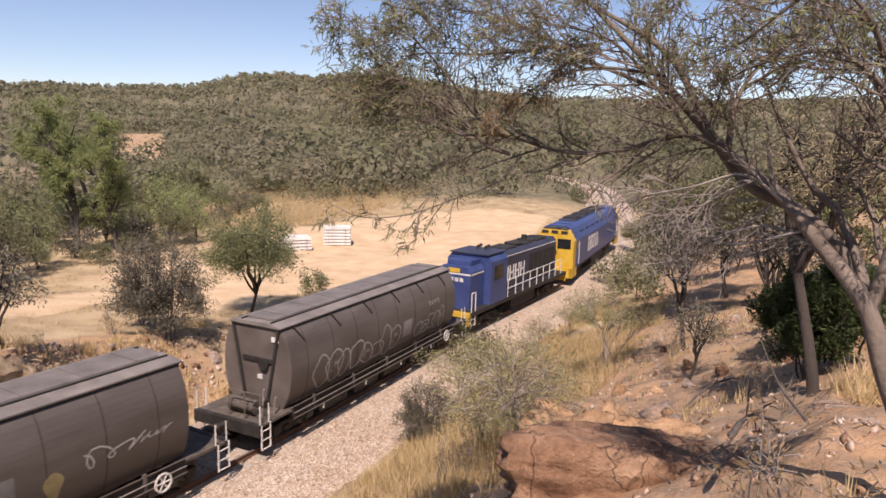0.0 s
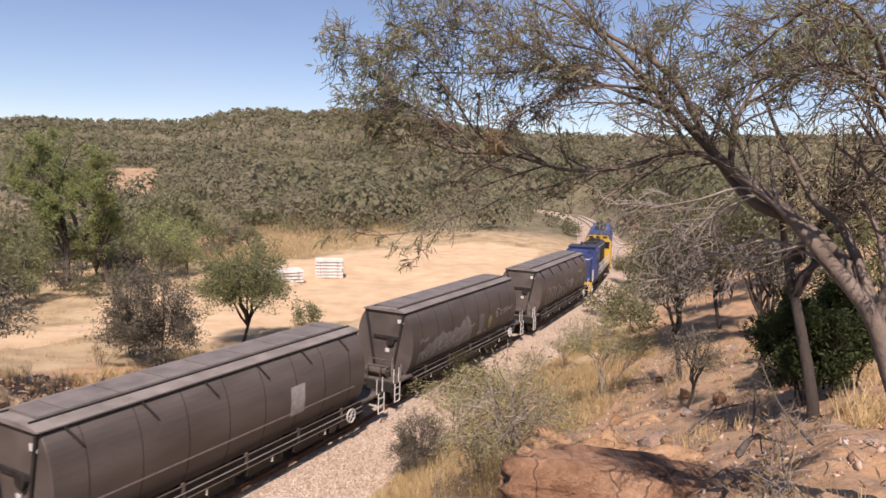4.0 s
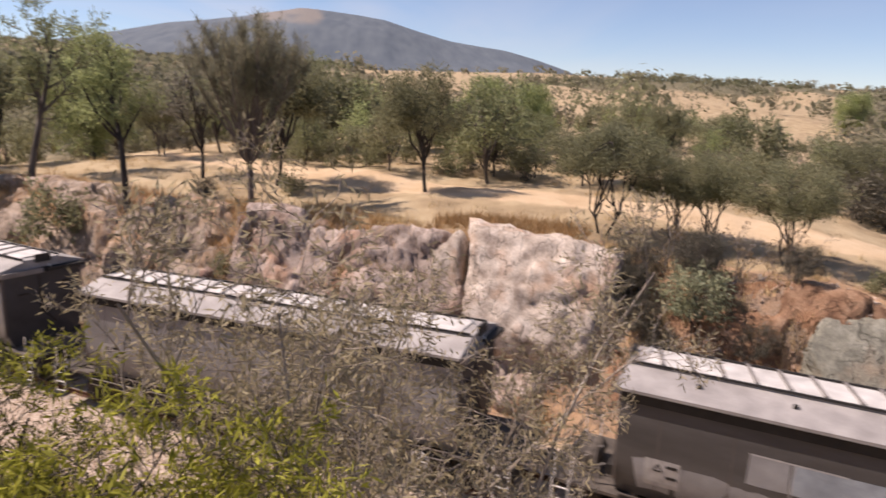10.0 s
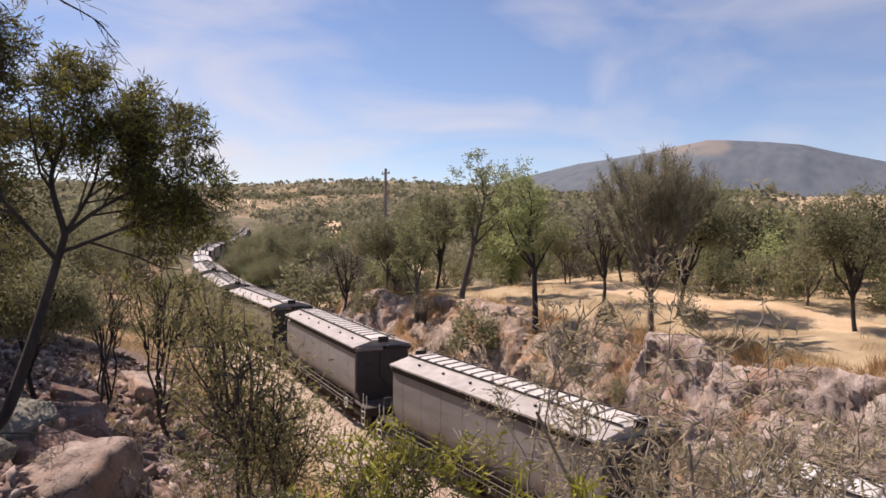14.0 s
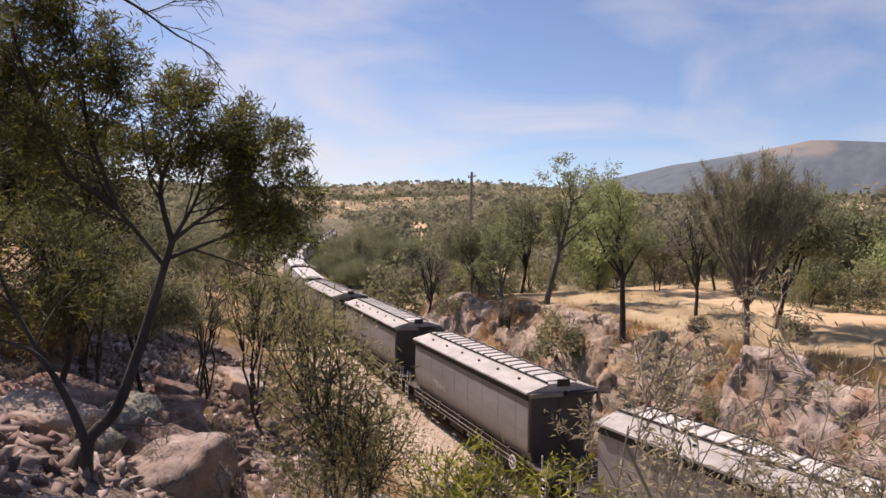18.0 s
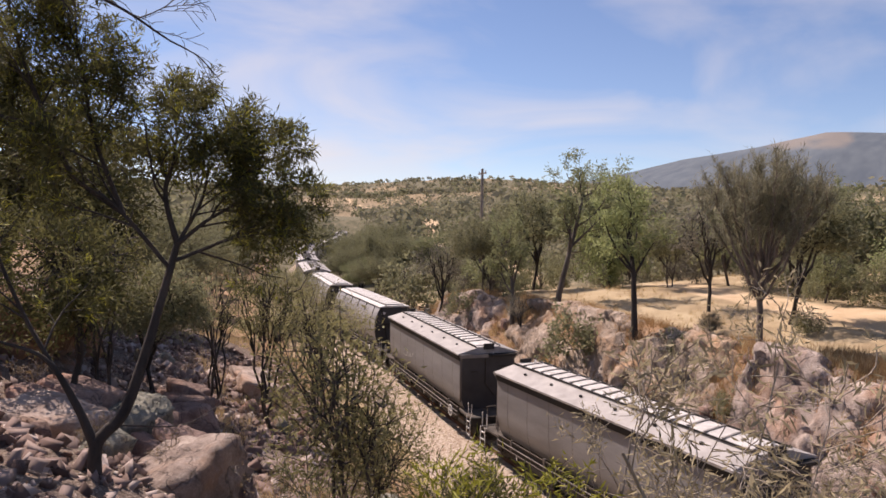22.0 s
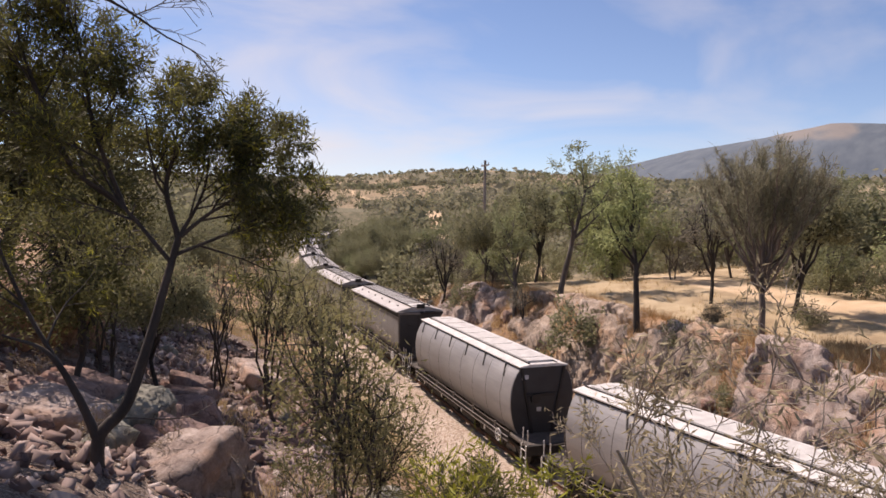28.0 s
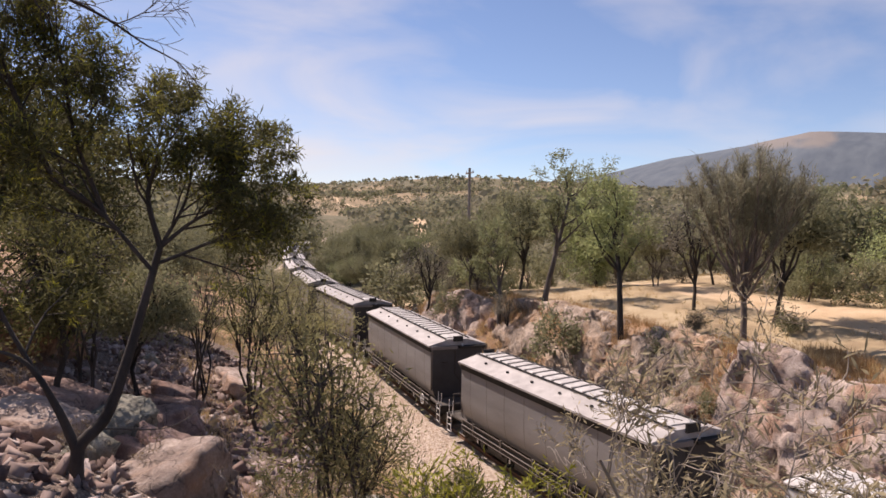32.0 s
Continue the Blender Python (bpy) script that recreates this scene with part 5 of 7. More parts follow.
def make_dome(seed, h, leaves, bark, label, wide=.95, deep=.5, fork=.22, limbs_=6, tips=110, per=50, size=.17, width=.045, puff=.05, lean=(.05, .0), name="wattle_tree", category="tree", group="trees beside the railway", low=-.3, thick=.017, hang=.1, stems=1, seg=4):
    """A tree with a rounded crown: a forked trunk, limbs to all sides, tufts of leaves in an uneven dome."""
    rng = np.random.default_rng(seed)
    mid = np.array([lean[0] * h, lean[1] * h, h * (1 - deep * .62)])
    half = np.array([h * wide / 2, h * wide / 2, h * deep * .62])
    wood, forks = [], []
    for k in range(stems):
        a = 2 * math.pi * (k + rng.uniform(0, .6)) / stems
        off = np.array([math.cos(a), math.sin(a), 0]) * (0 if stems == 1 else .03 * h)
        t = stem(rng, off + np.array([0, 0, -.3]), (lean[0] * 2 + off[0] * 5 / h, lean[1] * 2 + off[1] * 5 / h), h * fork + .3, h * thick, .07, 5)
        t = (t[0], t[1], t[1] * .7)
        wood.append(t)
        forks.append(t)
    ends = []
    for k in range(limbs_):
        a = 2 * math.pi * (k + rng.uniform(0, .8)) / limbs_
        r = rng.uniform(.3, .62) if k % 3 else rng.uniform(.0, .25)
        end = mid + half * np.array([r * math.cos(a), r * math.sin(a), rng.uniform(-.1, .45)])
        f = forks[k % stems]
        start = f[0][-1 - (k // stems) % 2]
        u = np.linspace(0, 1, 7)[:, None]
        bow = start + (end - start) * u + np.array([0, 0, 1]) * (u - u * u) * rng.uniform(-.1, .12) * h + rng.normal(size=(7, 3)) * .012 * h * (u > 0)
        wood.append((bow, f[1] * .66, f[1] * .25))
        ends.append(bow)
    tips_ = []
    lump = rng.normal(size=(9, 3))
    lump /= np.linalg.norm(lump, axis=1)[:, None]
    for k in range(tips):
        d = rng.normal(size=3)
        d /= np.linalg.norm(d)
        d[2] = max(d[2], low * rng.uniform(.4, 1.0))
        r = rng.uniform(.3, 1.0) ** .45 * (.72 + .42 * np.clip((lump @ d).max() * 2.6 - 1.5, -.6, 1))
        tip = mid + half * d * r
        e = min(ends, key=lambda q: np.linalg.norm((q[-1] - tip) * np.array([1, 1, .6])) * rng.uniform(.8, 1.2))
        i = rng.integers(3, 7)
        u = np.linspace(0, 1, seg + 1)[:, None]
        q = e[i] + (tip - e[i]) * u + np.array([0, 0, 1]) * (u - u * u) * rng.uniform(-.05, .1) * h + rng.normal(size=(seg + 1, 3)) * .014 * h * (u > 0)
        wood.append((q, h * .0042, h * .0012))
        tips_.append((q[seg // 2:], 0, 0))
    return plant(name, label, category, group, wood, [leaf_mesh("crown", rng, tips_, per, size, width, puff * h, hang, leaves)], bark)


def make_shrub(seed, h, leaves, bark, label, stems=9, per=14, size=.12, width=.03, name="shrub", spread=.7, levels=3, hang=.0, scat=.05, fine=False, many=(6, 5), reach=1.0, girth=.010, bend=.13):
    rng = np.random.default_rng(seed)
    st = []
    for k in range(stems):
        a, l = rng.uniform(0, 2 * math.pi), rng.uniform(.1, spread)
        st.append(stem(rng, (rng.normal() * .06 * h, rng.normal() * .06 * h, -.15), (l * math.cos(a), l * math.sin(a)), h * rng.uniform(.6, .9), h * girth, bend, 6))
    spec = [(many[0], .25, 1.0, h * .32 * reach, 42, .12, .14), (many[1], .25, 1.0, h * .16 * reach, 45, .06, .16), (4, .2, 1.0, h * .08 * reach, 45, .03, .16)][:levels]
    limbs, twigs = grow(rng, st, spec)
    return plant(name, label, "shrub", "shrubs on the banks", limbs if fine else limbs[:len(limbs) - len(twigs)], [leaf_mesh("crown", rng, twigs, per, size, width, scat, hang, leaves)] if per else [], bark)


def stand(proto, x, y, h, turn, sink=.0, first=[]):
    """Sets a copy of a plant, h metres tall, on the ground; the first one is the plant itself."""
    k = h / TALL[proto.name]
    m = swung_pose(x, y, lie_at(x, y) - sink, 0, 0, turn) @ Matrix.Diagonal((k, k, k, 1))
    if proto.name not in first:
        first.append(proto.name)
        proto.matrix_basis = m
        return proto
    keep = proto.scale.copy()
    proto.scale = (1, 1, 1)
    ob = copy_thing(proto, m)
    proto.scale = keep
    return ob


PLANTS = {
    "gum": make_gum(3, 10, L_GUM, M_BARK, "open-crowned grey-green eucalypt on dry ground", per=20, size=.3, width=.075),
    "green": make_dome(8, 9, L_BRIGHT, M_BARK, "fresh green leafy eucalypt branching low", wide=.66, deep=.9, fork=.14, limbs_=12, tips=130, per=120, size=.27, width=.085, puff=.046, hang=.5, low=-.9, name="gum_tree"),
    "thin": make_dome(15, 6, L_GREY, M_BARK_D, "small sparse tree with thin dark stems", wide=.6, deep=.6, fork=.3, limbs_=6, tips=55, per=34, size=.19, width=.055, puff=.045, low=-.5),
    "dark": make_dome(21, 7, L_OLIVE, M_BARK_D, "dark olive tree with a forked blackened trunk", wide=.74, deep=.56, fork=.32, limbs_=9, tips=100, per=150, size=.18, width=.06, puff=.05, lean=(.06, .02), low=-.5),
    "wattle": make_dome(4, 6, L_OLIVE, M_BARK, "rounded olive wattle with several slim stems", wide=1.05, deep=.62, fork=.14, limbs_=11, tips=125, per=165, size=.15, width=.05, puff=.05, stems=3, thick=.011, low=-.35),
    "wattle_b": make_dome(11, 5, L_OLIVE, M_BARK_D, "spreading wattle with bare forked stems over the cutting", wide=1.05, deep=.52, fork=.2, limbs_=10, tips=120, per=150, size=.14, width=.048, puff=.048, stems=2, lean=(-.06, .03), thick=.013),
    "grey": make_dome(17, 5, L_GREYD, M_BARK, "twiggy grey-leaved bushy tree beside the track", wide=1.05, deep=.85, fork=.08, limbs_=12, tips=170, per=80, size=.15, width=.045, puff=.042, stems=4, thick=.009, low=-.8),
    "broad": make_dome(18, 6, L_GUM, M_BARK_D, "broad-crowned olive tree on a dark forked trunk", wide=.98, deep=.66, fork=.26, limbs_=9, tips=120, per=150, size=.16, width=.052, puff=.046, low=-.45),
    "sheoak": make_vase(5, 10, L_SHE, M_BARK_W, "tall fan-shaped she-oak with fine steep twigs", "sheoak_tree"),
    "tall_green": make_gum(27, 12, L_BRIGHT, M_BARK, "tall bright green eucalypt with a pointed airy crown", lean=(.02, .03), per=25, dens=1.5, size=.3, width=.085, low=.16, wide=.27),
    "airy": make_gum(29, 8, L_BRIGHT, M_BARK_D, "airy yellow-green eucalypt on a dark trunk", lean=(.04, -.05), per=24, dens=1.0, size=.2, width=.06, low=.42, wide=.34),
    "bush": make_dome(6, 3, L_OLIVE, M_BARK, "low rounded olive bush on dry grass", wide=1.3, deep=.95, fork=.05, limbs_=8, tips=36, per=40, size=.24, width=.105, puff=.085, stems=3, thick=.01, low=-.8, seg=2, name="shrub", category="shrub", group="shrubs on the banks"),
    "pale": make_dome(9, 3, L_PALE, M_BARK, "pale green leafy shrub on the cutting", wide=1.0, deep=.75, fork=.15, limbs_=8, tips=60, per=45, size=.16, width=.06, puff=.06, stems=3, thick=.01, low=-.6, name="shrub", category="shrub", group="shrubs on the banks"),
    "twiggy": make_shrub(13, 1.6, L_DRY, M_TWIG, "small dry twiggy shrub on bare soil", stems=5, per=5, size=.08, width=.018, levels=2, fine=True, many=(4, 3)),
    "scrub_a": make_dome(22, 6, L_OLIVE, M_BARK, "olive scrub tree on the flat", wide=1.1, deep=.72, fork=.15, limbs_=5, tips=36, per=54, size=.30, width=.14, puff=.07, low=-.6, seg=2),
    "scrub_b": make_dome(23, 8, L_GUM, M_BARK, "grey-green scrub eucalypt on the flat", wide=.8, deep=.72, fork=.22, limbs_=6, tips=36, per=54, size=.36, width=.16, puff=.058, low=-.7, seg=2, name="gum_tree"),
    "scrub_c": make_dome(24, 4, L_GREYD, M_BARK, "grey scrub bush on the flat", wide=1.2, deep=.9, fork=.08, limbs_=5, tips=34, per=50, size=.24, width=.11, puff=.078, low=-.8, seg=2),
    "scrub_d": make_dome(25, 9, L_BRIGHT, M_BARK, "green scrub eucalypt on the flat", wide=.72, deep=.82, fork=.16, limbs_=6, tips=36, per=54, size=.38, width=.17, puff=.06, low=-.8, seg=2, name="gum_tree"),
}

YARD = [("tall_green", -29.6, 55.0, 12.6, 28), ("tall_green", -26.6, 56.2, 11.4, 140), ("broad", -18.1, 17.6, 5.0, 46), ("thin", -14.2, 20.9, 4.3, 43), ("grey", -11.6, 28.6, 4.9, 184), ("grey", -13.2, 29.8, 3.2, 86),
    ("broad", -9.95, 35.0, 5.9, 342), ("bush", -7.8, 41.3, 1.9, 157), ("bush", -39.8, 107.5, 7.4, 128), ("bush", -29.8, 118.7, 4.3, 310), ("thin", -19.7, 16.2, 2.5, 108),
    ("twiggy", -13.9, 28.0, 1.5, 310), ("bush", -38.9, 61.5, 6.2, 18), ("gum", -38.4, 76.2, 14.3, 297), ("bush", -39.2, 99.3, 7.4, 348), ("bush", -32.2, 117.7, 4.1, 81),
    ("bush", -13.1, 116.4, 4.3, 220), ("bush", 23.9, 119.7, 3.7, 326), ("pale", -27.8, 47.0, 2.4, 201), ("bush", -32.7, 67.0, 4.7, 260)]
CUT = [("wattle_b", -26.0, 7.6, 4.2, 190), ("wattle", -26.1, 10.4, 3.7, 278), ("wattle", -25.9, 11.6, 3.7, 227), ("wattle", -23.3, 13.2, 3.8, 257), ("wattle", -37.0, 24.4, 4.5, 137),
    ("gum", -36.0, 28.8, 6.6, 18), ("bush", -33.8, 30.5, 3.0, 14), ("green", -51.4, 7.3, 5.8, 186), ("dark", -35.3, 2.1, 6.2, 238), ("green", -56.2, 10.7, 5.7, 163),
    ("dark", -46.3, 17.5, 4.0, 194), ("bush", -46.6, 23.2, 4.5, 216), ("pale", -20.8, 9.2, 2.7, 269), ("grey", -22.3, 7.4, 1.8, 84), ("grey", -21.4, 7.8, 1.7, 286),
    ("grey", -20.6, 10.2, 0.9, 90), ("twiggy", -21.0, 13.7, 0.7, 120), ("twiggy", -20.7, 15.9, 0.6, 118), ("bush", -22.7, 26.7, 2.7, 12), ("green", -165.2, 103.6, 10.5, 90),
    ("dark", -39.7, 10.9, 2.9, 166)]
WEST = [("bush", -36.2, -4.2, 1.3, 88), ("grey", -33.9, -8.0, 1.3, 69), ("bush", -32.1, -8.9, 1.6, 261), ("thin", -39.9, -21.1, 3.0, 261), ("bush", -44.0, -28.2, 2.5, 184),
    ("twiggy", -33.6, -0.5, 1.0, 263), ("airy", -33.6, -11.4, 8.2, 345), ("sheoak", -31.6, -5.4, 8.8, 286), ("dark", -38.0, -5.2, 7.2, 93), ("thin", -41.4, -9.8, 6.2, 228),
    ("gum", -41.3, -19.3, 10.1, 212), ("gum", -40.9, -22.3, 8.1, 268), ("thin", -47.0, -32.9, 6.5, 186), ("bush", -51.2, -38.5, 5.7, 303), ("bush", -34.6, -14.8, 3.3, 181),
    ("green", -53.4, -20.4, 8.0, 185), ("gum", -56.4, -5.4, 8.1, 228), ("bush", -59.4, -3.6, 7.3, 82), ("dark", -50.1, -25.6, 8.3, 204), ("wattle", -46.1, -27.4, 6.6, 236),
    ("wattle", -55.1, 2.1, 5.3, 335), ("wattle", -50.5, -14.7, 5.1, 271), ("bush", -64.2, -51.1, 4.6, 127), ("wattle", -75.5, -65.1, 5.9, 250), ("bush", -121.4, -118.1, 9.8, 142),
    ("wattle", -86.1, -78.9, 6.4, 255), ("wattle", -70.9, -55.4, 7.4, 20), ("dark", -68.6, -58.2, 7.8, 140), ("wattle", -66.4, -60.6, 7.0, 260), ("broad", -73.5, -53.0, 7.6, 75),
    ("dark", -78.0, -62.0, 8.2, 310), ("wattle", -75.0, -66.5, 7.6, 190), ("broad", -62.6, -55.5, 5.4, 110), ("wattle", -60.5, -50.6, 5.6, 335), ("dark", -84.0, -72.5, 8.4, 15), ("bush", -61.0, -57.5, 2.8, 80)]
for kind, x, y, h, turn in YARD + CUT + WEST:
    stand(PLANTS[kind], x, y, h, turn, .05)


def bush_edge(s):
    """How far from the rails the closed bush begins."""
    return np.interp(s, [-90, -70, -50, -35, -24, -10, 3, 12, 20, 32, 45, 60, 80, 94, 112], [15, 18, 21, 22.5, 22.5, 22.5, 24, 25, 26, 30, 34, 42, 40, 24, 14])


def scatter_scrub():
    """The open bush behind the lane and round the yard, tree by tree."""
    rng = random.Random(61)
    placed = []
    for _ in range(9000):
        az, r = radians(rng.uniform(8, 150)), rng.uniform(36, 92)
        x, y = -r * math.sin(az), r * math.cos(az)
        s, d, zt = (float(v[0]) for v in line_sd(x, y))
        if -d < bush_edge(s) + rng.uniform(-.5, 3):
            continue
        if zone_weights(np.array([x]), np.array([y]))[1][0] > .2 or any((x - u)**2 + (y - v)**2 < (1.3 + r * .017)**2 for u, v in placed):
            continue
        if 58 < math.degrees(az) < 90 and r > 56 and rng.random() < .72:
            continue
        if 28 < math.degrees(az) < 43 and r < 56:
            continue
        if 88 < math.degrees(az) < 120 and rng.random() < (.5 if r < 60 else .72):
            continue
        placed.append((x, y))
        kind = rng.choice(["scrub_a", "scrub_a", "scrub_b", "scrub_c", "scrub_c", "scrub_d"])
        low = .6 if 58 < math.degrees(az) < 90 else .9
        stand(PLANTS[kind], x, y, low * {"scrub_a": 4.4, "scrub_b": 6.0, "scrub_c": 3.0, "scrub_d": 5.6}[kind] * rng.uniform(.6, 1.25), rng.uniform(0, 360), .05)
        if len(placed) >= 260:
            break


scatter_scrub()


def bush_fringe():
    """Low bushes closing the far edge of the lane."""
    rng = random.Random(67)
    for k in range(64):
        s = -78 + k * 1.15 if k < 56 else 16 + (k - 56) * 3
        q = on_line(s, -(float(bush_edge(s)) + rng.uniform(-1.5, 3.5)))
        if zone_weights(q[:1], q[1:2])[1][0] < .5:
            kind = rng.choice(["bush", "scrub_c", "scrub_a", "bush", "scrub_b"])
            stand(PLANTS[kind], float(q[0]), float(q[1]), {"bush": 2.0, "scrub_c": 2.6, "scrub_a": 3.8, "scrub_b": 5.2}[kind] * rng.uniform(.7, 1.3), rng.uniform(0, 360), .05)


bush_fringe()

# ---- the tree over the lookout ----
def limb(points, thick, thin):
    """A limb through a few places, rounded between them."""
    p = np.array(points, float)
    fine, _ = smooth_line(p, .12)
    return np.vstack([fine, p[-1:]]), thick, thin


def build_overhang():
    rng = np.random.default_rng(31)
    stems = [limb([(4.1, 4.6, 6.6), (3.78, 4.92, 7.57), (3.54, 5.21, 8.37), (3.44, 5.40, 8.87), (3.24, 5.75, 9.27), (2.98, 6.11, 9.71), (2.65, 6.48, 10.04), (2.28, 6.93, 10.57), (1.85, 7.37, 11.16), (1.12, 7.82, 11.96)], .105, .014),
             limb([(3.5, 5.3, 8.6), (3.51, 5.77, 9.13), (3.21, 6.11, 9.54), (2.85, 6.39, 9.74), (2.57, 6.73, 10.22), (2.26, 7.15, 10.97), (1.65, 7.62, 11.48), (.89, 7.95, 11.87)], .07, .012),
             limb([(3.5, 5.45, 8.9), (3.52, 6.05, 9.53), (3.41, 6.34, 9.75), (3.24, 6.65, 10.27), (3.15, 6.91, 10.70), (3.04, 7.18, 11.33)], .05, .008)]
    boughs = [limb([(2.85, 6.29, 9.85), (2.37, 6.69, 10.19), (1.80, 7.08, 10.03), (1.28, 7.39, 9.99), (.68, 7.57, 10.14), (.07, 7.70, 10.16), (-.64, 7.87, 10.49)], .042, .006),
              limb([(.68, 7.57, 10.13), (.30, 7.49, 10.37), (.05, 7.40, 10.71), (-.49, 7.38, 11.21), (-.97, 7.44, 11.27)], .022, .004),
              limb([(2.37, 6.69, 10.19), (1.99, 6.71, 10.66), (1.53, 6.73, 11.07), (.88, 6.74, 11.21)], .03, .005),
              limb([(2.65, 6.48, 10.04), (2.77, 6.64, 10.57), (3.13, 6.71, 11.05), (3.60, 6.69, 11.47)], .035, .006),
              limb([(3.47, 5.38, 8.78), (3.67, 5.48, 9.74), (3.62, 5.87, 10.60), (3.32, 6.39, 11.12)], .06, .008),
              limb([(2.28, 6.93, 10.57), (1.5, 7.2, 10.9), (.6, 7.3, 11.3), (-.3, 7.5, 11.5)], .03, .005),
              limb([(3.67, 5.48, 9.74), (3.3, 5.1, 10.4), (2.89, 5.14, 10.79), (2.70, 5.58, 10.82), (2.49, 6.00, 10.72), (2.24, 6.32, 10.49)], .032, .004),
              limb([(3.62, 5.6, 10.2), (3.0, 5.0, 10.95), (2.7, 5.1, 11.25), (2.33, 5.75, 10.9), (2.06, 6.17, 10.77)], .03, .004)]
    boughs += [limb([(.70, 7.35, 9.95), (.42, 7.37, 10.05), (.29, 7.43, 10.2), (.08, 7.49, 10.38), (-.25, 7.58, 10.56), (-.71, 7.66, 10.67)], .026, .005),
               limb([(1.6, 7.3, 11.1), (1.08, 7.41, 11.06), (.43, 7.57, 11.0), (-.28, 7.68, 11.0), (-.85, 7.74, 10.88)], .022, .004)]
    tuft = [limb([(2.1, 6.75, 10.75), (1.48, 6.83, 10.82), (1.13, 6.89, 10.74), (.77, 6.94, 10.56), (.61, 6.96, 10.44), (.51, 6.97, 10.29)], .022, .005)]
    hanging = [limb([(.82, 7.34, 9.93), (.56, 7.31, 9.65), (.11, 7.29, 9.46), (-.35, 7.28, 9.29), (-.87, 7.24, 9.25), (-1.2, 7.24, 9.39)], .016, .004),
               limb([(1.04, 7.43, 10.02), (.43, 7.29, 9.81), (-.04, 7.20, 9.60), (-.24, 7.10, 9.31), (-.28, 7.09, 9.01)], .014, .003)]
    dead = [limb([(3.08, 6.06, 9.57), (2.56, 5.87, 9.87), (2.12, 5.83, 9.76), (1.68, 5.76, 9.68)], .02, .003),
            limb([(3.28, 5.73, 9.23), (2.93, 6.25, 9.39), (2.57, 6.62, 9.10), (2.25, 6.94, 8.86)], .02, .003),
            limb([(3.15, 5.9, 9.4), (2.7, 6.3, 9.2), (2.3, 6.7, 9.3), (1.9, 6.9, 9.15)], .018, .003),
            limb([(3.11, 6.16, 9.76), (2.84, 6.40, 9.36), (2.57, 6.62, 9.16), (2.53, 6.74, 8.85)], .018, .003),
            limb([(2.93, 6.25, 9.85), (2.52, 6.21, 9.67), (2.15, 6.24, 9.39)], .015, .003),
            limb([(2.50, 6.64, 10.03), (2.22, 6.85, 9.69), (1.94, 7.04, 9.49)], .014, .003)]
    all_, twigs = grow(rng, boughs + [(stems[0][0][-34:], .03, .012)], [(17, .1, 1.0, .85, 42, .07, .13), (7, .2, 1.0, .42, 42, .02, .16), (4, .25, 1.0, .22, 42, -.02, .16)])
    droop, tips = grow(rng, hanging, [(9, .3, 1.0, .35, 40, -.12, .14), (4, .3, 1.0, .16, 40, -.15, .16)])
    twigs = twigs + tips
    clump, sprays = grow(rng, tuft, [(16, .35, 1.0, .34, 45, -.1, .14), (7, .2, 1.0, .2, 45, -.1, .16)])
    all_ = all_ + droop + clump
    bare, _ = grow(rng, dead, [(10, .1, 1.0, .6, 45, .0, .15), (6, .2, 1.0, .32, 45, .0, .18)])
    leafy = [t for t in twigs if rng.uniform() < np.clip(.12 + .22 * (t[0][-1][2] > 10.7) + .30 * (t[0][-1][0] < -.1), 0, .7)]
    few = leaf_mesh("crown", rng, leafy, 6, .11, .014, .022, .35, L_GUM)
    dry = leaf_mesh("crown", rng, leafy[::4] + sprays, 6, .10, .013, .03, .45, L_DRY)
    plant("overhanging_tree", "leaning grey-barked wattle with bare twigs and narrow leaves over the lookout", "tree", "", stems + all_, [few, dry], M_BARK_W, .0037)
    tree = bpy.data.objects["overhanging_tree"]
    tree.matrix_basis = pose(0, 0, 0, 0, 0, -4.95)
    o = new("dead_branch", wood_mesh("dead_branch", bare, M_TWIG, .0034))
    o.parent = tree


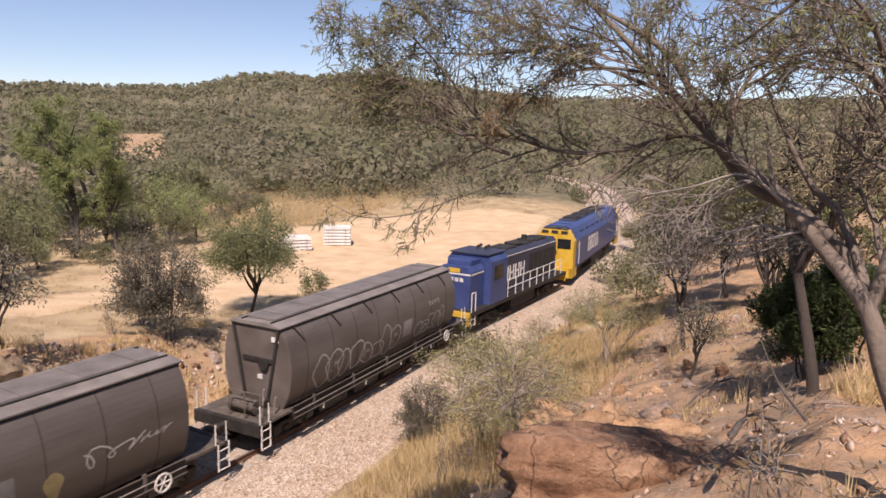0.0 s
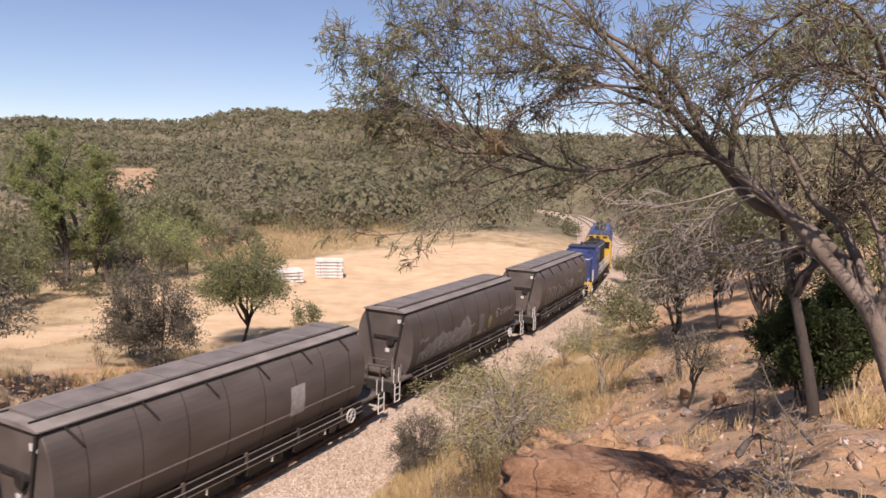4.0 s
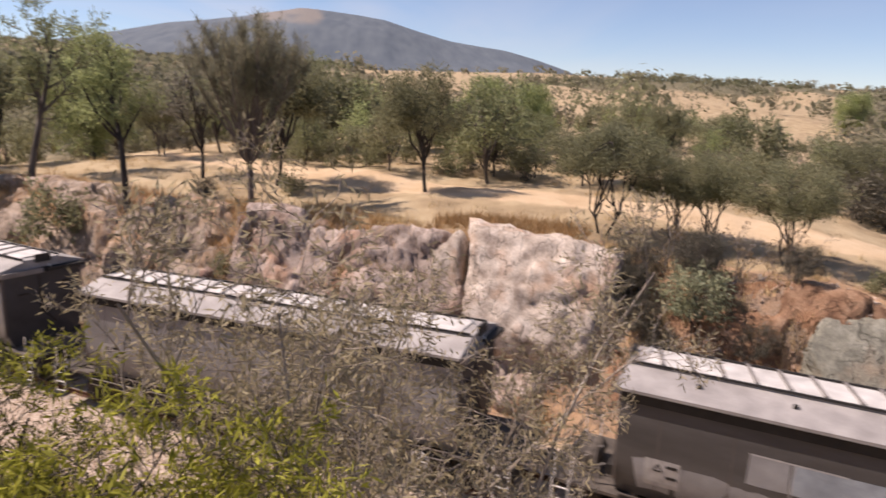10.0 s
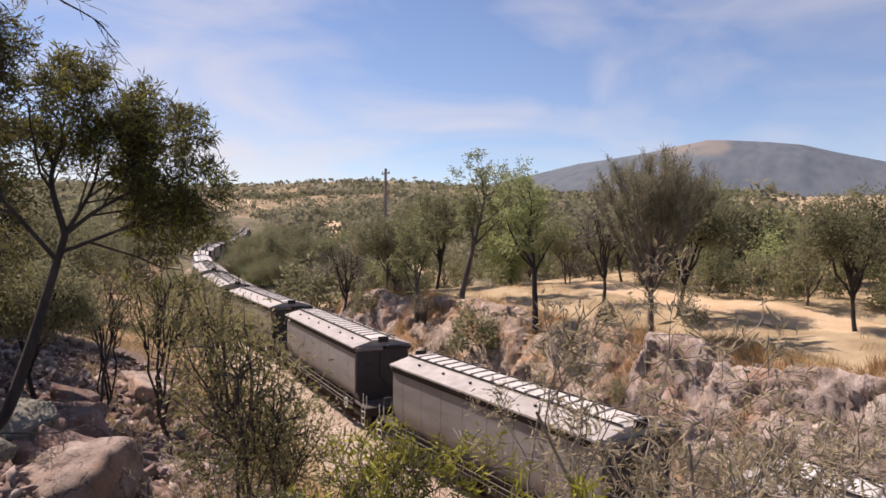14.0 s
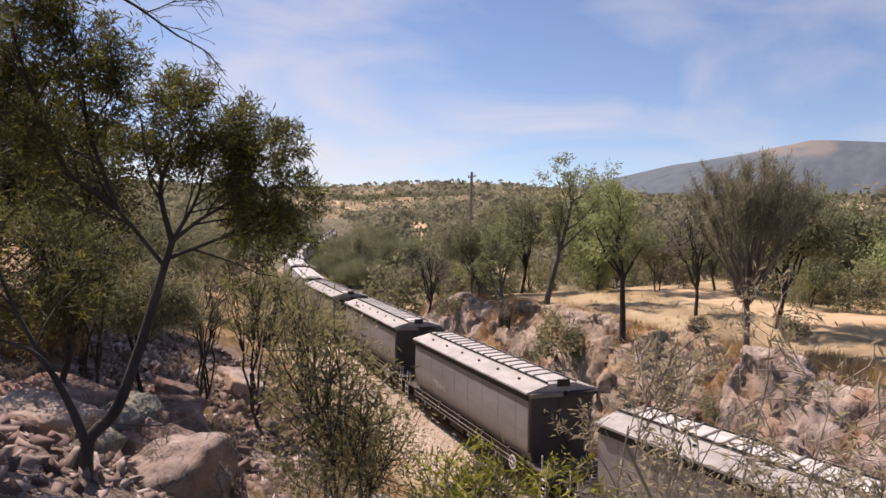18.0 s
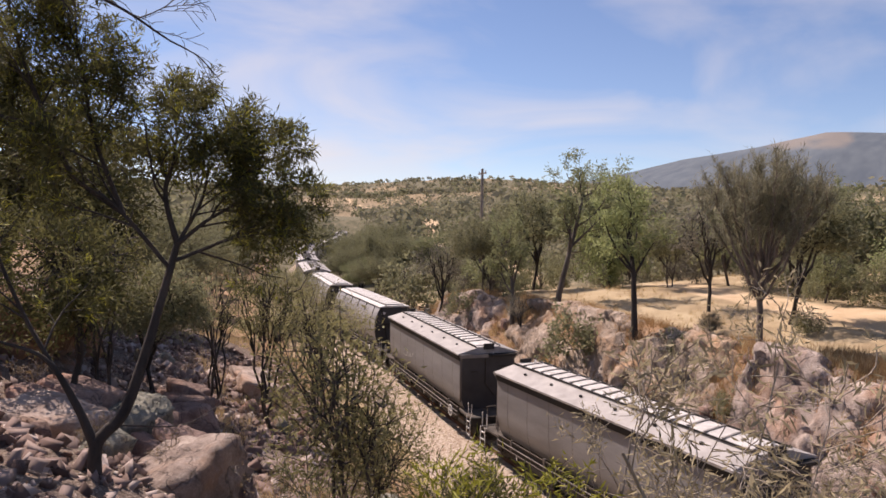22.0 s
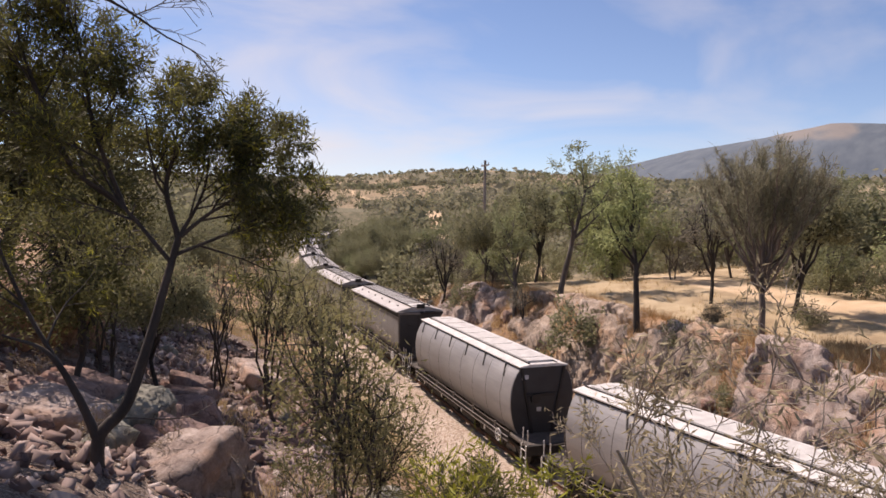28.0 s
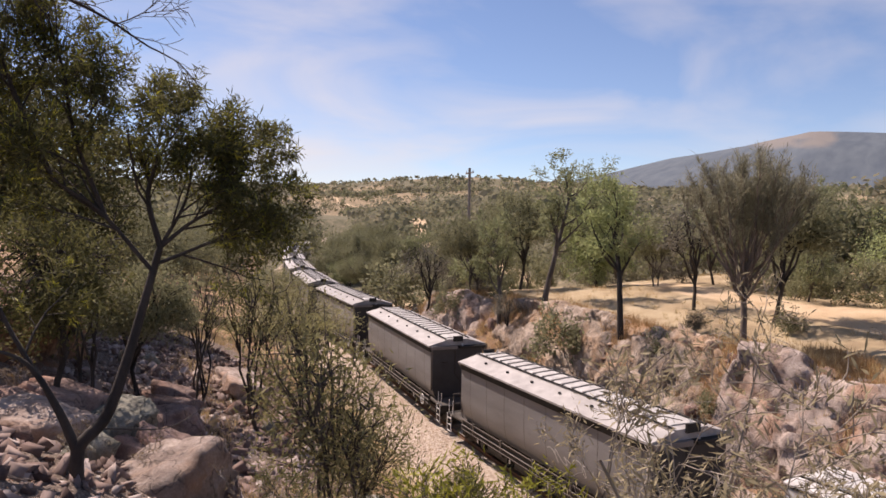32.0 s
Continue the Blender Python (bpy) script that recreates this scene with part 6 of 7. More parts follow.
def build_left_tree():
    rng = np.random.default_rng(47)
    stems = [limb([(-6.64, -11.52, 4.0), (-6.51, -11.59, 5.84), (-6.89, -11.38, 6.39), (-7.15, -11.22, 7.26), (-7.41, -11.06, 8.36), (-7.63, -10.91, 9.37)], .14, .06),
             limb([(-6.51, -11.59, 5.84), (-6.24, -11.74, 6.66), (-5.83, -11.94, 7.46), (-5.25, -12.19, 7.79)], .09, .02)]
    boughs = [limb([(-7.63, -10.91, 9.37), (-7.46, -11.02, 10.3), (-7.60, -10.93, 11.1), (-7.29, -11.14, 11.7)], .06, .012),
              limb([(-7.63, -10.91, 9.37), (-8.01, -10.64, 9.78), (-8.5, -10.3, 10.2), (-8.85, -10.05, 10.9)], .055, .01),
              limb([(-7.52, -10.99, 8.96), (-6.78, -11.45, 10.04), (-6.17, -11.77, 10.58), (-5.72, -11.99, 11.94)], .055, .01),
              limb([(-7.63, -10.91, 9.37), (-7.97, -10.67, 10.2), (-8.06, -10.60, 10.9)], .05, .01),
              limb([(-7.56, -10.96, 9.06), (-8.3, -10.45, 9.45), (-8.75, -10.1, 9.75), (-9.1, -9.8, 10.1)], .05, .01),
              limb([(-6.9, -11.4, 9.9), (-6.3, -12.2, 10.6), (-5.4, -12.8, 11.6), (-4.6, -13.0, 12.6)], .05, .01),
              limb([(-6.24, -11.74, 6.66), (-5.7, -12.4, 8.2), (-5.2, -12.6, 9.8), (-4.8, -12.5, 11.2)], .05, .01),
              limb([(-6.9, -11.4, 9.9), (-6.5, -11.6, 11.2), (-6.3, -11.7, 12.5), (-6.0, -11.8, 13.6)], .05, .01),
              limb([(-6.17, -11.77, 10.58), (-5.6, -12.0, 12.2), (-5.3, -12.2, 13.8)], .045, .01)]
    all_, twigs = grow(rng, boughs, [(10, .2, 1.0, 1.5, 42, .12, .12), (6, .25, 1.0, .75, 45, .06, .15), (4, .25, 1.0, .36, 45, .0, .15)])
    crown = leaf_mesh("crown", rng, twigs, 19, .17, .024, .085, .1, L_DARKOLIVE)
    tips = leaf_mesh("crown", rng, twigs[::4], 12, .16, .026, .06, .0, L_YELLOW)
    plant("wattle_tree", "dark-stemmed wattle with forked trunk and dense olive crown", "tree", "", stems + all_, [crown, tips], M_BARK_D, .004)


def build_high_branch():
    rng = np.random.default_rng(53)
    main = [limb([(-1.4, -6.0, 11.95), (-2.17, -5.67, 11.76), (-2.80, -5.41, 11.61), (-3.29, -5.26, 11.47), (-3.67, -5.14, 11.27), (-3.83, -5.02, 11.18), (-4.04, -4.99, 11.0)], .03, .003),
            limb([(-3.40, -5.19, 11.40), (-3.57, -5.08, 11.52), (-3.72, -4.99, 11.73)], .008, .002)]
    trunk = [limb([(-.6, -6.4, lie_at(-.6, -6.4) - .2), (-.75, -6.3, 9.6), (-1.4, -6.0, 11.95), (-1.9, -5.9, 13.2)], .10, .03)]
    all_, _ = grow(rng, main, [(10, .3, 1.0, .45, 40, -.04, .15), (4, .2, 1.0, .22, 42, -.05, .2)])
    side = [limb([(-1.4, -6.0, 11.95), (-2.0, -6.5, 12.3), (-2.7, -6.6, 12.0)], .03, .006), limb([(-1.2, -6.1, 11.3), (-1.9, -6.7, 11.6), (-2.6, -7.0, 11.5)], .03, .006)]
    more, twigs = grow(rng, side, [(9, .1, 1.0, .8, 42, .05, .13), (6, .2, 1.0, .4, 45, .0, .15), (4, .2, 1.0, .2, 45, .0, .15)])
    plant("overhanging_tree", "small wattle with a bare drooping branch end", "tree", "", trunk + all_ + more, [leaf_mesh("crown", rng, twigs, 8, .10, .014, .03, .2, L_DARKOLIVE)], M_BARK_D, .0028)


L_DARKOLIVE = leaf_matter("dark olive leaves", (.06, .06, .022), (.15, .145, .058), .45)
L_YELLOW = leaf_matter("yellow green shoots", (.17, .175, .02), (.38, .37, .06))
L_BROWNISH = leaf_matter("curled brownish leaves", (.20, .165, .095), (.48, .41, .26), .4)
build_overhang()
build_left_tree()
build_high_branch()

# ---- shrubs and small trees on the lookout's bank ----
M_TWIG_D = surface("grey brown twig", (.19, .155, .122), (.38, .325, .27), 3.0, .9, 0, 18, .2, None, .1)
L_OLIVE_B = leaf_matter("olive brown leaves", (.13, .12, .052), (.29, .265, .125), .45)
PLANTS.update({
    "bare": make_shrub(71, 6.5, L_BROWNISH, M_TWIG_D, "tall fine-twigged shrub with curled brownish leaves", stems=6, per=7, size=.10, width=.018, name="bare_shrub", spread=.115, fine=True, hang=.1, many=(8, 6), reach=.6, girth=.0045, bend=.24),
    "spiky": make_shrub(73, 4.5, L_DARKOLIVE, M_BARK_D, "dark narrow-leaved wattle bush on the bank", stems=10, per=11, size=.14, width=.02, name="wattle_bush", spread=.45, fine=True),
    "shoots": make_shrub(77, 4.0, L_YELLOW, M_BARK, "yellow-green narrow-leaved wattle bush on the bank", stems=7, per=9, size=.14, width=.024, name="wattle_bush", spread=.55, fine=True),
    "slim": make_dome(79, 3.6, L_SAGE, M_TWIG_D, "airy grey-green wattle on a thin forked leaning stem", wide=.95, deep=.72, fork=.25, limbs_=7, tips=120, per=18, size=.12, width=.03, puff=.05, lean=(-.03, .06), low=-.6, thick=.009, name="wattle_bush", category="shrub", group="shrubs on the banks"),
    "flat": make_dome(83, 3.0, L_SAGE, M_TWIG_D, "low flat-topped grey-green wattle", wide=1.3, deep=.5, fork=.18, limbs_=8, tips=120, per=34, size=.10, width=.026, puff=.035, stems=3, thick=.011, low=-.2, name="wattle_bush", category="shrub", group="shrubs on the banks"),
    "cypress": make_shrub(87, 2.6, L_DARK, M_BARK_D, "dense dark green conifer-like bush", stems=10, per=12, size=.11, width=.035, name="dark_bush", spread=.42),
    "upright": make_dome(74, 6, L_OLIVE_B, M_BARK, "narrow olive-brown bush of upright stems", wide=.5, deep=.72, fork=.12, limbs_=8, tips=90, per=36, size=.17, width=.045, puff=.045, stems=5, thick=.007, low=-.9, name="wattle_bush", category="shrub", group="shrubs on the banks"),
    "sapling": make_dome(91, 6.5, L_OLIVE_B, M_BARK_D, "slim forked sapling with bare lower stems", wide=.62, deep=.5, fork=.16, limbs_=6, tips=75, per=24, size=.17, width=.034, puff=.04, stems=2, thick=.012, low=-.6),
    "shady": make_dome(93, 10, L_DARKOLIVE, M_BARK_D, "dark dense wattle with a blackened trunk", wide=.75, deep=.66, fork=.3, limbs_=7, tips=120, per=80, size=.26, width=.09, puff=.045, low=-.8),
    "rusty": make_dome(95, 6, L_BROWNISH, M_BARK_D, "grey-trunked wattle with a brownish olive crown", wide=.6, deep=.42, fork=.5, limbs_=7, tips=120, per=40, size=.1, width=.022, puff=.03, low=-.5, thick=.02),
})
NEAR_EAST = [("slim", 1.7, 13.6, 3.9, 20), ("slim", 1.2, 16.6, 2.6, 130), ("slim", 2.6, 17.2, 2.8, 300), ("slim", 5.3, 34.3, 2.0, 60), ("flat", 6.9, 35.6, 2.0, 10), ("slim", 8.9, 40.3, 1.9, 200), ("flat", 12.4, 46.8, 1.9, 100), ("slim", 4.2, 31.4, 2.0, 140), ("flat", 16.3, 55.5, 2.4, 20), ("grey", -.6, 22.5, 2.4, 30), ("flat", .9, 24.5, 3.3, 40), ("flat", 2.6, 25.8, 2.8, 200), ("flat", 6.0, 23.6, 3.3, 90), ("spiky", 1.8, 30.5, 2.8, 10),
             ("cypress", 7.3, 13.1, 2.4, 0), ("cypress", 8.2, 13.9, 2.6, 80), ("cypress", 9.0, 16.9, 2.4, 160), ("dark", 11.7, 32.9, 6.2, 60), ("dark", 15.5, 36, 7.0, 200), ("wattle_b", 14, 29, 6.6, 15),
             ("thin", 7.0, 18.4, 2.4, 0), ("thin", 8.0, 21.5, 4.5, 140)]
NEAR_EAST_FAR = [("wattle", 18.5, 43, 6, 30), ("dark", 20.1, 56.4, 6.5, 200), ("wattle", 19.2, 66.3, 3.6, 75), ("gum", 12.5, 21.5, 5.6, 300), ("wattle", 24, 48, 7, 0), ("gum", 27, 40, 9, 110), ("wattle", 22, 33, 7, 220),
                 ("rusty", 6.75, 11.7, 5.9, 40), ("thin", 9.6, 19.7, 4.0, 10), ("gum", 17, 25, 6, 70), ("wattle", 30, 60, 7, 310), ("dark", 25, 75, 6, 140), ("bush", 12.3, 42, 3.0, 60), ("bush", 13.6, 50.5, 3.2, 190)]
NEAR_WEST = [("bare", -6.4, .0, 6.1, 165), ("bare", -6.8, .15, 6.1, 285), ("shoots", -4.2, -1.5, 2.9, 50), ("shoots", -4.3, -2.5, 3.05, 160), ("spiky", -4.6, -3.3, 2.9, 0), ("spiky", -5.2, -2.6, 3.0, 120), ("bare", -7.0, -.6, 5.4, 210), ("upright", -10.7, -9.6, 5.8, 30), ("upright", -12.2, -10.2, 4.2, 150), ("sapling", -22.9, -22.6, 6.2, 60), ("flat", -30.6, -30.6, 5.6, 140), ("sapling", -27.3, -27.6, 6.0, 200), ("flat", -38.5, -42.8, 6.2, 80),
             ("sapling", -18.8, -20.8, 7.2, 0), ("sapling", -16.1, -21.6, 5.8, 120), ("flat", -25.5, -27.0, 5.5, 10), ("flat", -33.4, -34.5, 5.0, 200)]
# The shady wattle at (-9.6, -18.6) is added to cast shade on the rocks.
NEAR_WEST_FAR = [("shady", -16.9, -33.0, 11.4, 90), ("shady", -13.0, -30, 11, 240), ("shady", -20.5, -37, 9, 10), ("wattle", -18.2, -33.1, 4.5, 0), ("shady", -9.6, -18.6, 5.9, 130), ("wattle", -24, -38, 7, 60), ("wattle", -30, -44, 7, 170), ("dark", -38, -52, 8, 20),
                 ("gum", -48, -64, 9, 0), ("wattle", -60, -75, 8, 0), ("dark", -14, -21.5, 5, 33), ("sapling", -11.5, -20.5, 6, 250), ("wattle", -43, -47, 6, 80)]
PLANTS["dead"] = make_shrub(101, 2.4, L_DRY, M_BARK_D, "leafless dark twiggy shrub at the foot of the bank", stems=9, per=1, size=.05, width=.012, name="dead_shrub", spread=.75, fine=True, many=(7, 5), reach=.95, girth=.0085, bend=.2)
NEAR_WEST += [("dead", -10.7, 10.35, 2.8, 20), ("dead", -9.6, 11.45, 3.6, 140), ("dead", -8.4, 12.4, 2.5, 250)]
for kind, x, y, h, turn in NEAR_EAST + NEAR_EAST_FAR + NEAR_WEST + NEAR_WEST_FAR:
    stand(PLANTS[kind], x, y, h, turn, .05)


def fallen(points, thick, label, seed):
    rng = np.random.default_rng(seed)
    pts = swung_all([(x, y, lie_at(x, y) + h) for x, y, h in points])
    main = [limb(pts, thick, thick * .3)]
    all_, _ = grow(rng, main, [(5, .2, 1.0, .5, 40, .05, .15), (3, .3, 1.0, .25, 40, .0, .2)])
    t = thing("fallen_branch", label, "branch", "fallen branches")
    o = new("branch_wood", wood_mesh("branch_wood", all_, M_BARK, .004, True))
    o.parent = t


fallen([(2.9, 6.4, .75), (3.5, 7.3, .7), (4.3, 8.2, .3)], .045, "dead grey branch lying across a boulder", 1)
fallen([(4.6, 8.0, .1), (5.0, 9.6, .7), (5.3, 10.9, 1.5)], .03, "thin dead pole leaning on the bank", 2)
fallen([(-9.0, -15.2, .9), (-10.6, -15.0, 1.1), (-12.0, -15.2, 2.0)], .03, "pale dead stick leaning over the rocks", 3)
fallen([(5.5, 14.5, .1), (6.5, 15.4, .2), (7.6, 15.8, .1)], .04, "dead branch lying on red soil", 4)
fallen([(4.3, 7.75, 6.25 - lie_at(4.3, 7.75)), (3.7, 7.75, 6.12 - lie_at(3.7, 7.75)), (3.1, 7.8, 5.95 - lie_at(3.1, 7.8)), (2.55, 7.75, 5.68 - lie_at(2.55, 7.75))], .06, "thick dark root lying over a red boulder", 5)


def twig_litter():
    """Dead twigs past counting on the lookout's banks."""
    rng = np.random.default_rng(57)
    limbs = []
    for s0, s1, n, d0, d1 in ((7, 27, 800, 7.5, 17), (-34, -8, 500, 7.5, 17), (-8, 16, 420, -8.4, -4.4)):
        for s, d in zip(rng.uniform(s0, s1, n), rng.uniform(d0, d1, n)):
            q = on_line(s, d)
            a, ln, r = rng.uniform(0, 6.28), rng.uniform(.15, .8), rng.uniform(.004, .011)
            u = np.linspace(-.5, .5, 4)
            x, y = q[0] + u * ln * math.cos(a) + rng.normal(size=4) * .02, q[1] + u * ln * math.sin(a) + rng.normal(size=4) * .02
            limbs.append((swung_all(np.stack([x, y, lie(x, y) + .03 + rng.uniform(0, .08) * (u + .5)], 1)), r, r * .5))
    tagged(new("twig_litter", wood_mesh("twig_litter", limbs, M_TWIG, .003)), "pale dead twigs strewn over the banks", "twigs", kind="stuff")


twig_litter()

# ---- rocks ----
BALLS = {}


def ball(level):
    if level not in BALLS:
        bm = bmesh.new()
        bmesh.ops.create_icosphere(bm, subdivisions=level, radius=1)
        bm.verts.ensure_lookup_table()
        BALLS[level] = (np.array([v.co[:] for v in bm.verts]), np.array([[v.index for v in f.verts] for f in bm.faces]))
        bm.free()
    return BALLS[level]


def rock_mesh(name, seed, size, material, cuts=7, bumps=.10, sub=3):
    """An angular stone: a ball cut by random planes, its faces cracked and worn."""
    rng = np.random.default_rng(seed)
    dirs, faces = ball({2: 2, 3: 3, 4: 4, 5: 5, 6: 5}[sub])
    n = np.vstack([np.eye(3), -np.eye(3), rng.normal(size=(cuts, 3))]) + rng.normal(size=(cuts + 6, 3)) * .16
    n /= np.linalg.norm(n, axis=1)[:, None]
    far = np.concatenate([rng.uniform(.85, 1.0, 6), rng.uniform(1.02, 1.5, cuts)])
    dots = dirs @ n.T
    reach = np.where(dots > .05, far / np.maximum(dots, .05), 9.0)
    r = (reach ** -34.0).sum(1) ** (-1 / 34.0)
    P = dirs * r[:, None]
    which = reach.argmin(1)
    step = rng.normal(size=len(far))[which]
    k = np.empty(len(P))
    o = Vector((seed * 1.7, seed * .3, 0))
    for m, p in enumerate(P):
        v = Vector(p)
        k[m] = bumps * (noise.noise(v * 1.9 + o) + .5 * noise.noise(v * 4.7 + o) + .28 * noise.noise(v * 10 + o))
        if sub > 3:
            near = noise.voronoi(Vector((v.x * 1.5, v.y * 1.5, v.z * 1.1)) + o)[0]
            k[m] += bumps * .55 * noise.noise(Vector((v.x * 2.4, v.y * 2.4, v.z * 8.5)) + o)
            k[m] += bumps * (.7 * noise.noise(Vector((near[0] * 6, near[1] * 5, seed))) - .5 * max(0, .08 - near[1] + near[0]) / .08) + bumps * .22 * noise.noise(v * 21 + o)
    P = (P + dirs * k[:, None]) * np.array(size)
    return raw_mesh(name, P, faces, material, sub == 6)


def set_rock(name, label, seed, size, material, x, y, z, turn=(0, 0, 0), cuts=7, bumps=.10, sub=4):
    ob = new(name, rock_mesh(name, seed, size, material, cuts, bumps, sub))
    ob.matrix_world = swung_pose(x, y, z, *turn)
    return tagged(ob, label, "rock", "rocks of the banks")


def outcrop(label, seed, x, y, z, turn, length, height, depth, blocks, material):
    """A jointed rock face: blocks wedged side by side and on one another."""
    rng = random.Random(seed)
    t = thing("rock_outcrop", label, "rock outcrop", "rock faces of the cutting", m=swung_pose(x, y, z, 0, 0, turn))
    across = max(1, int(round(blocks * .55)))
    for k in range(blocks):
        row = 0 if k < across else 1
        n = across if row == 0 else blocks - across
        i = k if row == 0 else k - across
        w = length / n
        me = rock_mesh("block", seed * 31 + k, (w * rng.uniform(.58, .72), depth * rng.uniform(.7, 1.0), height * (.40 if row == 0 else .32) * rng.uniform(.75, 1.35)), material, 5, .06, 4)
        o = new("block", me)
        o.parent = t
        o.matrix_local = pose(-length / 2 + w * (i + .5) + rng.uniform(-.15, .15) * w, .2 + row * depth * .5 + rng.uniform(-.15, .25), height * (.2 if row == 0 else .64) + rng.uniform(-.25, .15), rng.uniform(-24, -4), rng.uniform(-16, 16), rng.uniform(-18, 18))


def granite_face(label, seed, x0, y0, z0, turn, size, material):
    """A broad jointed face set into the bank, with smaller blocks at its sides and foot."""
    t = thing("granite_face", label, "rock outcrop", "rock faces of the cutting", m=swung_pose(x0, y0, z0, 0, 0, turn))
    for k, (x, y, z, a, b, c, rx, ry, rz) in enumerate(((.45, 0, .1, 2.8, 1.4, 2.3, -20, 4, 0), (-2.9, .25, .1, .75, 1.1, 1.9, -14, -5, 8), (2.9, .1, -.6, .7, .9, 1.3, -12, 12, -20),
                                                       (1.0, -.7, -2.0, 1.5, .8, .7, -8, 6, 10), (-1.4, -.6, -1.9, 1.3, .8, .75, -10, -8, -6), (-3.9, .3, -.9, .6, .8, 1.2, -20, 0, 30))):
        o = new("block", rock_mesh("block", seed + k, (a * size, b * size, c * size), material, 14, .12 if k == 0 else .1, 6 if k == 0 else 4))
        o.parent = t
        o.matrix_local = pose(x * size, y * size, z * size, rx, ry, rz)


granite_face("large pale pink granite face in the cutting", 301, -24.0, 4.7, 2.9, 60, 1.0, M_ROCK_L)
outcrop("pale cracked granite below the large face", 21, -21.6, 8.2, .3, 62, 4.4, 2.0, .9, 4, M_ROCK)
M_ROCK_Y = rock_matter("yellow brown tilted rock", (.17, .12, .08), (.36, .265, .175), (.52, .42, .31), (.40, .25, .13))
M_ROCK_W = rock_matter("weathered cutting rock", (.18, .135, .105), (.36, .285, .225), (.54, .445, .37), (.40, .24, .13))


def cells(u, v, su, sv, seed):
    """Jointed blocks over a sheet: for each point a random step, a tilted plane, and how near it is to a joint."""
    u, v = u / su, v / sv
    best, second = np.full(u.shape, 9.0), np.full(u.shape, 9.0)
    step, plane, which = np.zeros(u.shape), np.zeros(u.shape), np.zeros(u.shape)
    for du in (-1, 0, 1):
        for dv in (-1, 0, 1):
            cu, cv = np.floor(u) + du, np.floor(v) + dv
            h = lambda k: np.modf(np.abs(np.sin(cu * 127.1 + cv * 311.7 + seed * 7.3 + k * 74.7) * 43758.5453))[0]
            x, y = u - cu - .1 - .8 * h(1), v - cv - .1 - .8 * h(2)
            dist = np.hypot(x, y)
            near = dist < best
            second = np.where(near, best, np.minimum(second, dist))
            best = np.where(near, dist, best)
            step = np.where(near, h(3) * 2 - 1, step)
            which = np.where(near, cu * 1000 + cv, which)
            plane = np.where(near, x * (h(4) * 2 - 1) + y * (h(5) * 2 - 1), plane)
    return step, plane, second - best, which


def rock_wall(name, label, s0, s1, a0, a1, material, seed, amp, sink):
    """A jointed, fractured sheet of rock over the face of the cutting; it dips under the soil in places."""
    ss, aa = np.arange(s0, s1, .11), np.arange(a0, a1, .11)
    S, A = np.meshgrid(ss, aa, indexing="ij")
    p = np.array([on_line(q, 0) for q in ss])
    q = np.array([on_line(q, -1) for q in ss]) - p
    X, Y = p[:, 0][:, None] + q[:, 0][:, None] * A, p[:, 1][:, None] + q[:, 1][:, None] * A
    Z = lie(X.ravel(), Y.ravel()).reshape(X.shape)
    lean = S + .35 * Z
    big, tilt, joint, block = cells(lean, Z + .4 * A, 2.3, 1.5, seed)
    mid, tilt2, joint2, _ = cells(lean, Z + .3 * A, .85, .6, seed + 3)
    small, _, _, _ = cells(lean, Z, .33, .26, seed + 5)
    out = amp * (.34 * big + .30 * tilt + .17 * mid + .16 * tilt2 + .05 * small) - .16 * amp * (joint < .1) - .10 * amp * (joint2 < .09)
    out = out + .3 * amp * rough(X, Y, 2.6, seed) - sink
    edge = np.minimum(np.minimum((S - s0), (s1 - S)) / 1.2, np.minimum(A - a0, a1 - A) / .5)
    out = np.where(edge < 1, out * edge - .5 * (1 - edge), out)
    V = np.stack([X - q[:, 0][:, None] * out * .62, Y - q[:, 1][:, None] * out * .62, Z + out * .78], -1).reshape(-1, 3)
    n = len(aa)
    i, k = np.meshgrid(np.arange(len(ss) - 1), np.arange(n - 1), indexing="ij")
    F = np.stack([i * n + k, i * n + k + 1, (i + 1) * n + k + 1, (i + 1) * n + k], -1).reshape(-1, 4)
    t = thing(name, label, "rock outcrop", "rock faces of the cutting")
    V, owner = swung_all(V), block.ravel()[F[:, 0]]
    for b in np.unique(owner):
        used, face = np.unique(F[owner == b], return_inverse=True)
        if len(used) > 40:
            o = new("block", raw_mesh("block", V[used], face.reshape(-1, 4), material))
            o.parent = t


rock_wall("rock_outcrop", "broad pale jointed rock face below the she-oak", -21.5, -6.5, 4.2, 8.6, M_ROCK, 2, .85, -.36)
rock_wall("rock_outcrop", "grey broken rock below a forked tree", -29, -21, 4.1, 9.0, M_ROCK_W, 5, 1.1, -.40)
rock_wall("rock_outcrop", "broken brown and pink rock among dry grass", -44, -28, 4.1, 9.2, M_ROCK_W, 8, .95, -.22)
rock_wall("rock_outcrop", "pale and reddish rock at the cutting's far end", -56, -43, 4.1, 8.6, M_ROCK, 11, .9, -.32)
rock_wall("rock_outcrop", "jagged yellow-brown tilted rock in the cutting", 8.2, 14.0, 3.6, 7.2, M_ROCK_Y, 14, .9, -.26)
rock_wall("rock_outcrop", "red-brown broken rock below dry shrubs", -6.5, 2.4, 4.2, 8.0, M_ROCK_R, 23, .5, .0)
rock_wall("rock_outcrop", "crumbling orange rock beside a grey slab", 1.6, 8.6, 4.2, 7.4, M_ROCK_O, 17, .55, -.14)
set_rock("rock_slab", "leaning grey-green lichened rock slab", 3, (1.95, .7, 1.3), M_ROCK_G, -18.05, 13.2, 2.6, (-38, 9, 60), 10, .06, 6)
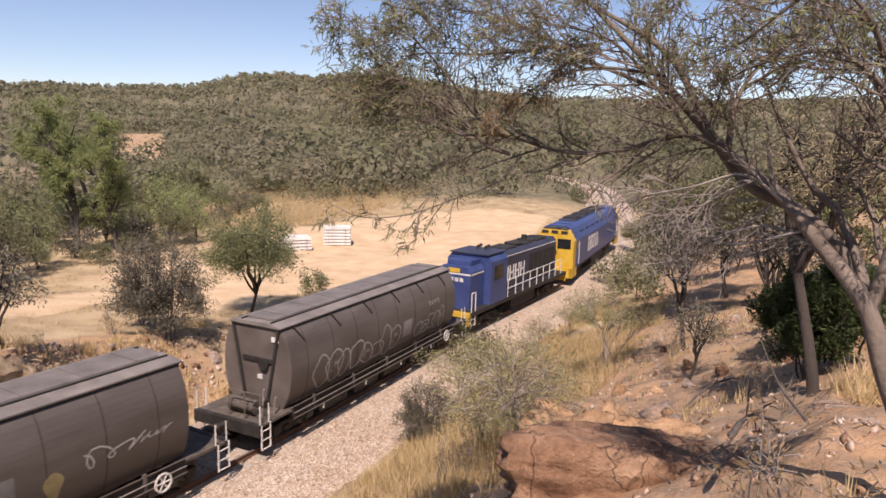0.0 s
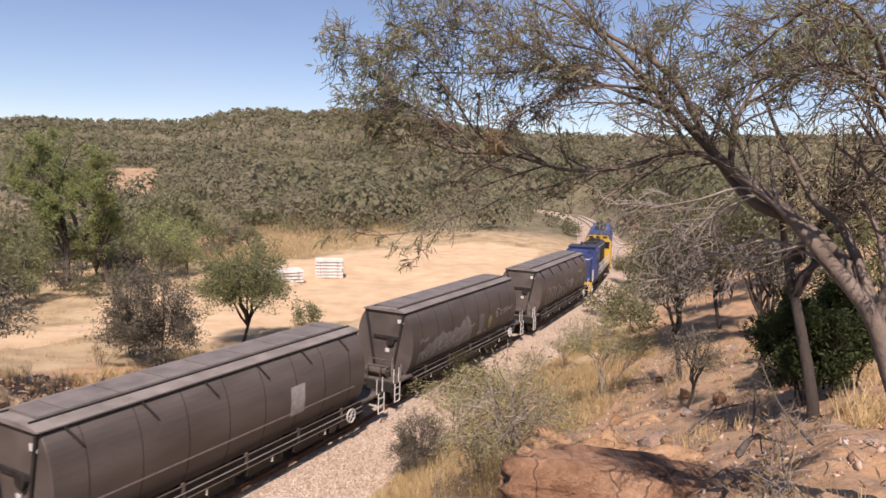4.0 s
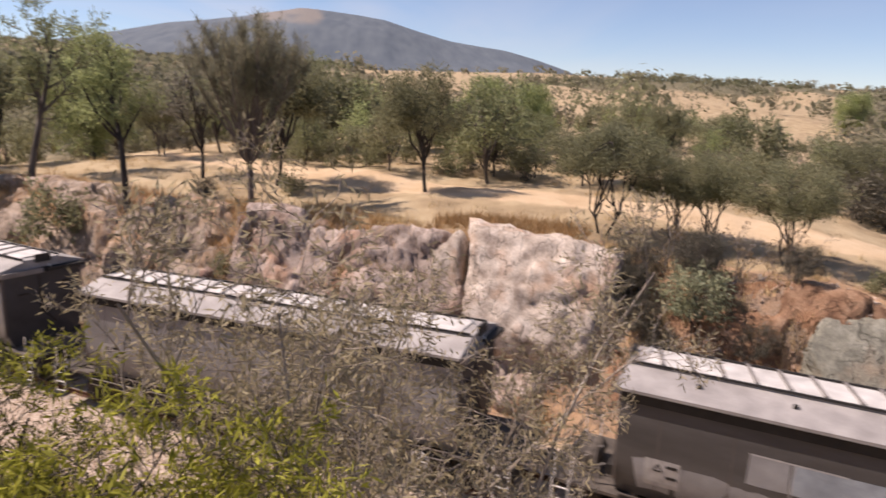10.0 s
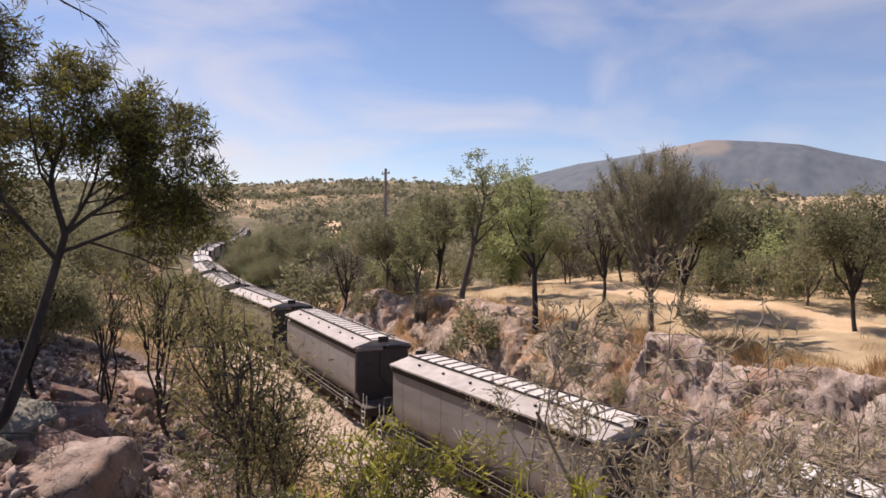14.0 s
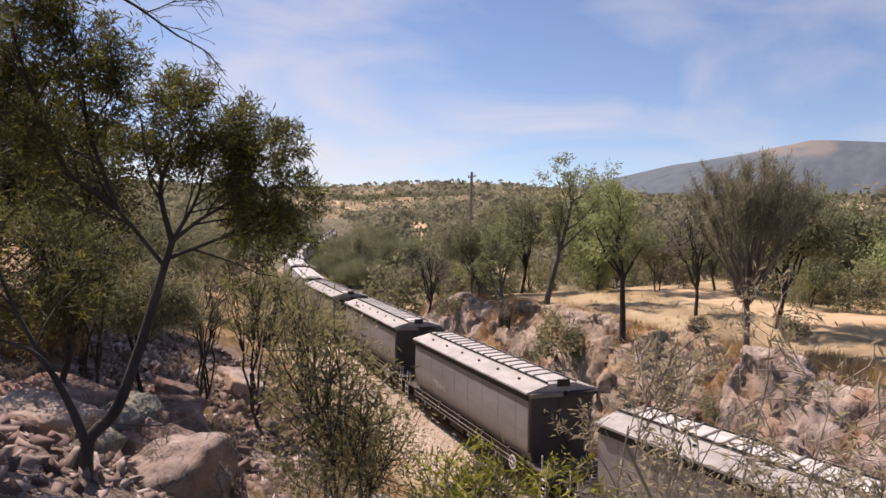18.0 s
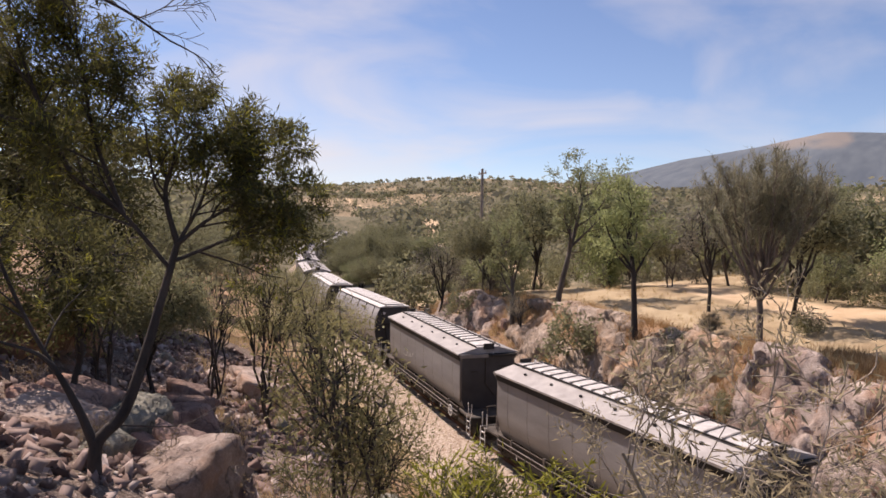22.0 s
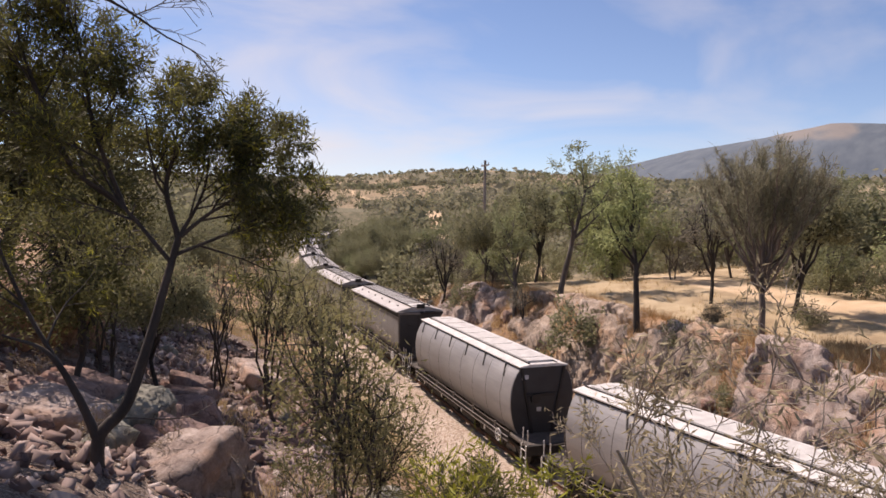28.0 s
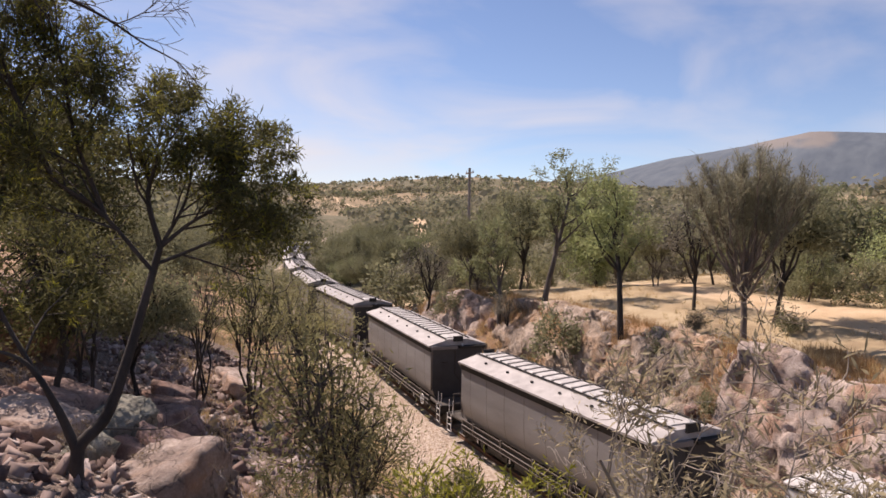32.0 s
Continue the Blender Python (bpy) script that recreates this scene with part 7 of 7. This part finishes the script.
set_rock("orange_block", "cracked orange block on the bank", 14, (.75, .5, .42), M_ROCK_R, -15.3, 18.9, 2.7, (-10, 5, 40), 8)
set_rock("orange_block", "split orange block beside another block", 15, (.5, .4, .38), M_ROCK_R, -14.5, 19.9, 2.5, (-10, 15, 80), 8)
set_rock("pale_block", "tall pale block leaning on the cutting", 16, (.55, .4, .95), M_ROCK, -15.8, 16.0, 1.2, (-20, 10, 40), 8)
outcrop("jointed grey pink rocks on the rocky bank", 31, -9.4, -15.2, 3.1, 35, 4.2, 1.2, 1.0, 11, M_ROCK_P)
outcrop("grey weathered rocks above the rocky bank", 32, -8.2, -18.6, 4.1, 30, 4.6, 1.2, 1.1, 12, M_ROCK_P)
outcrop("pink broken rocks along the slope", 33, -13.6, -20.4, 2.8, 50, 4.4, 1.1, .9, 12, M_ROCK_P)
outcrop("red stained rocks on the upper slope", 34, -11.5, -25.5, 5.0, 40, 6.0, 2.6, 1.4, 7, M_ROCK_R)
outcrop("pale rocks on the lower slope", 35, -20.6, -25.4, 1.4, 50, 3.6, 1.4, 1.0, 5, M_ROCK)
outcrop("orange ledge below a boulder", 36, 4.2, 12.6, 3.55, 150, 4.4, 1.2, .8, 13, M_ROCK_O)
outcrop("tan weathered stones piled on the lookout bank", 37, 6.2, 18.5, 2.35, 120, 1.7, .8, .5, 12, M_ROCK_O)
set_rock("red_boulder", "flat red-stained boulder on the lookout bank", 8, (2.15, 1.05, .72), M_ROCK_R, 3.0, 8.95, 5.2, (-14, 6, 8), 10, .14, 5)
set_rock("red_boulder", "rust-brown boulder beside a fallen branch", 9, (.55, .45, .3), M_ROCK_R, 3.9, 7.6, 6.05, (-10, 0, 60), 8)
set_rock("grey_boulder", "grey pink boulder below a wattle trunk", 10, (1.3, 1.1, .9), M_ROCK, -9.3, -13.2, 3.9, (0, 10, 30), 8)
set_rock("grey_boulder", "rounded grey boulder on the slope", 11, (1.2, 1.0, .8), M_ROCK, -7.9, -15.9, 4.9, (0, 0, 100), 8)
set_rock("grey_boulder", "half-buried grey boulder on the slope", 12, (1.0, .8, .6), M_ROCK_G, -10.6, -17.4, 4.2, (0, 8, 0), 8)


def strew(rng, count, s0, s1, d0, d1, lo, hi, mats, label, group):
    """Loose stones on the banks, each a thing of its own."""
    protos = [rock_mesh("stone", 100 + k, (1, .75, .6), mats[k % len(mats)], 8, .15, 2) for k in range(6)]
    for k in range(count):
        s, d = rng.uniform(s0, s1), rng.uniform(d0, d1)
        p = on_line(s, d)
        size = lo * (hi / lo) ** (rng.uniform() ** 2)
        ob = new("stone", protos[k % 6])
        ob.matrix_world = swung_pose(p[0], p[1], lie_at(p[0], p[1]) + size * .15, *rng.uniform(0, 360, 3)) @ Matrix.Diagonal((size, size, size, 1))
        tagged(ob, label, "stone", group)


rng_s = np.random.default_rng(19)
strew(rng_s, 90, 8, 28, 8, 17, .08, .38, (M_ROCK_R, M_ROCK_O, M_ROCK), "loose weathered stone on red soil", "stones on the lookout bank")
strew(rng_s, 80, -36, -8, 8, 20, .14, .75, (M_ROCK_P, M_ROCK_G, M_ROCK_P), "angular pinkish stone on the rocky bank", "stones on the rocky bank")
strew(rng_s, 55, -12, 22, -7.6, -4.4, .12, .5, (M_ROCK_R, M_ROCK), "broken orange stone in the cutting", "stones in the cutting")
strew(rng_s, 70, -62, -12, -8.0, -4.4, .15, .6, (M_ROCK, M_ROCK_G, M_ROCK_P), "broken granite stone in the cutting", "stones in the cutting")


def rubble():
    """Small stones past counting."""
    rng = np.random.default_rng(29)
    octa = np.array([(1, 0, 0), (-1, 0, 0), (0, 1, 0), (0, -1, 0), (0, 0, 1), (0, 0, -1)], float)
    tri = np.array([(0, 2, 4), (2, 1, 4), (1, 3, 4), (3, 0, 4), (2, 0, 5), (1, 2, 5), (3, 1, 5), (0, 3, 5)])

    cube = np.array([(x, y, z) for x in (-1, 1) for y in (-1, 1) for z in (-1, 1)], float) * .75
    quad = np.array([(0, 1, 3, 2), (4, 6, 7, 5), (0, 4, 5, 1), (2, 3, 7, 6), (0, 2, 6, 4), (1, 5, 7, 3)])

    def heap(name, label, n, s0, s1, d0, d1, lo, hi, material, on_bed, blocks=False):
        base, face = (cube, quad) if blocks else (octa, tri)
        m = len(base)
        s, d = rng.uniform(s0, s1, n), rng.uniform(d0, d1, n)
        c = np.array([on_line(a, b) for a, b in zip(s, d)])
        if on_bed:
            c[:, 2] += np.interp(d, [-4.1, -2.9, -2.0, 0, 2.1, 2.9, 3.5, 4.3], [-.85, -.5, -.20, -.19, -.20, -.48, -.66, -.85])
        else:
            c[:, 2] = lie(c[:, 0], c[:, 1])
        c = swung_all(c)
        size = lo * (hi / lo) ** (rng.uniform(size=n) ** 1.5)
        V = (base[None] * rng.uniform(.6, 1.25, (n, m, 1)) + rng.normal(size=(n, m, 3)) * (.2 if blocks else .25)) * (np.array([1.15, .8, .5]) if on_bed else np.array([1.3, .8, .38]))
        q = rng.normal(size=(n, 3, 3))
        q, _ = np.linalg.qr(q)
        V = np.einsum("nij,nkj->nki", q, V) * size[:, None, None] + c[:, None, :]
        F = (np.arange(n)[:, None, None] * m + face[None]).reshape(-1, face.shape[1])
        tagged(new(name, raw_mesh(name, V.reshape(-1, 3), F, material)), label, "stones", kind="stuff")
    heap("ballast_stones", "loose crushed ballast stones along the track", 18000, -45, 48, 1.25, 4.4, .028, .06, M_PEBBLE, True)
    heap("bank_rubble", "small loose stones on the bare banks", 17000, -40, 30, 5.5, 19, .02, .09, M_RUBBLE, False)
    heap("broken_rock", "angular reddish broken rock on the slope", 7500, -42, -9, 8.0, 21, .05, .30, M_BROKEN, False, True)
    heap("cutting_rubble", "small broken stones in the cutting", 6000, -65, 25, -8.0, -3.9, .03, .14, M_RUBBLE, False, True)


def island_matter(name, stops, rough_=.9):
    m, nodes, links, bsdf = nodes_of(name)
    geo = nodes.new("ShaderNodeNewGeometry")
    links.new(ramp_node(nodes, links, geo.outputs["Random Per Island"], stops).outputs[0], bsdf.inputs["Base Color"])
    bsdf.inputs["Roughness"].default_value = rough_
    return m


M_PEBBLE = island_matter("mixed ballast stones", [(0, (.19, .12, .07)), (.35, (.39, .28, .18)), (.75, (.54, .42, .295)), (1, (.68, .58, .46))])
M_BROKEN = island_matter("broken reddish rock", [(0, (.085, .052, .043)), (.4, (.185, .122, .102)), (.75, (.29, .218, .192)), (1, (.43, .365, .335))])
M_RUBBLE = island_matter("mixed rubble", [(0, (.15, .08, .05)), (.4, (.33, .20, .13)), (.75, (.46, .35, .28)), (1, (.55, .49, .43))])
rubble()


rng_t = random.Random(83)
for x, y, h in ((-20.6, 8.1, 1.7), (-21.8, 9.6, 2.1), (-19.7, 10.5, 1.5), (-22.6, 7.7, 2.2), (-20.3, 11.9, 1.4)):
    stand(PLANTS["grey"], x, y, h, rng_t.uniform(0, 360), .05)
for x, y, h in ((-20.8, 8.0, 1.9), (-19.6, 10.6, 1.6), (-20.1, 9.3, 1.5), (-19.2, 11.4, 1.3), (-21.6, 10.6, 2.0), (-20.6, 11.8, 1.8), (-18.2, 10.4, 1.0), (-19.0, 9.0, 1.2), (-22.6, 9.0, 2.2)):
    stand(PLANTS["twiggy"], x, y, h, rng_t.uniform(0, 360), .03)
for k in range(40):
    s, d = (rng_t.uniform(4, 30), rng_t.uniform(7, 17)) if k < 22 else (rng_t.uniform(-40, -6), rng_t.uniform(6, 18))
    q = on_line(s, d)
    stand(PLANTS["twiggy"], float(q[0]), float(q[1]), rng_t.uniform(.5, 1.5), rng_t.uniform(0, 360), .03)
for k in range(26):
    s, d = rng_t.uniform(-60, 14), rng_t.uniform(-8.8, -5.0)
    q = on_line(s, d)
    stand(PLANTS["twiggy" if k % 3 else "bush"], float(q[0]), float(q[1]), rng_t.uniform(.6, 1.4), rng_t.uniform(0, 360), .03)


# ---- dry grass ----
def tufts(name, label, rng, places, blades, height, material):
    c = np.repeat(swung_all(places), blades, 0)
    n = len(c)
    c = c + np.concatenate([rng.normal(size=(n, 2)) * .10, np.full((n, 1), -.03)], 1)
    way = np.concatenate([rng.normal(size=(n, 2)) * .38, np.ones((n, 1))], 1)
    way /= np.linalg.norm(way, axis=1)[:, None]
    ln = (height * rng.uniform(.5, 1.3, n))[:, None]
    side = np.cross(way, rng.normal(size=(n, 3)))
    side /= np.linalg.norm(side, axis=1)[:, None]
    w = .011 + .004 * ln
    tip = c + way * ln + np.concatenate([rng.normal(size=(n, 2)) * .12, np.zeros((n, 1))], 1) * ln
    V = np.stack([c - side * w, c + side * w, tip], 1).reshape(-1, 3)
    tagged(new(name, raw_mesh(name, V, np.arange(n * 3).reshape(-1, 3), material)), label, "grass", kind="stuff")


def grass_places(rng, n, s0, s1, d0, d1, keep=None):
    s, d = rng.uniform(s0, s1, n), rng.uniform(d0, d1, n)
    p = np.array([on_line(a, b) for a, b in zip(s, d)])
    if keep is not None:
        ok = keep(s, d, p)
        p = p[ok]
    p[:, 2] = lie(p[:, 0], p[:, 1])
    return p


rng_g = np.random.default_rng(37)
patchy = lambda s, d, p: rough(p[:, 0], p[:, 1], 2.2, 3) > -.1
tufts("dry_grass", "pale dry grass beside the ballast", rng_g, grass_places(rng_g, 3600, 4, 42, 4.0, 9.5, patchy), 12, .42, L_STRAW)
tufts("dry_grass", "thick pale grass between the ballast and the bank", rng_g, grass_places(rng_g, 3000, 5, 32, 4.6, 10.5, lambda s, d, p: rough(p[:, 0], p[:, 1], 1.7, 5) > -.35), 12, .5, L_STRAW)
tufts("dry_grass", "dry grass tufts on the lookout bank", rng_g, grass_places(rng_g, 1100, 2, 30, 8, 20, lambda s, d, p: rough(p[:, 0], p[:, 1], 2.6, 8) > .1), 12, .34, L_STRAW)
tufts("dry_grass", "dry grass on the western bank", rng_g, grass_places(rng_g, 3200, -60, 2, 4.2, 13, patchy), 12, .42, L_STRAW)
tufts("dry_grass", "golden grass in the cutting", rng_g, grass_places(rng_g, 5200, -62, 22, -9.0, -3.9, lambda s, d, p: rough(p[:, 0], p[:, 1], 2.4, 6) > .12), 12, .5, L_STRAW)
tufts("dry_grass", "orange dry grass between rocks of the cutting", rng_g, grass_places(rng_g, 4200, -56, -6, -9.2, -4.2, lambda s, d, p: rough(p[:, 0], p[:, 1], 1.6, 12) > .0), 12, .55, L_RUSTY)
tufts("dry_grass", "brown dead grass and scrub under the she-oak", rng_g, grass_places(rng_g, 1300, -24, -6, -10.5, -7.8, lambda s, d, p: rough(p[:, 0], p[:, 1], 1.9, 15) > .0), 12, .5, L_RUSTY)
tufts("dry_grass", "low dry grass on the flat", rng_g, grass_places(rng_g, 7000, -50, 100, -45, -8.5, lambda s, d, p: (zone_weights(p[:, 0], p[:, 1])[1] < .4) & (rough(p[:, 0], p[:, 1], 5, 2) > -.2)), 8, .36, L_STRAW)
tufts("dry_grass", "clump of brown dry grass beside a dark bush", rng_g, np.array([(x, y, lie_at(x, y)) for x, y in rng_g.uniform((6.6, 10.0), (8.2, 11.4), (26, 2))]), 22, .55, L_STRAW)
tufts("tall_dry_grass", "band of tall golden grass behind the yard", rng_g, grass_places(rng_g, 6000, 55, 125, -62, -32, lambda s, d, p: zone_weights(p[:, 0], p[:, 1])[1] < .3), 8, .8, L_STRAW)


# ---- the bush on the hills ----
def far_bush():
    rng = np.random.default_rng(41)

    def clumps(name, label, n, r0, r1, quads, q_size, tall, keep):
        az = np.radians(rng.uniform(-50, 165, n))
        r = r0 * (r1 / r0) ** rng.uniform(size=n)
        x, y = -r * np.sin(az), r * np.cos(az)
        soil, road, wood, rust, peak, litter_shade = zone_weights(x, y)
        s, d, zt = line_sd(x, y)
        ok = (rng.uniform(size=n) < keep * (.06 + .42 * (az > 1.72) * (1 - wood) + .94 * wood * (.35 + .65 * (rough(x, y, 25, 6) > -.15)))) & (road < .2) & (np.abs(d) > 7)
        ok &= ~((r < 128) & (d < 0) & (-d < bush_edge(s) + 2))
        x, y, r = x[ok], y[ok], r[ok]
        m = len(x)
        z = lie(x, y)
        h = tall * np.exp(np.clip(rng.normal(size=m), -2, 1.5) * .45) * .85
        w = h * rng.uniform(.45, 1.05, m)
        u = rng.normal(size=(m, quads, 3))
        u /= np.linalg.norm(u, axis=2)[:, :, None]
        u[:, :, 2] = np.where(u[:, :, 2] < -.15, -u[:, :, 2], u[:, :, 2])
        u *= rng.uniform(.6, 1.0, (m, quads, 1))
        c = swung_all(np.stack([x, y, z + h * .22], 1))[:, None, :] + u * np.stack([w, w, h * .78], 1)[:, None, :]
        a = np.cross(u + rng.normal(size=(m, quads, 3)) * .25, rng.normal(size=(m, quads, 3)))
        a /= np.linalg.norm(a, axis=2)[:, :, None]
        b = np.cross(a, u)
        b /= np.linalg.norm(b, axis=2)[:, :, None]
        k = (q_size * (h / tall))[:, None, None] * rng.uniform(.6, 1.3, (m, quads, 1))
        V = np.stack([c - a * k, c + b * k * .7, c + a * k, c - b * k * .6], 2).reshape(-1, 3)
        me = raw_mesh(name, V, np.arange(m * quads * 4).reshape(-1, 4), L_FAR)
        at = me.attributes.new("tone", "FLOAT", "POINT")
        tone = np.clip(.55 * rng.uniform(size=m) + .22 + .3 * rough(x, y, 38, 2) + .15 * rough(x, y, 14, 5) + .2 * rough(x, y, 120, 9), 0, 1)
        at.data.foreach_set("value", np.repeat(tone, quads * 4).astype(np.float32))
        tagged(new(name, me), label, "woodland", kind="stuff")
    clumps("near_bush", "olive scrub and low trees on the valley floor", 2400, 70, 140, 150, .27, 4.4, .9)
    clumps("valley_bush", "grey-green bush across the valley", 2100, 125, 260, 110, .34, 4.4, .9)
    clumps("valley_trees", "larger olive trees across the valley", 1500, 120, 340, 90, .5, 6.6, .8)
    clumps("hill_bush", "eucalypt woodland covering the hills", 25000, 215, 640, 18, .64, 3.6, .95)
    clumps("ridge_bush", "distant woodland along the ridges", 20000, 500, 1000, 8, 1.3, 3.6, .95)


far_bush()


# ---- stacks of sleepers, power poles ----
def sleeper_stack(x, y, turn, layers, across, label):
    t = thing("sleeper_stack", label, "sleeper stack", "stacks of spare sleepers", m=swung_pose(x, y, lie_at(x, y), 0, 0, turn))
    me = Shape().prism([(-.13, 0), (-.11, .21), (.11, .21), (.13, 0)], -1.25, 1.25).mesh("sleeper", M_CONC)
    bt = Shape().box(-.05, .05, -across * .16, across * .16, 0, .07).mesh("batten", M_POLE)
    for l in range(layers):
        for bx in (-.8, .8):
            o = new("batten", bt)
            o.parent, o.location = t, (bx, 0, l * .29)
        for k in range(across):
            o = new("concrete_sleeper", me)
            o.parent, o.location = t, (random.uniform(-.06, .06), (k - (across - 1) / 2) * .30, l * .29 + .07)


sleeper_stack(-9.9, 64.1, 8, 6, 6, "stack of pale concrete sleepers on the dirt yard")
sleeper_stack(-13.2, 61.0, 25, 4, 7, "low stack of concrete sleepers beside a tree")


def power_pole(x, y, h, label):
    t = thing("power_pole", label, "pole", "power poles", m=swung_pose(x, y, lie_at(x, y), 0, 0, random.uniform(0, 90)))
    Shape().tube([(0, 0, -.3), (0, 0, h)], .2, 10, .14).part("post", M_POLE, t)
    Shape().box(-1.1, 1.1, -.06, .06, h - .6, h - .46).part("crossarm", M_POLE, t)
    for k in (-.95, 0, .95):
        Shape().tube([(k, 0, h - .46), (k, 0, h - .25)], .05, 6).part("insulator", M_WHITE, t)


power_pole(-63.8, -39.0, 14.2, "weathered timber power pole in the scrub")
power_pole(-132.5, 169.5, 12, "distant timber power pole on the red paddock")
power_pole(-118.5, 208.7, 12, "distant timber power pole above the scrub")


def motions():
    for body, s0, half in train:
        rows = []
        for t in range(0, 33, 1):
            s = s0 + SPEED * t
            a, b = swung_all([on_line(np.interp(q, RUN, LINE_S)) for q in (s - half, s + half)])
            v = b - a
            m = (a + b) / 2
            rows.append((t, pose(*m, 0, -math.degrees(math.atan2(v[2], math.hypot(v[0], v[1]))), math.degrees(math.atan2(v[1], v[0])))))
        walk(body, rows)
    # the wheels of the wagons that pass the lookout
    turn = -math.degrees(SPEED / .46)
    for body, s0, half in train[:17]:
        t0, t1 = max(0, (-75 - s0) / SPEED), min(32, (75 - s0) / SPEED)
        if t1 <= t0:
            continue
        sets = [w for b in body.children for w in b.children if w.name.startswith("wheelset")]
        steps = [0] + [t0 + k * .1 for k in range(int((t1 - t0) / .1) + 1)] + [32.0]
        for w in sets:
            rows, angle, last = [], 0.0, None
            for t in steps:
                if last is not None and t > last:
                    angle += turn * min(t - last, .1)
                if last is None or frame(t) > frame(last):
                    rows.append((t, pose(*w.location, 0, angle, 0)))
                    last = t
            walk(w, rows)


motions()
